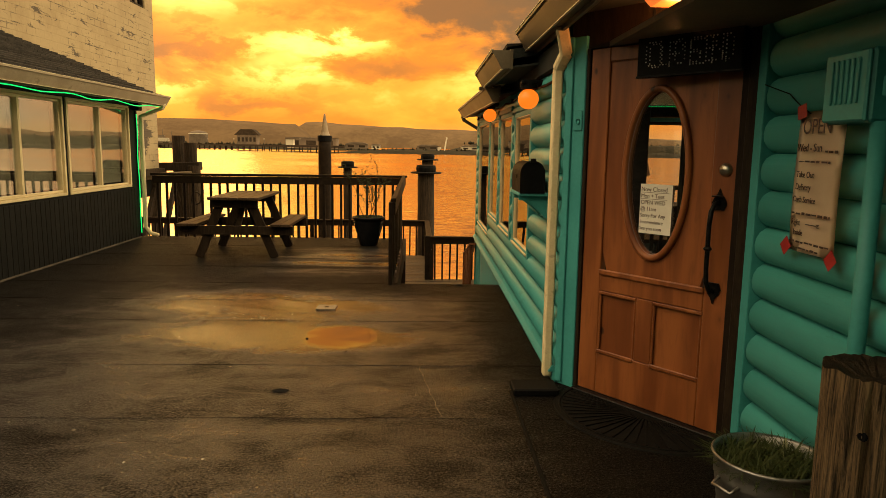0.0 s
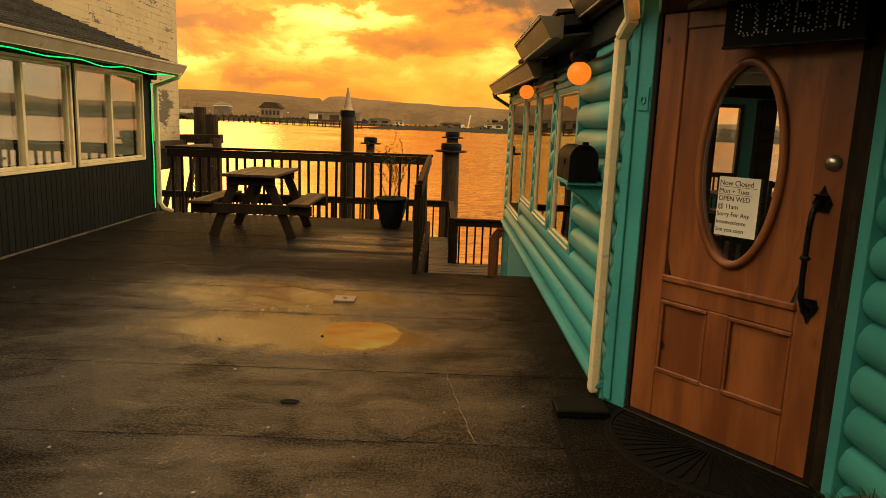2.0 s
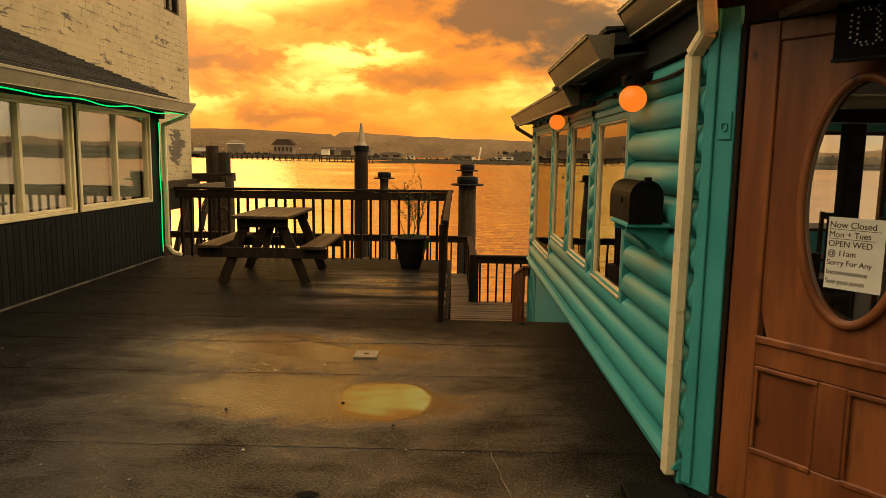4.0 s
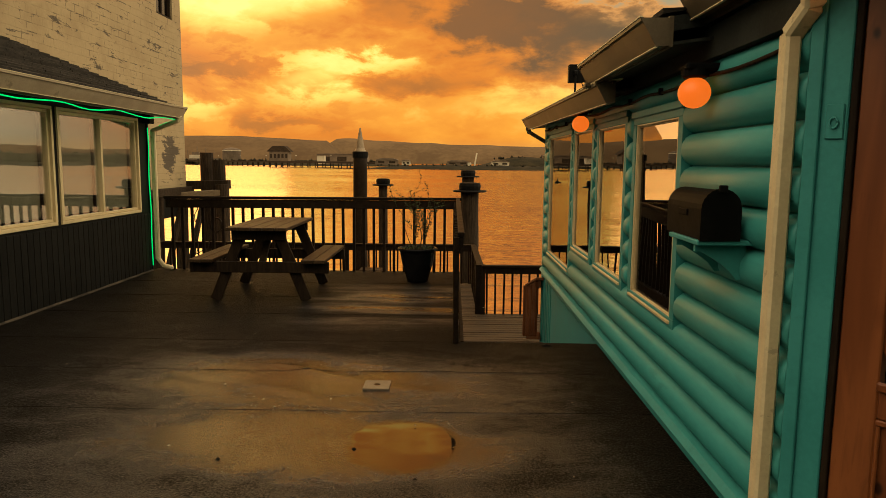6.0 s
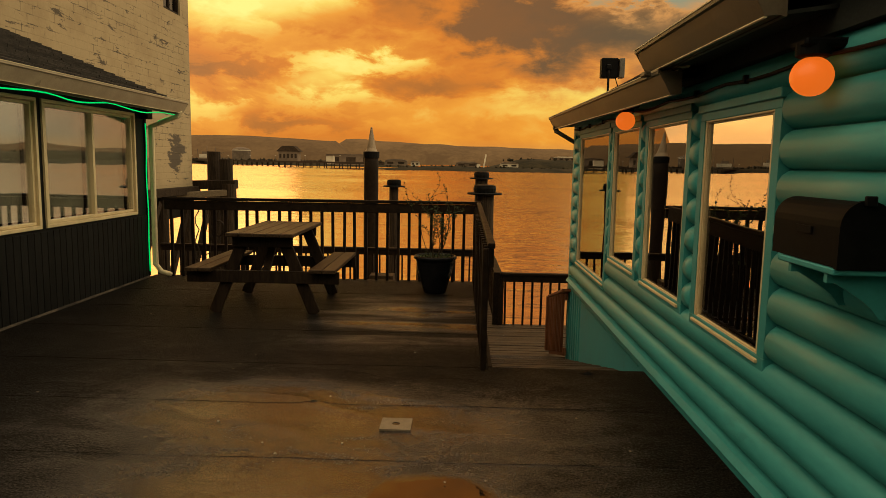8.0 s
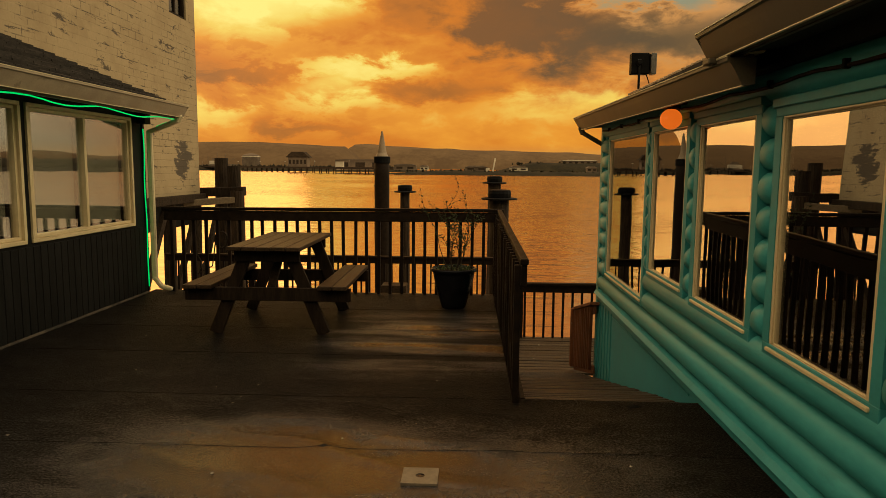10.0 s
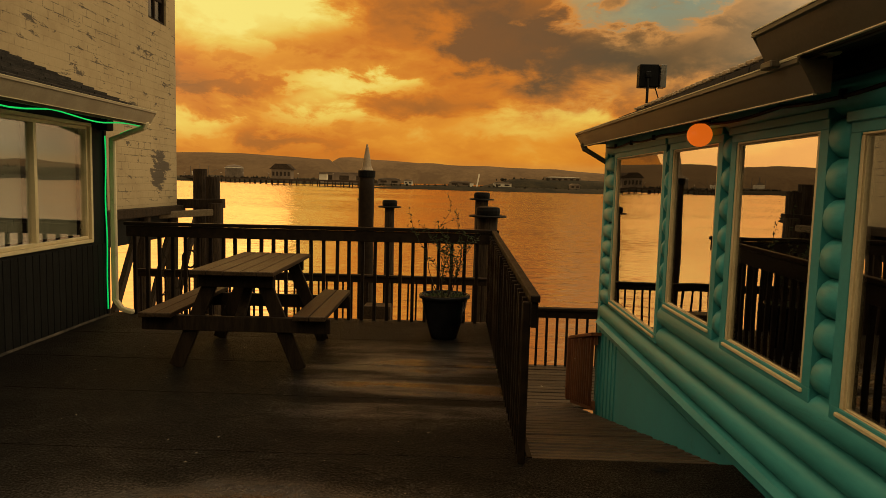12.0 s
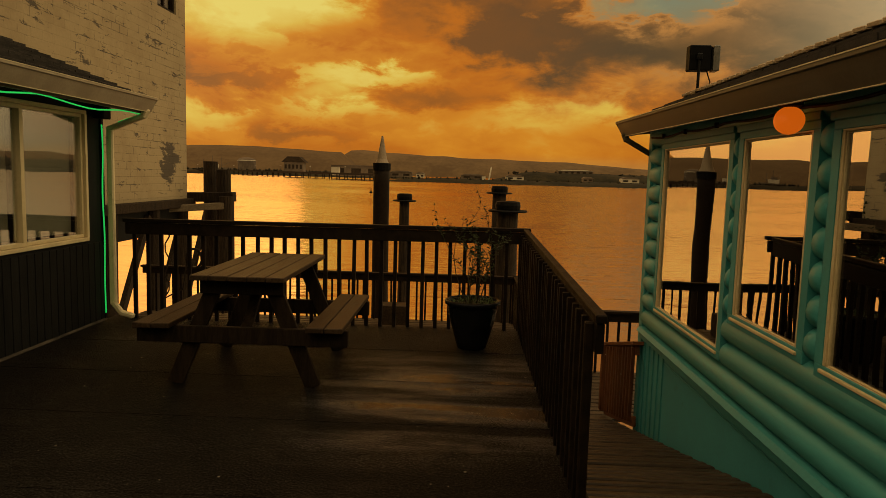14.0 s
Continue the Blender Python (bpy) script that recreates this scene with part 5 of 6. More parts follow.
# ---- log-sided building ----
WX = 1.50
HY0, HY1 = 3.24, 10.07
PITCH, LOG0 = 0.1745, 0.1075
WIN = [(4.597, 5.48, 0.618, 1.785), (5.785, 6.69, 0.63, 1.815), (6.955, 7.845, 0.648, 1.83), (8.07, 9.62, 0.36, 1.835)]
house = thing("log_building", (0, 0, 0), "teal-painted log-sided waterfront restaurant building", "building", kind="structure")


def wall_with_openings(x0, x1, y0, y1, z0, z1, openings):
    bm = bmesh.new()
    y = y0
    for a, b, c, d in openings:
        box(bm, x0, x1, y, a, z0, z1)
        box(bm, x0, x1, a, b, z0, c)
        box(bm, x0, x1, a, b, d, z1)
        y = b
    box(bm, x0, x1, y, y1, z0, z1)
    return bm


part("wall", wall_with_openings(WX + 0.03, WX + 0.16, HY0, HY1, -0.05, 2.06, [(a + 0.03, b - 0.03, c + 0.03, d - 0.03) for a, b, c, d in WIN]), TEAL_PLAIN, house)

log_cache = {}


def log_mesh(length, r):
    """Half-round log with eased ends, lying along y from 0, bulging to -x, from z 0 to its pitch."""
    key = (round(length, 3), r)
    if key not in log_cache:
        bm = bmesh.new()
        rows = []
        for t, s in ((0, 0.86), (0.012, 1.0), (length - 0.012, 1.0), (length, 0.86)):
            row = []
            for k in range(9):
                a = math.pi * k / 8
                row.append(bm.verts.new((-0.092 * math.sin(a) ** 0.8 * s + 0.048, t, r / 2 - r / 2 * math.cos(a) * (0.985 + 0.015 * s))))
            rows.append(row)
        for a, b in zip(rows, rows[1:]):
            for k in range(8):
                bm.faces.new((a[k], a[k + 1], b[k + 1], b[k]))
        bm.faces.new(rows[0])
        bm.faces.new(rows[-1][::-1])
        me = bpy.data.meshes.new("log")
        bmesh.ops.recalc_face_normals(bm, faces=bm.faces)
        bm.to_mesh(me)
        bm.free()
        me.materials.append(TEAL_LOG)
        for p in me.polygons:
            p.use_smooth = len(p.vertices) == 4
        log_cache[key] = me
    return log_cache[key]


def lay_log(parent, m, length, r):
    o = new("log", log_mesh(length, r))
    o.parent = parent
    o.matrix_basis = m
    return o


for k in range(11):
    z0, z1 = LOG0 + PITCH * k, LOG0 + PITCH * (k + 1)
    spans, y = [], HY0
    for a, b, c, d in WIN:
        if z1 > c + 0.06 and z0 < d + 0.01:
            spans.append((y, a - 0.075))
            y = b + 0.075
    spans.append((y, HY1 if k < 11 else 5.9))
    for a, b in spans:
        if b - a > 0.03:
            lay_log(house, pose(WX, a, z0), b - a, PITCH)
# window units with casings, sills and glass
for a, b, c, d in WIN:
    w = new("window")
    w.parent = house
    frame_bars(w, "casing", a - 0.07, b + 0.07, c - 0.045, d + 0.055, WX - 0.035, WX + 0.03, 0.07, TEAL, "teal-painted wooden casing")
    part("head_board", B(WX - 0.05, WX + 0.02, a - 0.085, b + 0.085, d + 0.03, d + 0.075, 0.004), TEAL, w)
    frame_bars(w, "window_frame", a, b, c, d, WX - 0.03, WX + 0.06, 0.026, VINYL)
    frame_bars(w, "glazing_bead", a + 0.026, b - 0.026, c + 0.026, d - 0.026, WX - 0.022, WX + 0.03, 0.008, VINYL)
    part("window_sill", B(WX - 0.048, WX + 0.02, a - 0.01, b + 0.01, c - 0.012, c + 0.008, 0.004), VINYL, w)
    g = part("pane", B(WX - 0.012, WX - 0.006, a + 0.034, b - 0.034, c + 0.034, d - 0.034), GLASS, w)
    g.visible_shadow = False
# base trim, skirt and ramp-side panel
part("base_trim", B(WX - 0.045, WX + 0.03, HY0, HY1, -0.005, 0.075, 0.008), TEAL, house)
part("base_trim_ledge", prism([(WX - 0.075, 0.07), (WX + 0.03, 0.07), (WX + 0.03, 0.115), (WX - 0.05, 0.105)], HY0, HY1), TEAL, house)
part("skirt_panel", prism([(6.42, -0.005), (HY1, -0.005), (HY1, -1.06), (6.42, -0.06)], WX - 0.01, WX + 0.06, "x"), TEAL_PLAIN, house, "smooth teal skirt panel under the logs")
part("skirt_seam", BEAM((WX - 0.012, 6.7, -0.04), (WX - 0.012, 9.3, -0.06), 0.01, 0.012), TEAL, house)
# raised teal strips stand in for stripes of sunlight on the skirt
for i in range(5):
    part("skirt_batten", B(WX - 0.022, WX - 0.008, 9.32 + 0.15 * i, 9.385 + 0.15 * i, -0.97 + 0.04 * (4 - i), -0.01), TEAL, house)
part("corner_post", B(WX - 0.03, WX + 0.10, HY1 - 0.02, HY1 + 0.10, -1.1, 2.05, 0.006), TEAL, house)
END = [(2.25, 3.45), (3.75, 4.95), (5.25, 6.45)]
part("end_wall", B(WX, 7.0, HY1 - 0.10, HY1 + 0.05, -1.2, 0.6), TEAL_PLAIN, house)
part("end_wall", prism([(WX, 1.95), (7.0, 1.95), (7.0, 2.55), (WX, 2.02)], HY1 - 0.10, HY1 + 0.05), TEAL_PLAIN, house)
x_ = WX
for a, b in END + [(7.0, 7.0)]:
    part("end_pier", B(x_, a, HY1 - 0.10, HY1 + 0.05, 0.6, 1.95), TEAL_PLAIN, house)
    x_ = b
for a, b in END:
    w = new("window")
    w.parent = house
    fr_ = bmesh.new()
    for b_ in ((a, b, HY1 - 0.06, HY1 + 0.02, 1.90, 1.95), (a, b, HY1 - 0.06, HY1 + 0.02, 0.6, 0.65), (a, a + 0.05, HY1 - 0.06, HY1 + 0.02, 0.65, 1.90), (b - 0.05, b, HY1 - 0.06, HY1 + 0.02, 0.65, 1.90)):
        box(fr_, *b_)
    part("window_frame", fr_, INNER_WOOD, w)
    g = part("pane", B(a + 0.05, b - 0.05, HY1 - 0.02, HY1 - 0.014, 0.65, 1.90), DOOR_GLASS, w)
    g.visible_shadow = False
part("top_plate", B(WX - 0.03, WX + 0.06, 5.93, HY1, 1.985, 2.06), TEAL, house)
# dark board put in for the eave's shade on the top logs
part("frieze_board", B(WX - 0.06, WX + 0.03, HY0, 5.90, 2.01, 2.16), SOFFIT, house)
part("upper_wall", B(WX + 0.03, WX + 0.12, HY0, 5.93, 2.06, 2.32), TEAL_PLAIN, house)

# diagonal door wall
DA, DB = Vector((1.583, 3.131, 0)), Vector((2.19, 2.336, 0))
DD = (DB - DA).normalized()
TURN = math.degrees(math.atan2(DD.y, DD.x))
dw = thing("door_wall", tuple(DA), "diagonal entrance wall with a teal corner board", "wall", kind="structure", turn=TURN)
# in its own frame x runs along the wall, -y faces the deck
part("corner_board", B(-0.14, -0.0125, -0.018, 0.02, 0.0, 2.15, 0.004), TEAL, dw, "teal-painted corner board")
part("corner_strip", B(-0.15, -0.10, -0.034, -0.018, 0.02, 2.15, 0.004), TEAL, dw)
part("header", B(-0.14, 1.1, 0.0, 0.12, 2.075, 2.6), DARK_WOOD, dw)
part("jamb", B(-0.012, 0.012, -0.012, 0.12, 0.0, 2.075, 0.003), DARK_WOOD, dw)
part("jamb", B(0.955, 0.99, -0.02, 0.12, 0.0, 2.075, 0.003), DARK_WOOD, dw)
part("jamb_trim", B(0.99, 1.04, -0.03, 0.1, 0.0, 2.1, 0.004), DARK_WOOD, dw)
part("latch_plate", B(-0.082, -0.022, -0.026, -0.018, 1.60, 1.72, 0.003), TEAL, dw)
part("latch_loop", tube(bmesh.new(), [(-0.052 + 0.014 * math.cos(a * 0.45), -0.03, 1.655 + 0.018 * math.sin(a * 0.45)) for a in range(15)], 0.004, 6), TEAL, dw, flat=False)
part("threshold", B(0.0, 1.0, -0.05, 0.12, -0.005, 0.02, 0.004), IRON, dw)

door = thing("door_1", tuple(DA), "knotty alder entrance door with an oval glass", "door", kind="structure", turn=TURN)
OX, OZ, ORX, ORZ = 0.485, 1.36, 0.188, 0.452
bm = bmesh.new()
# slab with an oval hole
seg = 40
outer, inner = [], []
X0, X1, Z0, Z1 = 0.148, 0.82, 0.77, 2.03
for k in range(seg):
    a = 2 * math.pi * k / seg
    c, s = math.cos(a), math.sin(a)
    inner.append((OX + ORX * c, OZ + ORZ * s))
    t = min(((X1 - OX) if c > 0 else (OX - X0)) / abs(c) if abs(c) > 1e-6 else 9, ((Z1 - OZ) if s > 0 else (OZ - Z0)) / abs(s) if abs(s) > 1e-6 else 9)
    outer.append((OX + t * c, OZ + t * s))
rings = [[bm.verts.new((x, y, z)) for x, z in ring] for ring, y in ((outer, 0.014), (inner, 0.014), (inner, 0.045), (outer, 0.045))]
for a, b in zip(rings, rings[1:] + rings[:1]):
    for k in range(seg):
        bm.faces.new((a[k], a[(k + 1) % seg], b[(k + 1) % seg], b[k]))
part("oval_panel", bm, DOOR_WOOD, door)
for n_, b_ in (("stile", (0.012, 0.148, 0, 0.05, 0.02, 2.07)), ("stile", (0.82, 0.955, 0, 0.05, 0.02, 2.07)), ("top_rail", (0.148, 0.82, 0, 0.05, 1.99, 2.07)),
               ("lock_rail", (0.148, 0.82, 0, 0.05, 0.655, 0.772)), ("bottom_rail", (0.148, 0.82, 0, 0.05, 0.02, 0.285)), ("muntin", (0.41, 0.52, 0, 0.05, 0.285, 0.655))):
    part(n_, B(*b_, 0.005), DOOR_WOOD, door)
for x0, x1 in ((0.148, 0.41), (0.52, 0.82)):
    part("lower_panel", B(x0, x1, 0.022, 0.045, 0.285, 0.655), DOOR_WOOD, door)
    fr_ = bmesh.new()
    for b_ in ((x0, x1, -0.004, 0.014, 0.633, 0.653), (x0, x0 + 0.014, 0.002, 0.014, 0.29, 0.633), (x1 - 0.014, x1, 0.002, 0.014, 0.29, 0.633)):
        box(fr_, *b_, 0.004)
    part("panel_moulding", fr_, DOOR_WOOD, door)
part("rail_moulding", B(0.143, 0.825, -0.016, 0.0, 0.752, 0.787, 0.007), DOOR_WOOD, door)
part("rail_moulding", B(0.148, 0.41, -0.010, 0.0, 0.27, 0.295, 0.005), DOOR_WOOD, door)
part("rail_moulding", B(0.52, 0.82, -0.010, 0.0, 0.27, 0.295, 0.005), DOOR_WOOD, door)
part("oval_trim", tube(bmesh.new(), [(OX + (ORX + 0.012) * math.cos(2 * math.pi * k / 48), 0.003, OZ + (ORZ + 0.012) * math.sin(2 * math.pi * k / 48)) for k in range(49)], 0.019, 8, False), DOOR_WOOD, door, "raised wooden oval moulding", flat=False)
bm = bmesh.new()
f_ = [bm.verts.new((OX + ORX * math.cos(2 * math.pi * k / 48), 0.024, OZ + ORZ * math.sin(2 * math.pi * k / 48))) for k in range(48)]
b_ = [bm.verts.new((v.co.x, 0.030, v.co.z)) for v in f_]
bm.faces.new(f_)
bm.faces.new(b_[::-1])
g = part("pane", bm, DOOR_GLASS, door, "oval window glass")
g.visible_shadow = False
bm = lathe([(0.034, 0), (0.034, 0.008), (0.026, 0.014), (0.024, 0.022), (0.0001, 0.022)], 24)
bmesh.ops.rotate(bm, verts=bm.verts, matrix=Matrix.Rotation(radians(90), 3, "X"))
o = part("deadbolt", bm, BRASS, door, "round satin metal deadbolt", flat=False)
o.matrix_basis = pose(0.896, 0.0, 1.40)
for z, up in ((1.23, 1), (0.785, -1)):
    bm = bmesh.new()
    sh = [(-0.028, -0.035), (0.028, -0.035), (0.04, 0.0), (0.026, 0.03), (0.012, 0.045), (0.0, 0.075), (-0.012, 0.045), (-0.026, 0.03), (-0.04, 0.0)]
    vs = [[bm.verts.new((x, y, q * up)) for x, q in sh] for y in (-0.001, -0.010)]
    for k in range(len(sh)):
        bm.faces.new((vs[0][k], vs[0][(k + 1) % len(sh)], vs[1][(k + 1) % len(sh)], vs[1][k]))
    bm.faces.new(vs[0])
    bm.faces.new(vs[1])
    o = part("handle_plate", bm, IRON, door, "black spade-shaped handle plate")
    o.matrix_basis = pose(0.875, 0, z)
hp = [(0.875, -0.01, 1.235), (0.872, -0.045, 1.225), (0.866, -0.062, 1.19), (0.862, -0.066, 1.12), (0.862, -0.066, 0.9), (0.864, -0.062, 0.83), (0.87, -0.045, 0.785), (0.875, -0.01, 0.775)]
part("pull_handle", tube(bmesh.new(), hp, [0.011, 0.012, 0.013, 0.012, 0.012, 0.013, 0.012, 0.011], 10), IRON, door, "long black iron pull handle", flat=False)
part("handle_knuckle", tube(bmesh.new(), [(0.862, -0.066, 0.99), (0.862, -0.066, 1.0), (0.862, -0.066, 1.012)], [0.014, 0.024, 0.014], 12), IRON, door, flat=False)
part("thumb_latch", B(0.852, 0.898, -0.05, -0.01, 1.262, 1.27, 0.003), IRON, door)


def lettering(name, text, size, material, parent, m, squash=1.0):
    cu = bpy.data.curves.new(name, "FONT")
    cu.body, cu.size, cu.extrude = text, size, 0.0008
    ob = new(name, cu)
    dg = bpy.context.evaluated_depsgraph_get()
    me = bpy.data.meshes.new_from_object(ob.evaluated_get(dg))
    bpy.data.objects.remove(ob)
    me.materials.clear()
    me.materials.append(material)
    o = new(name, me)
    o.parent = parent
    o.matrix_basis = m @ Matrix.Diagonal((squash, 1, 1, 1))
    return o


def scrawl(name, x0, x1, z, h, parent, m, seed):
    """A row of unreadable handwriting as small bars."""
    rnd = random.Random(seed)
    bm = bmesh.new()
    x = x0
    while x < x1:
        w = rnd.uniform(0.5, 1.3) * h
        box(bm, x, min(x + w, x1), z + rnd.uniform(0.1, 0.25) * h, z + h * rnd.uniform(0.35, 0.5), 0.0, 0.0012)
        x += w + rnd.uniform(0.15, 0.5) * h
    o = part(name, bm, INK, parent)
    o.matrix_basis = m
    return o


UPRIGHT = pose(0, 0, 0, 90, 0, 0)
note = thing("door_notice", tuple(DA), "handwritten opening notice taped inside the door glass", "notice", turn=TURN)
nsheet = part("sheet", B(0.39, 0.592, 0.014, 0.0155, 1.03, 1.305), PAPER_W, note)
for i, (tx, s) in enumerate((("Now Closed", 0.035), ("Mon + Tues", 0.033), ("OPEN WED", 0.033), ("@ 11am", 0.032), ("Sorry For Any", 0.030), ("Inconvenience", 0.028), ("See you soon", 0.028))):
    lettering("line", tx, s, INK, nsheet, pose(0.395, 0.0132, 1.265 - 0.036 * i) @ UPRIGHT, 0.92)
part("underline", B(0.395, 0.58, 0.0125, 0.0135, 1.258, 1.260), INK, nsheet)
part("underline", B(0.395, 0.56, 0.0125, 0.0135, 1.222, 1.224), INK, nsheet)

# log wall beside the door
SX = 2.24
side = thing("entrance_log_wall", (0, 0, 0), "teal-painted log siding beside the entrance", "wall", kind="structure")
part("wall", B(SX + 0.03, SX + 0.16, -10, 2.30, 0, 2.6), TEAL_PLAIN, side)
part("end_board", B(SX - 0.05, SX + 0.05, 2.22, 2.32, 0, 2.3, 0.004), TEAL, side)
for k in range(14):
    lay_log(side, pose(SX, -4.0, -0.085 + PITCH * k), 6.22, PITCH)
# roofs over the log building
roofs = thing("restaurant_roof", (0, 0, 0), "shingled roofs and cream gutters of the log building", "roof", kind="structure")
EAVE = 1.30
# lower roof
RIDGE_X, RIDGE_Z = 1.83, 2.355
shingled_roof(roofs, EAVE - 0.02, 2.105, 0.45, 0.56, 5.6, 10.30, -1, exposure=0.125, seed=8)
part("roof_deck", prism([(RIDGE_X, RIDGE_Z - 0.02), (7.3, 2.56), (7.3, 2.48), (RIDGE_X, RIDGE_Z - 0.09)], 5.62, 10.28), SHINGLE, roofs)
part("roof_deck", prism([(3.4, 2.60), (7.3, 2.72), (7.3, 2.64), (3.4, 2.52)], -4.0, 5.60), SHINGLE, roofs)
part("fascia", B(EAVE, EAVE + 0.02, 5.5, 10.28, 1.97, 2.10), GUTTER, roofs)
gutter(roofs, EAVE, 5.42, 10.32, 2.10, -1, fall=0.06)
part("soffit", prism([(EAVE + 0.02, 1.99), (WX + 0.05, 2.03), (WX + 0.05, 2.045), (EAVE + 0.02, 2.005)], 5.5, 10.28), SOFFIT, roofs)
part("rake_board", prism([(EAVE, 1.98), (EAVE, 2.095), (RIDGE_X, RIDGE_Z - 0.015), (4.0, 2.42), (4.0, 2.22)], 10.28, 10.30), GUTTER, roofs)
part("ridge_strip", BEAM((RIDGE_X, 5.62, RIDGE_Z + 0.002), (RIDGE_X, 10.28, RIDGE_Z + 0.002), 0.05, 0.03), SHINGLE, roofs)
ridge_cap = None
for i in range(34):
    m = pose(RIDGE_X - 0.012, 5.70 + 0.135 * i, RIDGE_Z + 0.022, 2.5, -12, random.uniform(-2, 2))
    if ridge_cap is None:
        ridge_cap = part("ridge_shingle", B(-0.055, 0.045, -0.055, 0.055, -0.012, 0.014, 0.004), ROOF_EDGE, roofs)
        ridge_cap.matrix_basis = m
    else:
        again(ridge_cap, roofs, m)
downspout(roofs, [(EAVE - 0.06, 10.22, 1.98), (EAVE - 0.04, 10.22, 1.93), (WX + 0.08, 10.16, 1.74), (WX + 0.08, 10.16, 1.5)], 0.06, 0.05, GUTTER)
# upper roof, shorter
UP_X, UP_Z = 1.225, 2.195
shingled_roof(roofs, UP_X - 0.02, UP_Z + 0.02, 0.18, 2.4, 4.1, 5.66, -1, seed=9)
part("fascia", B(UP_X, UP_X + 0.02, 4.06, 5.64, UP_Z - 0.14, UP_Z), GUTTER, roofs)
gutter(roofs, UP_X, 4.06, 5.68, UP_Z - 0.01, -1)
part("soffit", prism([(UP_X + 0.02, UP_Z - 0.13), (WX + 0.3, UP_Z - 0.05), (WX + 0.3, UP_Z - 0.035), (UP_X + 0.02, UP_Z - 0.115)], 4.08, 5.64), SOFFIT, roofs)
part("gable_end", prism([(UP_X + 0.02, UP_Z - 0.13), (UP_X + 0.02, UP_Z + 0.01), (3.6, UP_Z + 0.43), (3.6, 2.3), (WX, 2.05)], 5.61, 5.645), SOFFIT, roofs)
part("gutter_outlet", B(UP_X - 0.10, UP_X - 0.02, 5.56, 5.66, 2.03, UP_Z - 0.135, 0.006), GUTTER, roofs)
part("rafter_tail", B(1.25, 1.36, 5.46, 5.80, 2.068, 2.112, 0.008), CREAM, roofs)
# porch roof
shingled_roof(roofs, 1.38, 2.34, 0.18, 2.2, -4.0, 4.15, -1, exposure=0.2, seed=10)
part("fascia", B(1.40, 1.42, -4.0, 4.1, 2.17, 2.33), GUTTER, roofs)
gutter(roofs, 1.40, -4.0, 4.12, 2.32, -1)
part("porch_ceiling", B(1.42, 3.0, -4.0, 4.1, 2.285, 2.30), SOFFIT, roofs)
# entrance downspout
es = thing("entrance_downspout", (1.425, 3.29, 0), "weathered cream square downspout by the entrance", "downspout")
part("pipe", B(-0.028, 0.028, -0.036, 0.036, 0.03, 1.98, 0.010), CREAM, es)
part("elbow", BEAM((0, 0, 1.965), (0.03, -0.09, 2.06), 0.058, 0.072, up=(1, 0, 0), bevel=0.012), CREAM, es)
part("elbow", BEAM((0.03, -0.085, 2.05), (-0.02, -0.17, 2.20), 0.058, 0.072, up=(1, 0, 0), bevel=0.012), CREAM, es)
block = thing("splash_block", (1.30, 3.06, 0), "short dark timber splash block under the downspout", "timber block")
part("block", B(-0.13, 0.15, -0.09, 0.10, 0.0, 0.045, 0.008), BLACK, block)


# ---- wall fittings ----
def globe(name, y, z):
    t = thing(name, (1.37, y, z), "round orange glass globe wall light", "wall light", "globe lights")
    bm = bmesh.new()
    bmesh.ops.create_uvsphere(bm, u_segments=24, v_segments=14, radius=0.076)
    for v in bm.verts:
        v.co.z *= 0.96
    part("globe", bm, GLOBE, t, "orange glass globe", flat=False)
    part("collar", lathe([(0.05, 0.068), (0.062, 0.075), (0.062, 0.12), (0.05, 0.125)], 18), BLACK, t)
    part("base_plate", B(-0.06, 0.14, -0.06, 0.06, 0.10, 0.135, 0.01), BLACK, t)
    return t


globe("globe_light", 4.10, 1.848)
globe("globe_light", 7.03, 1.865)
cond = thing("wall_conduit", (0, 0, 0), "thin conduit sagging along the wall under the eave", "conduit")
pts = [(WX - 0.05, 3.3 + 6.7 * i / 40, 1.945 - 0.02 * abs(math.sin(i * 0.55)) - 0.003 * i / 40) for i in range(41)]
part("conduit_run", tube(bmesh.new(), pts, 0.009, 6), DARK_WOOD, cond, flat=False)
for y in (4.9, 5.6, 8.3, 9.0, 9.6):
    part("clip", B(WX - 0.066, WX - 0.03, y - 0.012, y + 0.012, 1.915, 1.955, 0.003), BLACK, cond)

mb = thing("mailbox", (1.345, 3.63, 1.195), "black arched mailbox on a teal wall bracket", "mailbox")
mb.scale = (0.9, 0.9, 0.92)
prof = [(-0.088, 0.0), (0.088, 0.0), (0.088, 0.14)] + [(0.088 * math.cos(a * math.pi / 12), 0.14 + 0.088 * math.sin(a * math.pi / 12)) for a in range(1, 12)] + [(-0.088, 0.14)]
part("body", prism(prof, 0.0, 0.50), BLACK, mb)
mdoor = part("door", prism([(x * 1.07, (z - 0.1) * 1.05 + 0.1) for x, z in prof], -0.014, 0.006), BLACK, mb)
part("door_pull", B(-0.02, 0.02, -0.03, -0.012, 0.215, 0.25, 0.004), BLACK, mdoor)
part("flag", B(-0.096, -0.09, 0.18, 0.3, 0.1, 0.13, 0.002), BLACK, mb)
part("shelf", B(-0.10, 0.16, -0.005, 0.42, -0.026, -0.003, 0.004), TEAL, mb)
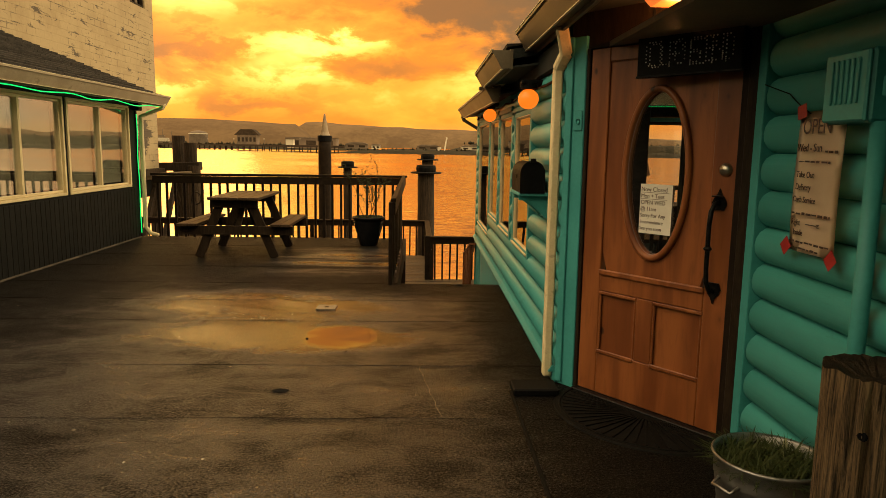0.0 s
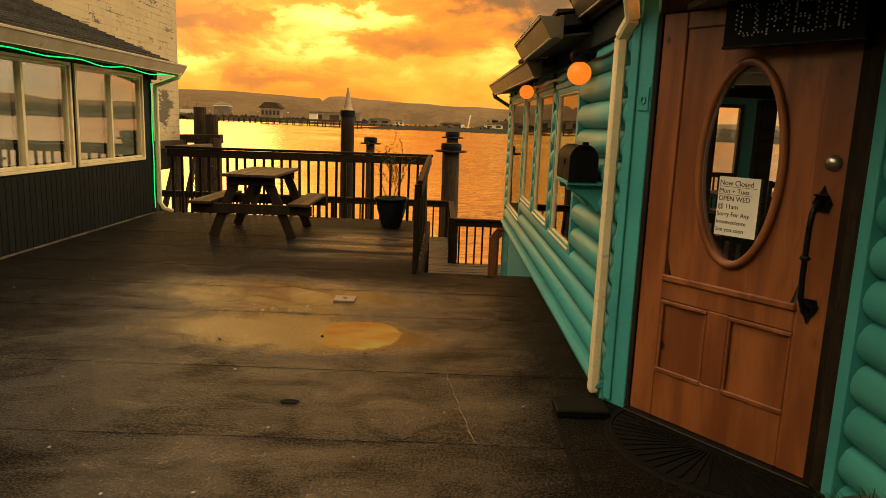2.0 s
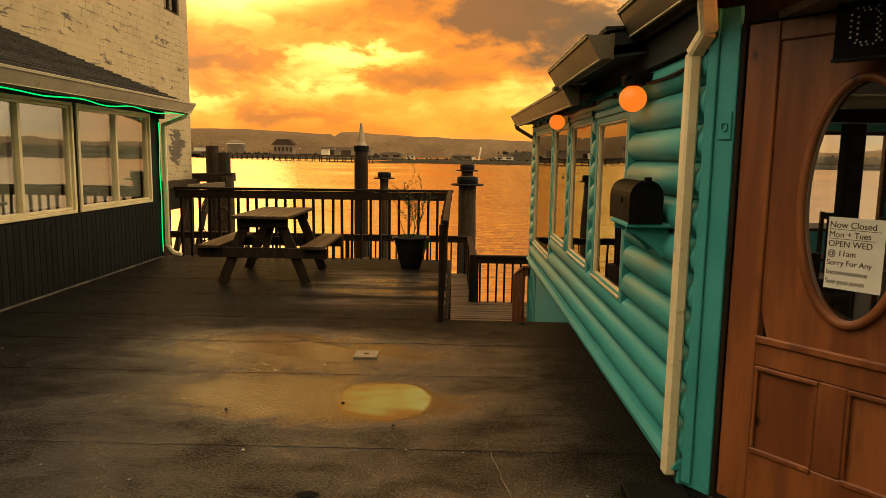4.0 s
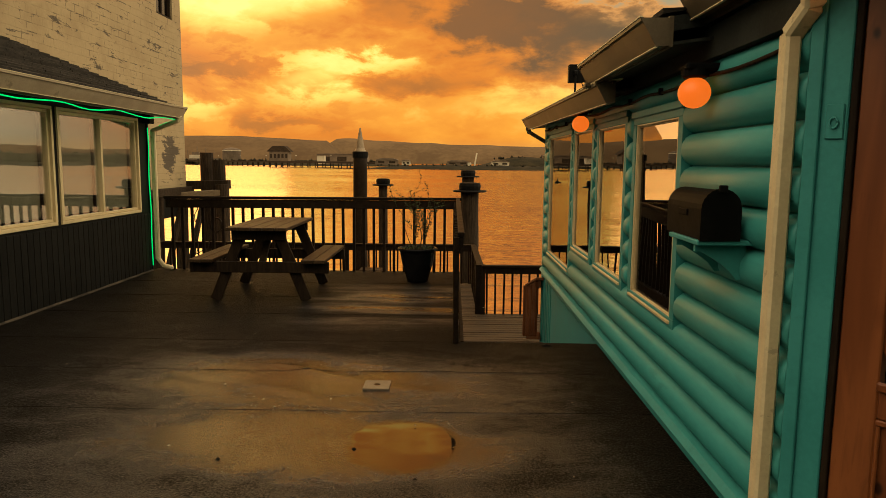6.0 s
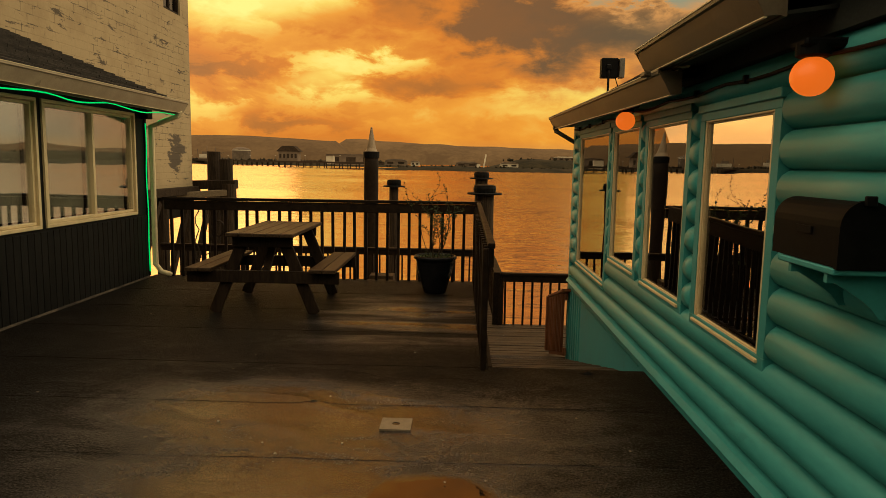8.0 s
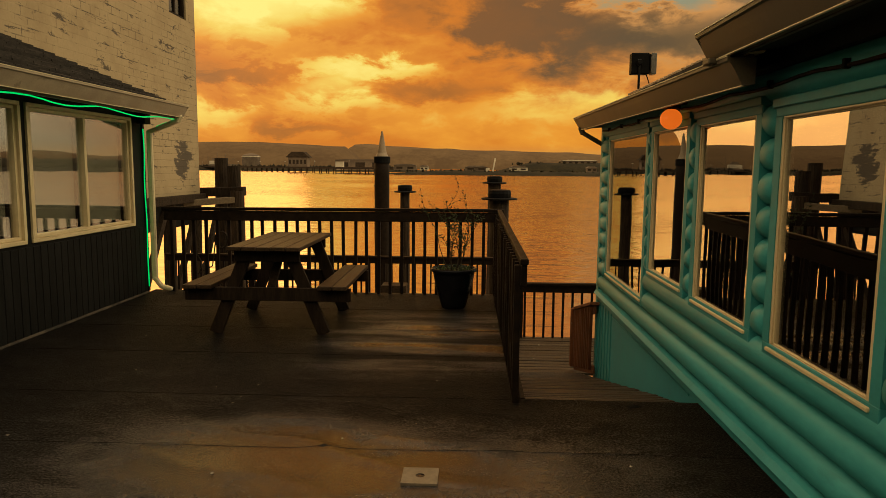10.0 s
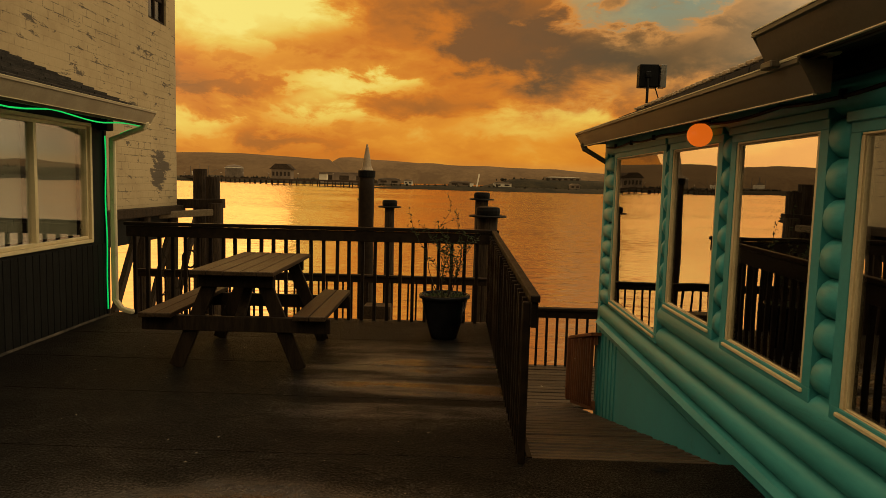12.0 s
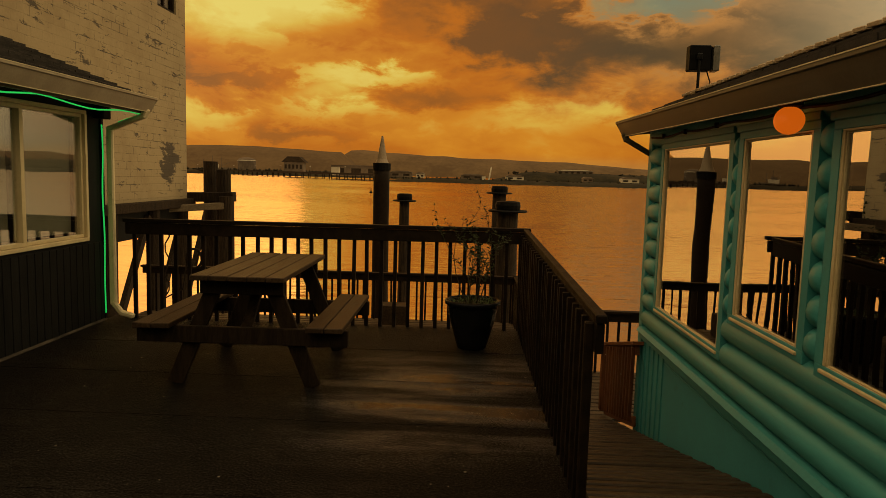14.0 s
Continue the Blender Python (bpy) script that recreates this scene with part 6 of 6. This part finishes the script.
for y in (0.05, 0.32):
    bm = bmesh.new()
    arc = [(0.15 - 0.21 * math.cos(a * math.pi / 16), -0.19 + 0.16 * math.sin(a * math.pi / 16)) for a in range(9)]
    outl = [(-0.09, -0.026), (0.15, -0.026), (0.15, -0.19), (0.11, -0.19)] + [(0.11 - 0.17 * math.sin(a * math.pi / 16), -0.19 + 0.13 * math.sin(a * math.pi / 16) ** 0.7) for a in range(1, 9)] + [(-0.09, -0.06)]
    part("bracket", prism(outl, y, y + 0.022), TEAL, mb)

fl = thing("flood_light", (1.86, 9.92, 2.36), "dark square floodlight on a short roof mast", "floodlight")
part("mast", tube(bmesh.new(), [(-0.06, -0.06, 0), (-0.06, -0.06, 0.16), (-0.06, -0.06, 0.34)], 0.014, 8), IRON, fl)
part("foot", B(-0.09, 0.04, -0.10, 0.03, -0.02, 0.012, 0.005), IRON, fl)
part("knuckle", B(-0.085, -0.035, -0.085, -0.045, 0.29, 0.35, 0.006), IRON, fl)
fhou = part("housing", B(-0.14, 0.055, -0.04, 0.08, 0.20, 0.43, 0.008), BLACK, fl)
part("fin", B(0.062, 0.068, -0.035, 0.075, 0.21, 0.42), BLACK, fhou)
part("lens", B(0.076, 0.135, -0.04, 0.08, 0.20, 0.43, 0.006), surface("flood_lens", (0.1, 0.09, 0.07), (0.16, 0.14, 0.11), 9, rough=(0.2, 0.3), bump=0), fhou)
part("lead", tube(bmesh.new(), [(0.03, 0, 0.21), (0.07, 0, 0.10), (0.05, 0, 0.06), (0.12, 0, 0.01)], 0.006, 6), BLACK, fl, flat=False)

# sign over the door
sg = thing("led_sign", tuple(DA + DD * 0.025 + Vector((0, 0, -0.03))), "unlit dotted led open and closed sign above the door", "sign", turn=TURN)
spanel = part("panel", B(0.375, 0.965, -0.10, -0.065, 1.905, 2.115, 0.006), BLACK, sg)
part("bezel", B(0.37, 0.97, -0.102, -0.062, 2.105, 2.12, 0.003), IRON, sg)
part("bezel", B(0.37, 0.97, -0.102, -0.062, 1.90, 1.912, 0.003), IRON, sg)
dots = {"O": ["01110", "10001", "10001", "10001", "10001", "10001", "01110"], "P": ["11110", "10001", "10001", "11110", "10000", "10000", "10000"],
        "E": ["11111", "10000", "10000", "11110", "10000", "10000", "11111"], "N": ["10001", "11001", "11001", "10101", "10011", "10011", "10001"],
        "C": ["0111", "1000", "1000", "1000", "1000", "1000", "0111"], "L": ["1000", "1000", "1000", "1000", "1000", "1000", "1111"], "S": ["0111", "1000", "1000", "0110", "0001", "0001", "1110"], "D": ["1110", "1001", "1001", "1001", "1001", "1001", "1110"], "o": ["0110", "1001", "1001", "1001", "1001", "1001", "0110"], "e": ["1111", "1000", "1000", "1110", "1000", "1000", "1111"]}
bead = None
# the lamps of OPEN and CLOSED share the board
for ch, lx, lz in [(c_, 0.455 + 0.118 * i_, 2.068) for i_, c_ in enumerate("OPEN")] + [(c_, 0.432 + 0.086 * i_, 2.078) for i_, c_ in enumerate("CLoSeD")]:
    for r, row in enumerate(dots[ch]):
        for c, on in enumerate(row):
            if on == "1":
                m = pose(lx + c * 0.018, -0.101, lz - r * 0.0195)
                if bead is None:
                    bmb = bmesh.new()
                    bmesh.ops.create_icosphere(bmb, subdivisions=1, radius=0.0045)
                    bead = part("bead", bmb, BEAD, spanel)
                    bead.matrix_basis = m
                else:
                    again(bead, spanel, m)
part("hanger", BEAM((0.45, -0.08, 2.11), (0.45, -0.08, 2.32), 0.012, 0.012), IRON, sg)
part("hanger", BEAM((0.90, -0.08, 2.11), (0.90, -0.08, 2.32), 0.012, 0.012), IRON, sg)
pl = thing("porch_light", (1.86, 2.52, 2.215), "square orange porch ceiling light, glowing", "ceiling light")
bm = bmesh.new()
q0 = [bm.verts.new((x, y, 0.0)) for x, y in ((-0.10, -0.10), (0.10, -0.10), (0.10, 0.10), (-0.10, 0.10))]
q1 = [bm.verts.new((x, y, 0.06)) for x, y in ((-0.14, -0.14), (0.14, -0.14), (0.14, 0.14), (-0.14, 0.14))]
bm.faces.new(q0)
for k in range(4):
    bm.faces.new((q0[k], q0[(k + 1) % 4], q1[(k + 1) % 4], q1[k]))
part("lens", bm, PORCH, pl, "orange glowing lens")
part("housing", B(-0.16, 0.16, -0.16, 0.16, 0.055, 0.075, 0.005), BLACK, pl)

bulb = new("porch_bulb", bpy.data.lights.new("porch_bulb", "POINT"))
bulb.data.energy, bulb.data.color, bulb.data.shadow_soft_size = 8.5, (1.0, 0.37, 0.09), 0.07
bulb.matrix_basis = pose(1.86, 2.52, 2.13)

# electrical box, conduit and poster beside the door
eb = thing("electrical_box", (SX - 0.05, 1.43, 1.72), "teal-painted ribbed outdoor electrical box", "electrical box")
part("box_body", B(-0.085, 0.03, -0.12, 0.14, -0.125, 0.125, 0.012), TEAL, eb)
ecov = part("cover", B(-0.10, -0.083, -0.115, 0.135, -0.12, 0.12, 0.007), TEAL, eb)
for i in range(6):
    part("rib", B(-0.108, -0.099, -0.075 + 0.03 * i, -0.063 + 0.03 * i, -0.06, 0.095, 0.003), TEAL, ecov)
part("hinge", B(-0.05, 0.0, -0.155, -0.118, -0.04, 0.03, 0.006), TEAL, eb)
part("conduit_pipe", tube(bmesh.new(), [(-0.03, -0.10, -1.7), (-0.03, -0.10, -0.12)], 0.03, 12), TEAL, eb, flat=False)
part("lead", tube(bmesh.new(), [(-0.02, 0.13 + 0.056 * k, -0.045 - 0.045 * math.sin(min(1.0, k / 7) * math.pi) + 0.16 * max(0, k / 11 - 0.25)) for k in range(12)], 0.0028, 6), BLACK, eb, flat=False)
po = thing("poster", (SX - 0.075, 1.68, 1.37), "handwritten open-hours poster held with red tape", "poster")
M = pose(0, 0, 0, 90, 0, -90)      # x along -y, upright, facing -x
bm = bmesh.new()
rows_ = []
for i in range(8):
    rows_.append([bm.verts.new((-0.165 + 0.33 * i / 7, -0.285 + 0.57 * j / 10, 0.004 * math.sin(i * 0.9 + j * 0.4) + 0.006 * (i / 7) ** 3)) for j in range(11)])
for i in range(7):
    for j in range(10):
        bm.faces.new((rows_[i][j], rows_[i + 1][j], rows_[i + 1][j + 1], rows_[i][j + 1]))
bmesh.ops.solidify(bm, geom=bm.faces[:], thickness=0.0012)
o = part("sheet", bm, PAPER, po, flat=False)
o.matrix_basis = M
UP = Matrix.Translation((-0.014, 0, 0)) @ M
for tx, x, y, s in (("OPEN", -0.11, 0.195, 0.085), ("Wed - Sun", -0.14, 0.125, 0.045), ("Take Out", -0.13, 0.02, 0.036), ("Delivery", -0.13, -0.03, 0.036), ("Curb Service", -0.14, -0.08, 0.034), ("Right", -0.14, -0.175, 0.036), ("Inside", -0.12, -0.215, 0.034)):
    lettering("line", tx, s, INK, po, UP @ pose(x, y, 0), 0.9)
scrawl("line", 0.06, 0.15, 0.115, 0.03, po, UP, 1)
scrawl("line", -0.12, 0.10, 0.075, 0.03, po, UP, 2)
scrawl("line", -0.14, 0.13, -0.135, 0.03, po, UP, 3)
scrawl("line", -0.14, 0.14, -0.25, 0.026, po, UP, 4)
scrawl("line", -0.14, 0.08, -0.275, 0.024, po, UP, 5)
bm = bmesh.new()
box(bm, -0.03, 0.06, -0.168, -0.164, 0, 0.0012)
box(bm, 0.045, 0.064, -0.163, -0.159, 0, 0.0012)
box(bm, 0.045, 0.064, -0.173, -0.169, 0, 0.0012)
part("arrow", bm, INK, po).matrix_basis = UP
for x, y, r in ((-0.125, 0.285, 12), (-0.165, -0.27, 42), (0.16, -0.285, 44)):
    part("tape", B(-0.032, 0.032, -0.028, 0.028, 0, 0.0015), TAPE, po, "strip of red tape").matrix_basis = UP @ pose(x, y, 0.001, 0, 0, r)

# ---- things on the floor by the door ----
mat_ = thing("door_mat", (1.91, 2.70, 0.0), "half-round black rubber door mat with sunray ribs", "door mat", turn=TURN)
R = 0.56


def half_disc(r, z0, z1, n=40):
    bm = bmesh.new()
    lo = [bm.verts.new((r * math.cos(math.pi + math.pi * k / n), r * 0.86 * math.sin(math.pi + math.pi * k / n) - 0.02, z0)) for k in range(n + 1)]
    hi = [bm.verts.new((v.co.x * 0.985, (v.co.y + 0.02) * 0.985 - 0.02, z1)) for v in lo]
    for k in range(n + 1):
        bm.faces.new((lo[k], lo[(k + 1) % (n + 1)], hi[(k + 1) % (n + 1)], hi[k]))
    bm.faces.new(hi)
    return bm


part("mat_base", half_disc(R, 0.0, 0.010), RUBBER, mat_)
for k in range(1, 26):
    a = math.pi + math.pi * k / 26
    part("rib", BEAM((0.2 * R * math.cos(a), 0.2 * R * math.sin(a) * 0.86 - 0.02, 0.012), (0.9 * R * math.cos(a + 0.05), 0.9 * R * 0.86 * math.sin(a + 0.05) - 0.02, 0.012), 0.010, 0.008), RUBBER, mat_)
for f in (0.2, 0.93):
    part("ring_rib", tube(bmesh.new(), [(f * R * math.cos(math.pi + math.pi * k / 30), f * R * 0.86 * math.sin(math.pi + math.pi * k / 30) - 0.02, 0.011) for k in range(31)], 0.006, 6), RUBBER, mat_, flat=False)

bk = thing("zinc_bucket", (1.97, 1.49, -0.025), "galvanized zinc tub planted with grass", "tub")
tubp = part("tub", lathe([(0.001, 0.012), (0.155, 0.0), (0.165, 0.01), (0.18, 0.12), (0.184, 0.13), (0.182, 0.14), (0.198, 0.25), (0.202, 0.26), (0.199, 0.27), (0.209, 0.335), (0.216, 0.345), (0.209, 0.352), (0.2, 0.34), (0.19, 0.24), (0.001, 0.235)], 36, False), ZINC, bk, flat=False)
part("soil", lathe([(0.192, 0.25), (0.195, 0.285), (0.12, 0.30), (0.001, 0.305)], 24, False), SOIL, bk)
for a in (200, 20):
    c, s = math.cos(radians(a)), math.sin(radians(a))
    part("handle", tube(bmesh.new(), [(0.20 * c - 0.05 * s, 0.20 * s + 0.05 * c, 0.27), (0.235 * c - 0.045 * s, 0.235 * s + 0.045 * c, 0.25), (0.235 * c + 0.045 * s, 0.235 * s - 0.045 * c, 0.25), (0.20 * c + 0.05 * s, 0.20 * s - 0.05 * c, 0.27)], 0.007, 6), ZINC, tubp, flat=False)


def blades(n, radius, h0, h1, lean, seed, width=0.006):
    bm = bmesh.new()
    rnd = random.Random(seed)
    for i in range(n):
        a, r = rnd.uniform(0, 6.283), radius * math.sqrt(rnd.random())
        x, y = r * math.cos(a), r * math.sin(a)
        b = rnd.uniform(0, 6.283)
        h, l = rnd.uniform(h0, h1), rnd.uniform(0.2, 1.0) * lean
        w = width * rnd.uniform(0.5, 1.2)
        px, py = -math.sin(b) * w, math.cos(b) * w
        prev = None
        for t in (0, 0.35, 0.7, 1.0):
            cx, cy, cz = x + math.cos(b) * l * t * t, y + math.sin(b) * l * t * t, h * (t - 0.55 * t * t * l / lean)
            k = 1 - t * 0.85
            cur = (bm.verts.new((cx - px * k, cy - py * k, cz)), bm.verts.new((cx + px * k, cy + py * k, cz)))
            if prev:
                bm.faces.new((prev[0], prev[1], cur[1], cur[0]))
            prev = cur
    return bm


gr = part("grass", blades(1500, 0.185, 0.03, 0.12, 0.15, 3, 0.005), LEAF, bk, "short green grass tufts")
gr.matrix_basis = pose(0, 0, 0.285)
stump = thing("timber_post", (2.095, 1.10, 0.0), "cracked weathered round timber post", "post")
bm = bmesh.new()
n_, rowsv = 72, []
for j in range(13):
    z = 0.80 * j / 12
    row = []
    for k in range(n_):
        a = 2 * math.pi * k / n_
        crack = -0.026 * max(0, noise.noise((math.cos(a) * 8, math.sin(a) * 8, z * 0.9)) - 0.12) * 4
        r = 0.168 + 0.010 * noise.noise((math.cos(a) * 2, math.sin(a) * 2, z)) + crack
        row.append(bm.verts.new((r * math.cos(a), r * math.sin(a), z + (0.012 * noise.noise((math.cos(a) * 3, math.sin(a) * 3, 4)) if j == 12 else 0))))
    rowsv.append(row)
for a, b in zip(rowsv, rowsv[1:]):
    for k in range(n_):
        bm.faces.new((a[k], a[(k + 1) % n_], b[(k + 1) % n_], b[k]))
part_top = bmesh.new()
rim_ = [part_top.verts.new(v.co) for v in rowsv[-1]]
part("post", bm, STUMP, stump)
bm = part_top
inner = [bm.verts.new((v.co.x * 0.72, v.co.y * 0.72, 0.785)) for v in rim_]
core = [bm.verts.new((v.co.x * 0.35, v.co.y * 0.35, 0.755)) for v in rim_]
for a, b in ((rim_, inner), (inner, core)):
    for k in range(n_):
        bm.faces.new((a[k], a[(k + 1) % n_], b[(k + 1) % n_], b[k]))
bm.faces.new(core)
part("end_grain", bm, PILE, stump, "dark rotten end grain")
part("knot", lathe([(0.001, 0.004), (0.011, 0.006), (0.016, 0.0)], 12, False), BLACK, stump).matrix_basis = pose(-0.118, -0.118, 0.62, 90, 0, -45)
bm = blades(9, 0.12, 0.06, 0.10, 0.10, 12, 0.022)
part("broad_leaf", bm, surface("pale_leaf", (0.14, 0.15, 0.07), (0.24, 0.24, 0.12), 12, rough=(0.5, 0.7), bump=0.2), bk, "pale broad leaf").matrix_basis = pose(0.06, 0.03, 0.285)

# ---- picnic table ----
pt = thing("picnic_table", (-1.85, 8.60, 0.0), "weathered wooden picnic table with attached benches", "picnic table", turn=0.4)
pt.scale = (0.89, 1, 1)
HL, HT = 0.71, 0.81
for i in range(5):
    x = -0.36 + 0.147 * (i + 0.5)
    part("top_board", B(x - 0.070, x + 0.070, -HL + random.uniform(-0.006, 0.006), HL + random.uniform(-0.006, 0.006), HT - 0.036, HT + random.uniform(-0.002, 0.002), 0.005), TABLE_WOOD, pt)
for s in (-1, 1):
    for i in range(2):
        x = s * (0.60 + 0.147 * i)
        part("bench_board", B(x - 0.070, x + 0.070, -HL + 0.02, HL - 0.02, 0.43, 0.467, 0.005), TABLE_WOOD, pt)
# frame below the top in a darker wood, its shade put into the colour
for y, tag in ((-0.52, 0), (0.52, 1)):
    e = 0.04 if y < 0 else -0.04
    part("bench_beam", BEAM((-0.84, y - e, 0.37), (0.84, y - e, 0.37), 0.038, 0.12, bevel=0.004), DARK_WOOD, pt)
    part("top_cleat", BEAM((-0.33, y - e, HT - 0.09), (0.33, y - e, HT - 0.09), 0.038, 0.11, bevel=0.004), DARK_WOOD, pt)
    for s in (-1, 1):
        part("leg", BEAM((s * 0.56, y, 0.0), (s * 0.21, y, HT - 0.05), 0.038, 0.125, up=(1, 0, 0.4), bevel=0.004), DARK_WOOD, pt)
part("brace", BEAM((0, -0.5, 0.36), (0, -0.06, HT - 0.06), 0.085, 0.038, bevel=0.003), DARK_WOOD, pt)
part("brace", BEAM((0, 0.5, 0.36), (0, 0.06, HT - 0.06), 0.085, 0.038, bevel=0.003), DARK_WOOD, pt)

# ---- pot with a bare shrub ----
pot = thing("plant_pot", (-0.21, 9.39, 0.0), "dark glazed pot holding a thin leggy shrub", "plant pot")
part("pot", lathe([(0.001, 0.004), (0.12, 0.0), (0.13, 0.01), (0.145, 0.06), (0.165, 0.13), (0.205, 0.27), (0.222, 0.37), (0.228, 0.395), (0.25, 0.405), (0.252, 0.43), (0.235, 0.44), (0.225, 0.43), (0.215, 0.38), (0.001, 0.37)], 36, False), GLAZE, pot, flat=False)
part("soil", lathe([(0.217, 0.38), (0.215, 0.395), (0.1, 0.41), (0.001, 0.412)], 20, False), SOIL, pot)
rnd = random.Random(11)
stems = bmesh.new()
leaves = bmesh.new()


def leaf(bm, p, s, rnd):
    d = Vector((rnd.uniform(-1, 1), rnd.uniform(-1, 1), rnd.uniform(-0.3, 0.8))).normalized()
    e = d.orthogonal().normalized()
    m_ = p + d * s * 0.5 + Vector((0, 0, 0.1 * s))
    v = [bm.verts.new(c) for c in (p, m_ + e * s * 0.22, p + d * s, m_ - e * s * 0.22)]
    bm.faces.new(v)


def twig(p, d, ln, r, depth):
    pts = [p]
    for k in range(4):
        d = (d + Vector((rnd.uniform(-0.22, 0.22), rnd.uniform(-0.22, 0.22), rnd.uniform(-0.05, 0.12)))).normalized()
        pts.append(pts[-1] + d * ln / 4)
    tube(stems, pts, [r, r * 0.85, r * 0.7, r * 0.55, r * 0.4], 5)
    for q in pts[1:]:
        if depth <= 1:
            for _ in range(2):
                leaf(leaves, q, rnd.uniform(0.02, 0.045), rnd)
        if depth > 0 and rnd.random() < 0.85:
            nd = (d + Vector((rnd.uniform(-1, 1), rnd.uniform(-1, 1), rnd.uniform(-0.1, 0.5))) * 0.9).normalized()
            twig(q, nd, ln * rnd.uniform(0.4, 0.62), r * 0.55, depth - 1)


for k in range(6):
    a = k * 1.05
    twig(Vector((0.05 * math.cos(a), 0.05 * math.sin(a), 0.39)), Vector((0.26 * math.cos(a), 0.26 * math.sin(a), 1)), rnd.uniform(0.38, 0.62), 0.006, 2)
shrub = part("shrub", stems, TWIG, pot, "thin bare brown stems")
part("leaves", leaves, LEAF, shrub, "sparse small dark leaves")
low = part("low_foliage", blades(160, 0.20, 0.02, 0.10, 0.10, 8, 0.008), LEAF, pot)
low.matrix_basis = pose(0, 0, 0.40)
low2 = thing("stacked_crate", (-1.55, 15.7, LOW), "small pale box beside the outer railing", "box")
part("crate", B(-0.25, 0.25, -0.2, 0.2, 0, 0.42, 0.01), TABLE_WOOD, low2)

# ---- inside the restaurant ----
IX1 = 6.8
room = thing("dining_room", (0, 0, 0), "dark dining room with windows towards the water", "room", kind="structure")
part("room_floor", B(WX + 0.16, IX1, 3.25, HY1 - 0.1, -0.05, 0.0), INNER_WOOD, room)
part("entry_floor", B(SX + 0.16, IX1, -4.0, 3.25, -0.05, 0.0), INNER_WOOD, room)
bm = wall_with_openings(IX1, IX1 + 0.15, -4.0, HY1 - 0.1, 0.0, 2.4, [(y, y + 1.35, 0.7, 2.0) for y in (-3.2, -1.6, 0.0, 1.6, 3.2, 4.8, 6.4, 8.0)])
part("far_wall", bm, PLASTER, room)
part("back_wall", B(SX + 0.16, IX1, -4.1, -4.0, 0, 2.4), PLASTER, room)
tagged(part("ceiling", B(WX + 0.165, IX1 - 0.005, -4.0, HY1 - 0.105, 2.075, 2.105), PLASTER), "dark dining room ceiling", "ceiling", kind="structure")
part("column", B(3.9, 4.1, 5.3, 5.5, 0, 2.07, 0.01), INNER_WOOD, room)
part("partition", B(1.68, 2.22, 3.93, 3.99, 0, 2.07), INNER_WOOD, room)
part("partition_post", B(2.48, 2.58, 3.92, 4.0, 0, 1.72, 0.006), INNER_WOOD, room)
part("partition_lintel", B(2.225, 3.6, 3.93, 3.99, 1.725, 2.07), INNER_WOOD, room)


def dining_table(x, y, turn=0):
    t = thing("dining_table", (x, y, 0), "dark wooden dining table by the windows", "table", "dining tables", turn=turn)
    part("tabletop", B(-0.6, 0.6, -0.38, 0.38, 0.715, 0.75, 0.006), INNER_WOOD, t)
    for sx in (-0.53, 0.53):
        for sy in (-0.31, 0.31):
            part("leg", B(sx - 0.03, sx + 0.03, sy - 0.03, sy + 0.03, 0, 0.715), INNER_WOOD, t)
    return t


def dining_chair(x, y, turn):
    t = thing("dining_chair", (x, y, 0), "dark slat-backed wooden dining chair", "chair", "dining chairs", turn=turn)
    part("seat", B(-0.21, 0.21, -0.21, 0.21, 0.43, 0.46, 0.008), INNER_WOOD, t)
    for sx in (-0.18, 0.18):
        part("leg", B(sx - 0.018, sx + 0.018, -0.2, -0.164, 0, 0.43), INNER_WOOD, t)
        part("back_post", B(sx - 0.018, sx + 0.018, 0.17, 0.206, 0, 0.98), INNER_WOOD, t)
    part("back_rail", B(-0.162, 0.162, 0.178, 0.2, 0.9, 0.97), INNER_WOOD, t)
    for k in range(4):
        part("back_slat", B(-0.12 + 0.072 * k, -0.095 + 0.072 * k, 0.182, 0.196, 0.46, 0.9), INNER_WOOD, t)
    return t


tb = dining_table(2.35, 5.05)
ch = dining_chair(2.35, 5.7, 0)
for x, y in ((2.35, 7.3), (2.35, 9.1), (4.6, 6.2), (4.6, 8.6)):
    copy_thing(tb, pose(x, y, 0))
for x, y, r in ((2.35, 4.42, 180), (2.1, 6.66, 175), (2.6, 7.95, 4), (2.35, 8.45, 180), (2.4, 9.75, 0), (4.4, 5.55, 180), (4.8, 6.85, 0), (4.6, 7.95, 178), (4.5, 9.25, 2)):
    copy_thing(ch, pose(x, y, 0, 0, 0, r))
lampo = thing("floor_lamp", (2.75, 6.05, 0.0), "floor lamp with an orange fabric shade, unlit", "floor lamp")
part("base", lathe([(0.13, 0), (0.13, 0.02), (0.02, 0.04)], 20), IRON, lampo)
part("pole", tube(bmesh.new(), [(0, 0, 0.03), (0, 0, 1.3)], 0.012, 8), IRON, lampo)
part("shade", lathe([(0.19, 1.24), (0.14, 1.47), (0.135, 1.47), (0.185, 1.24)], 24, False), surface("amber_shade", (0.45, 0.2, 0.06), (0.6, 0.28, 0.09), 5, rough=(0.7, 0.9), bump=0.1), lampo)
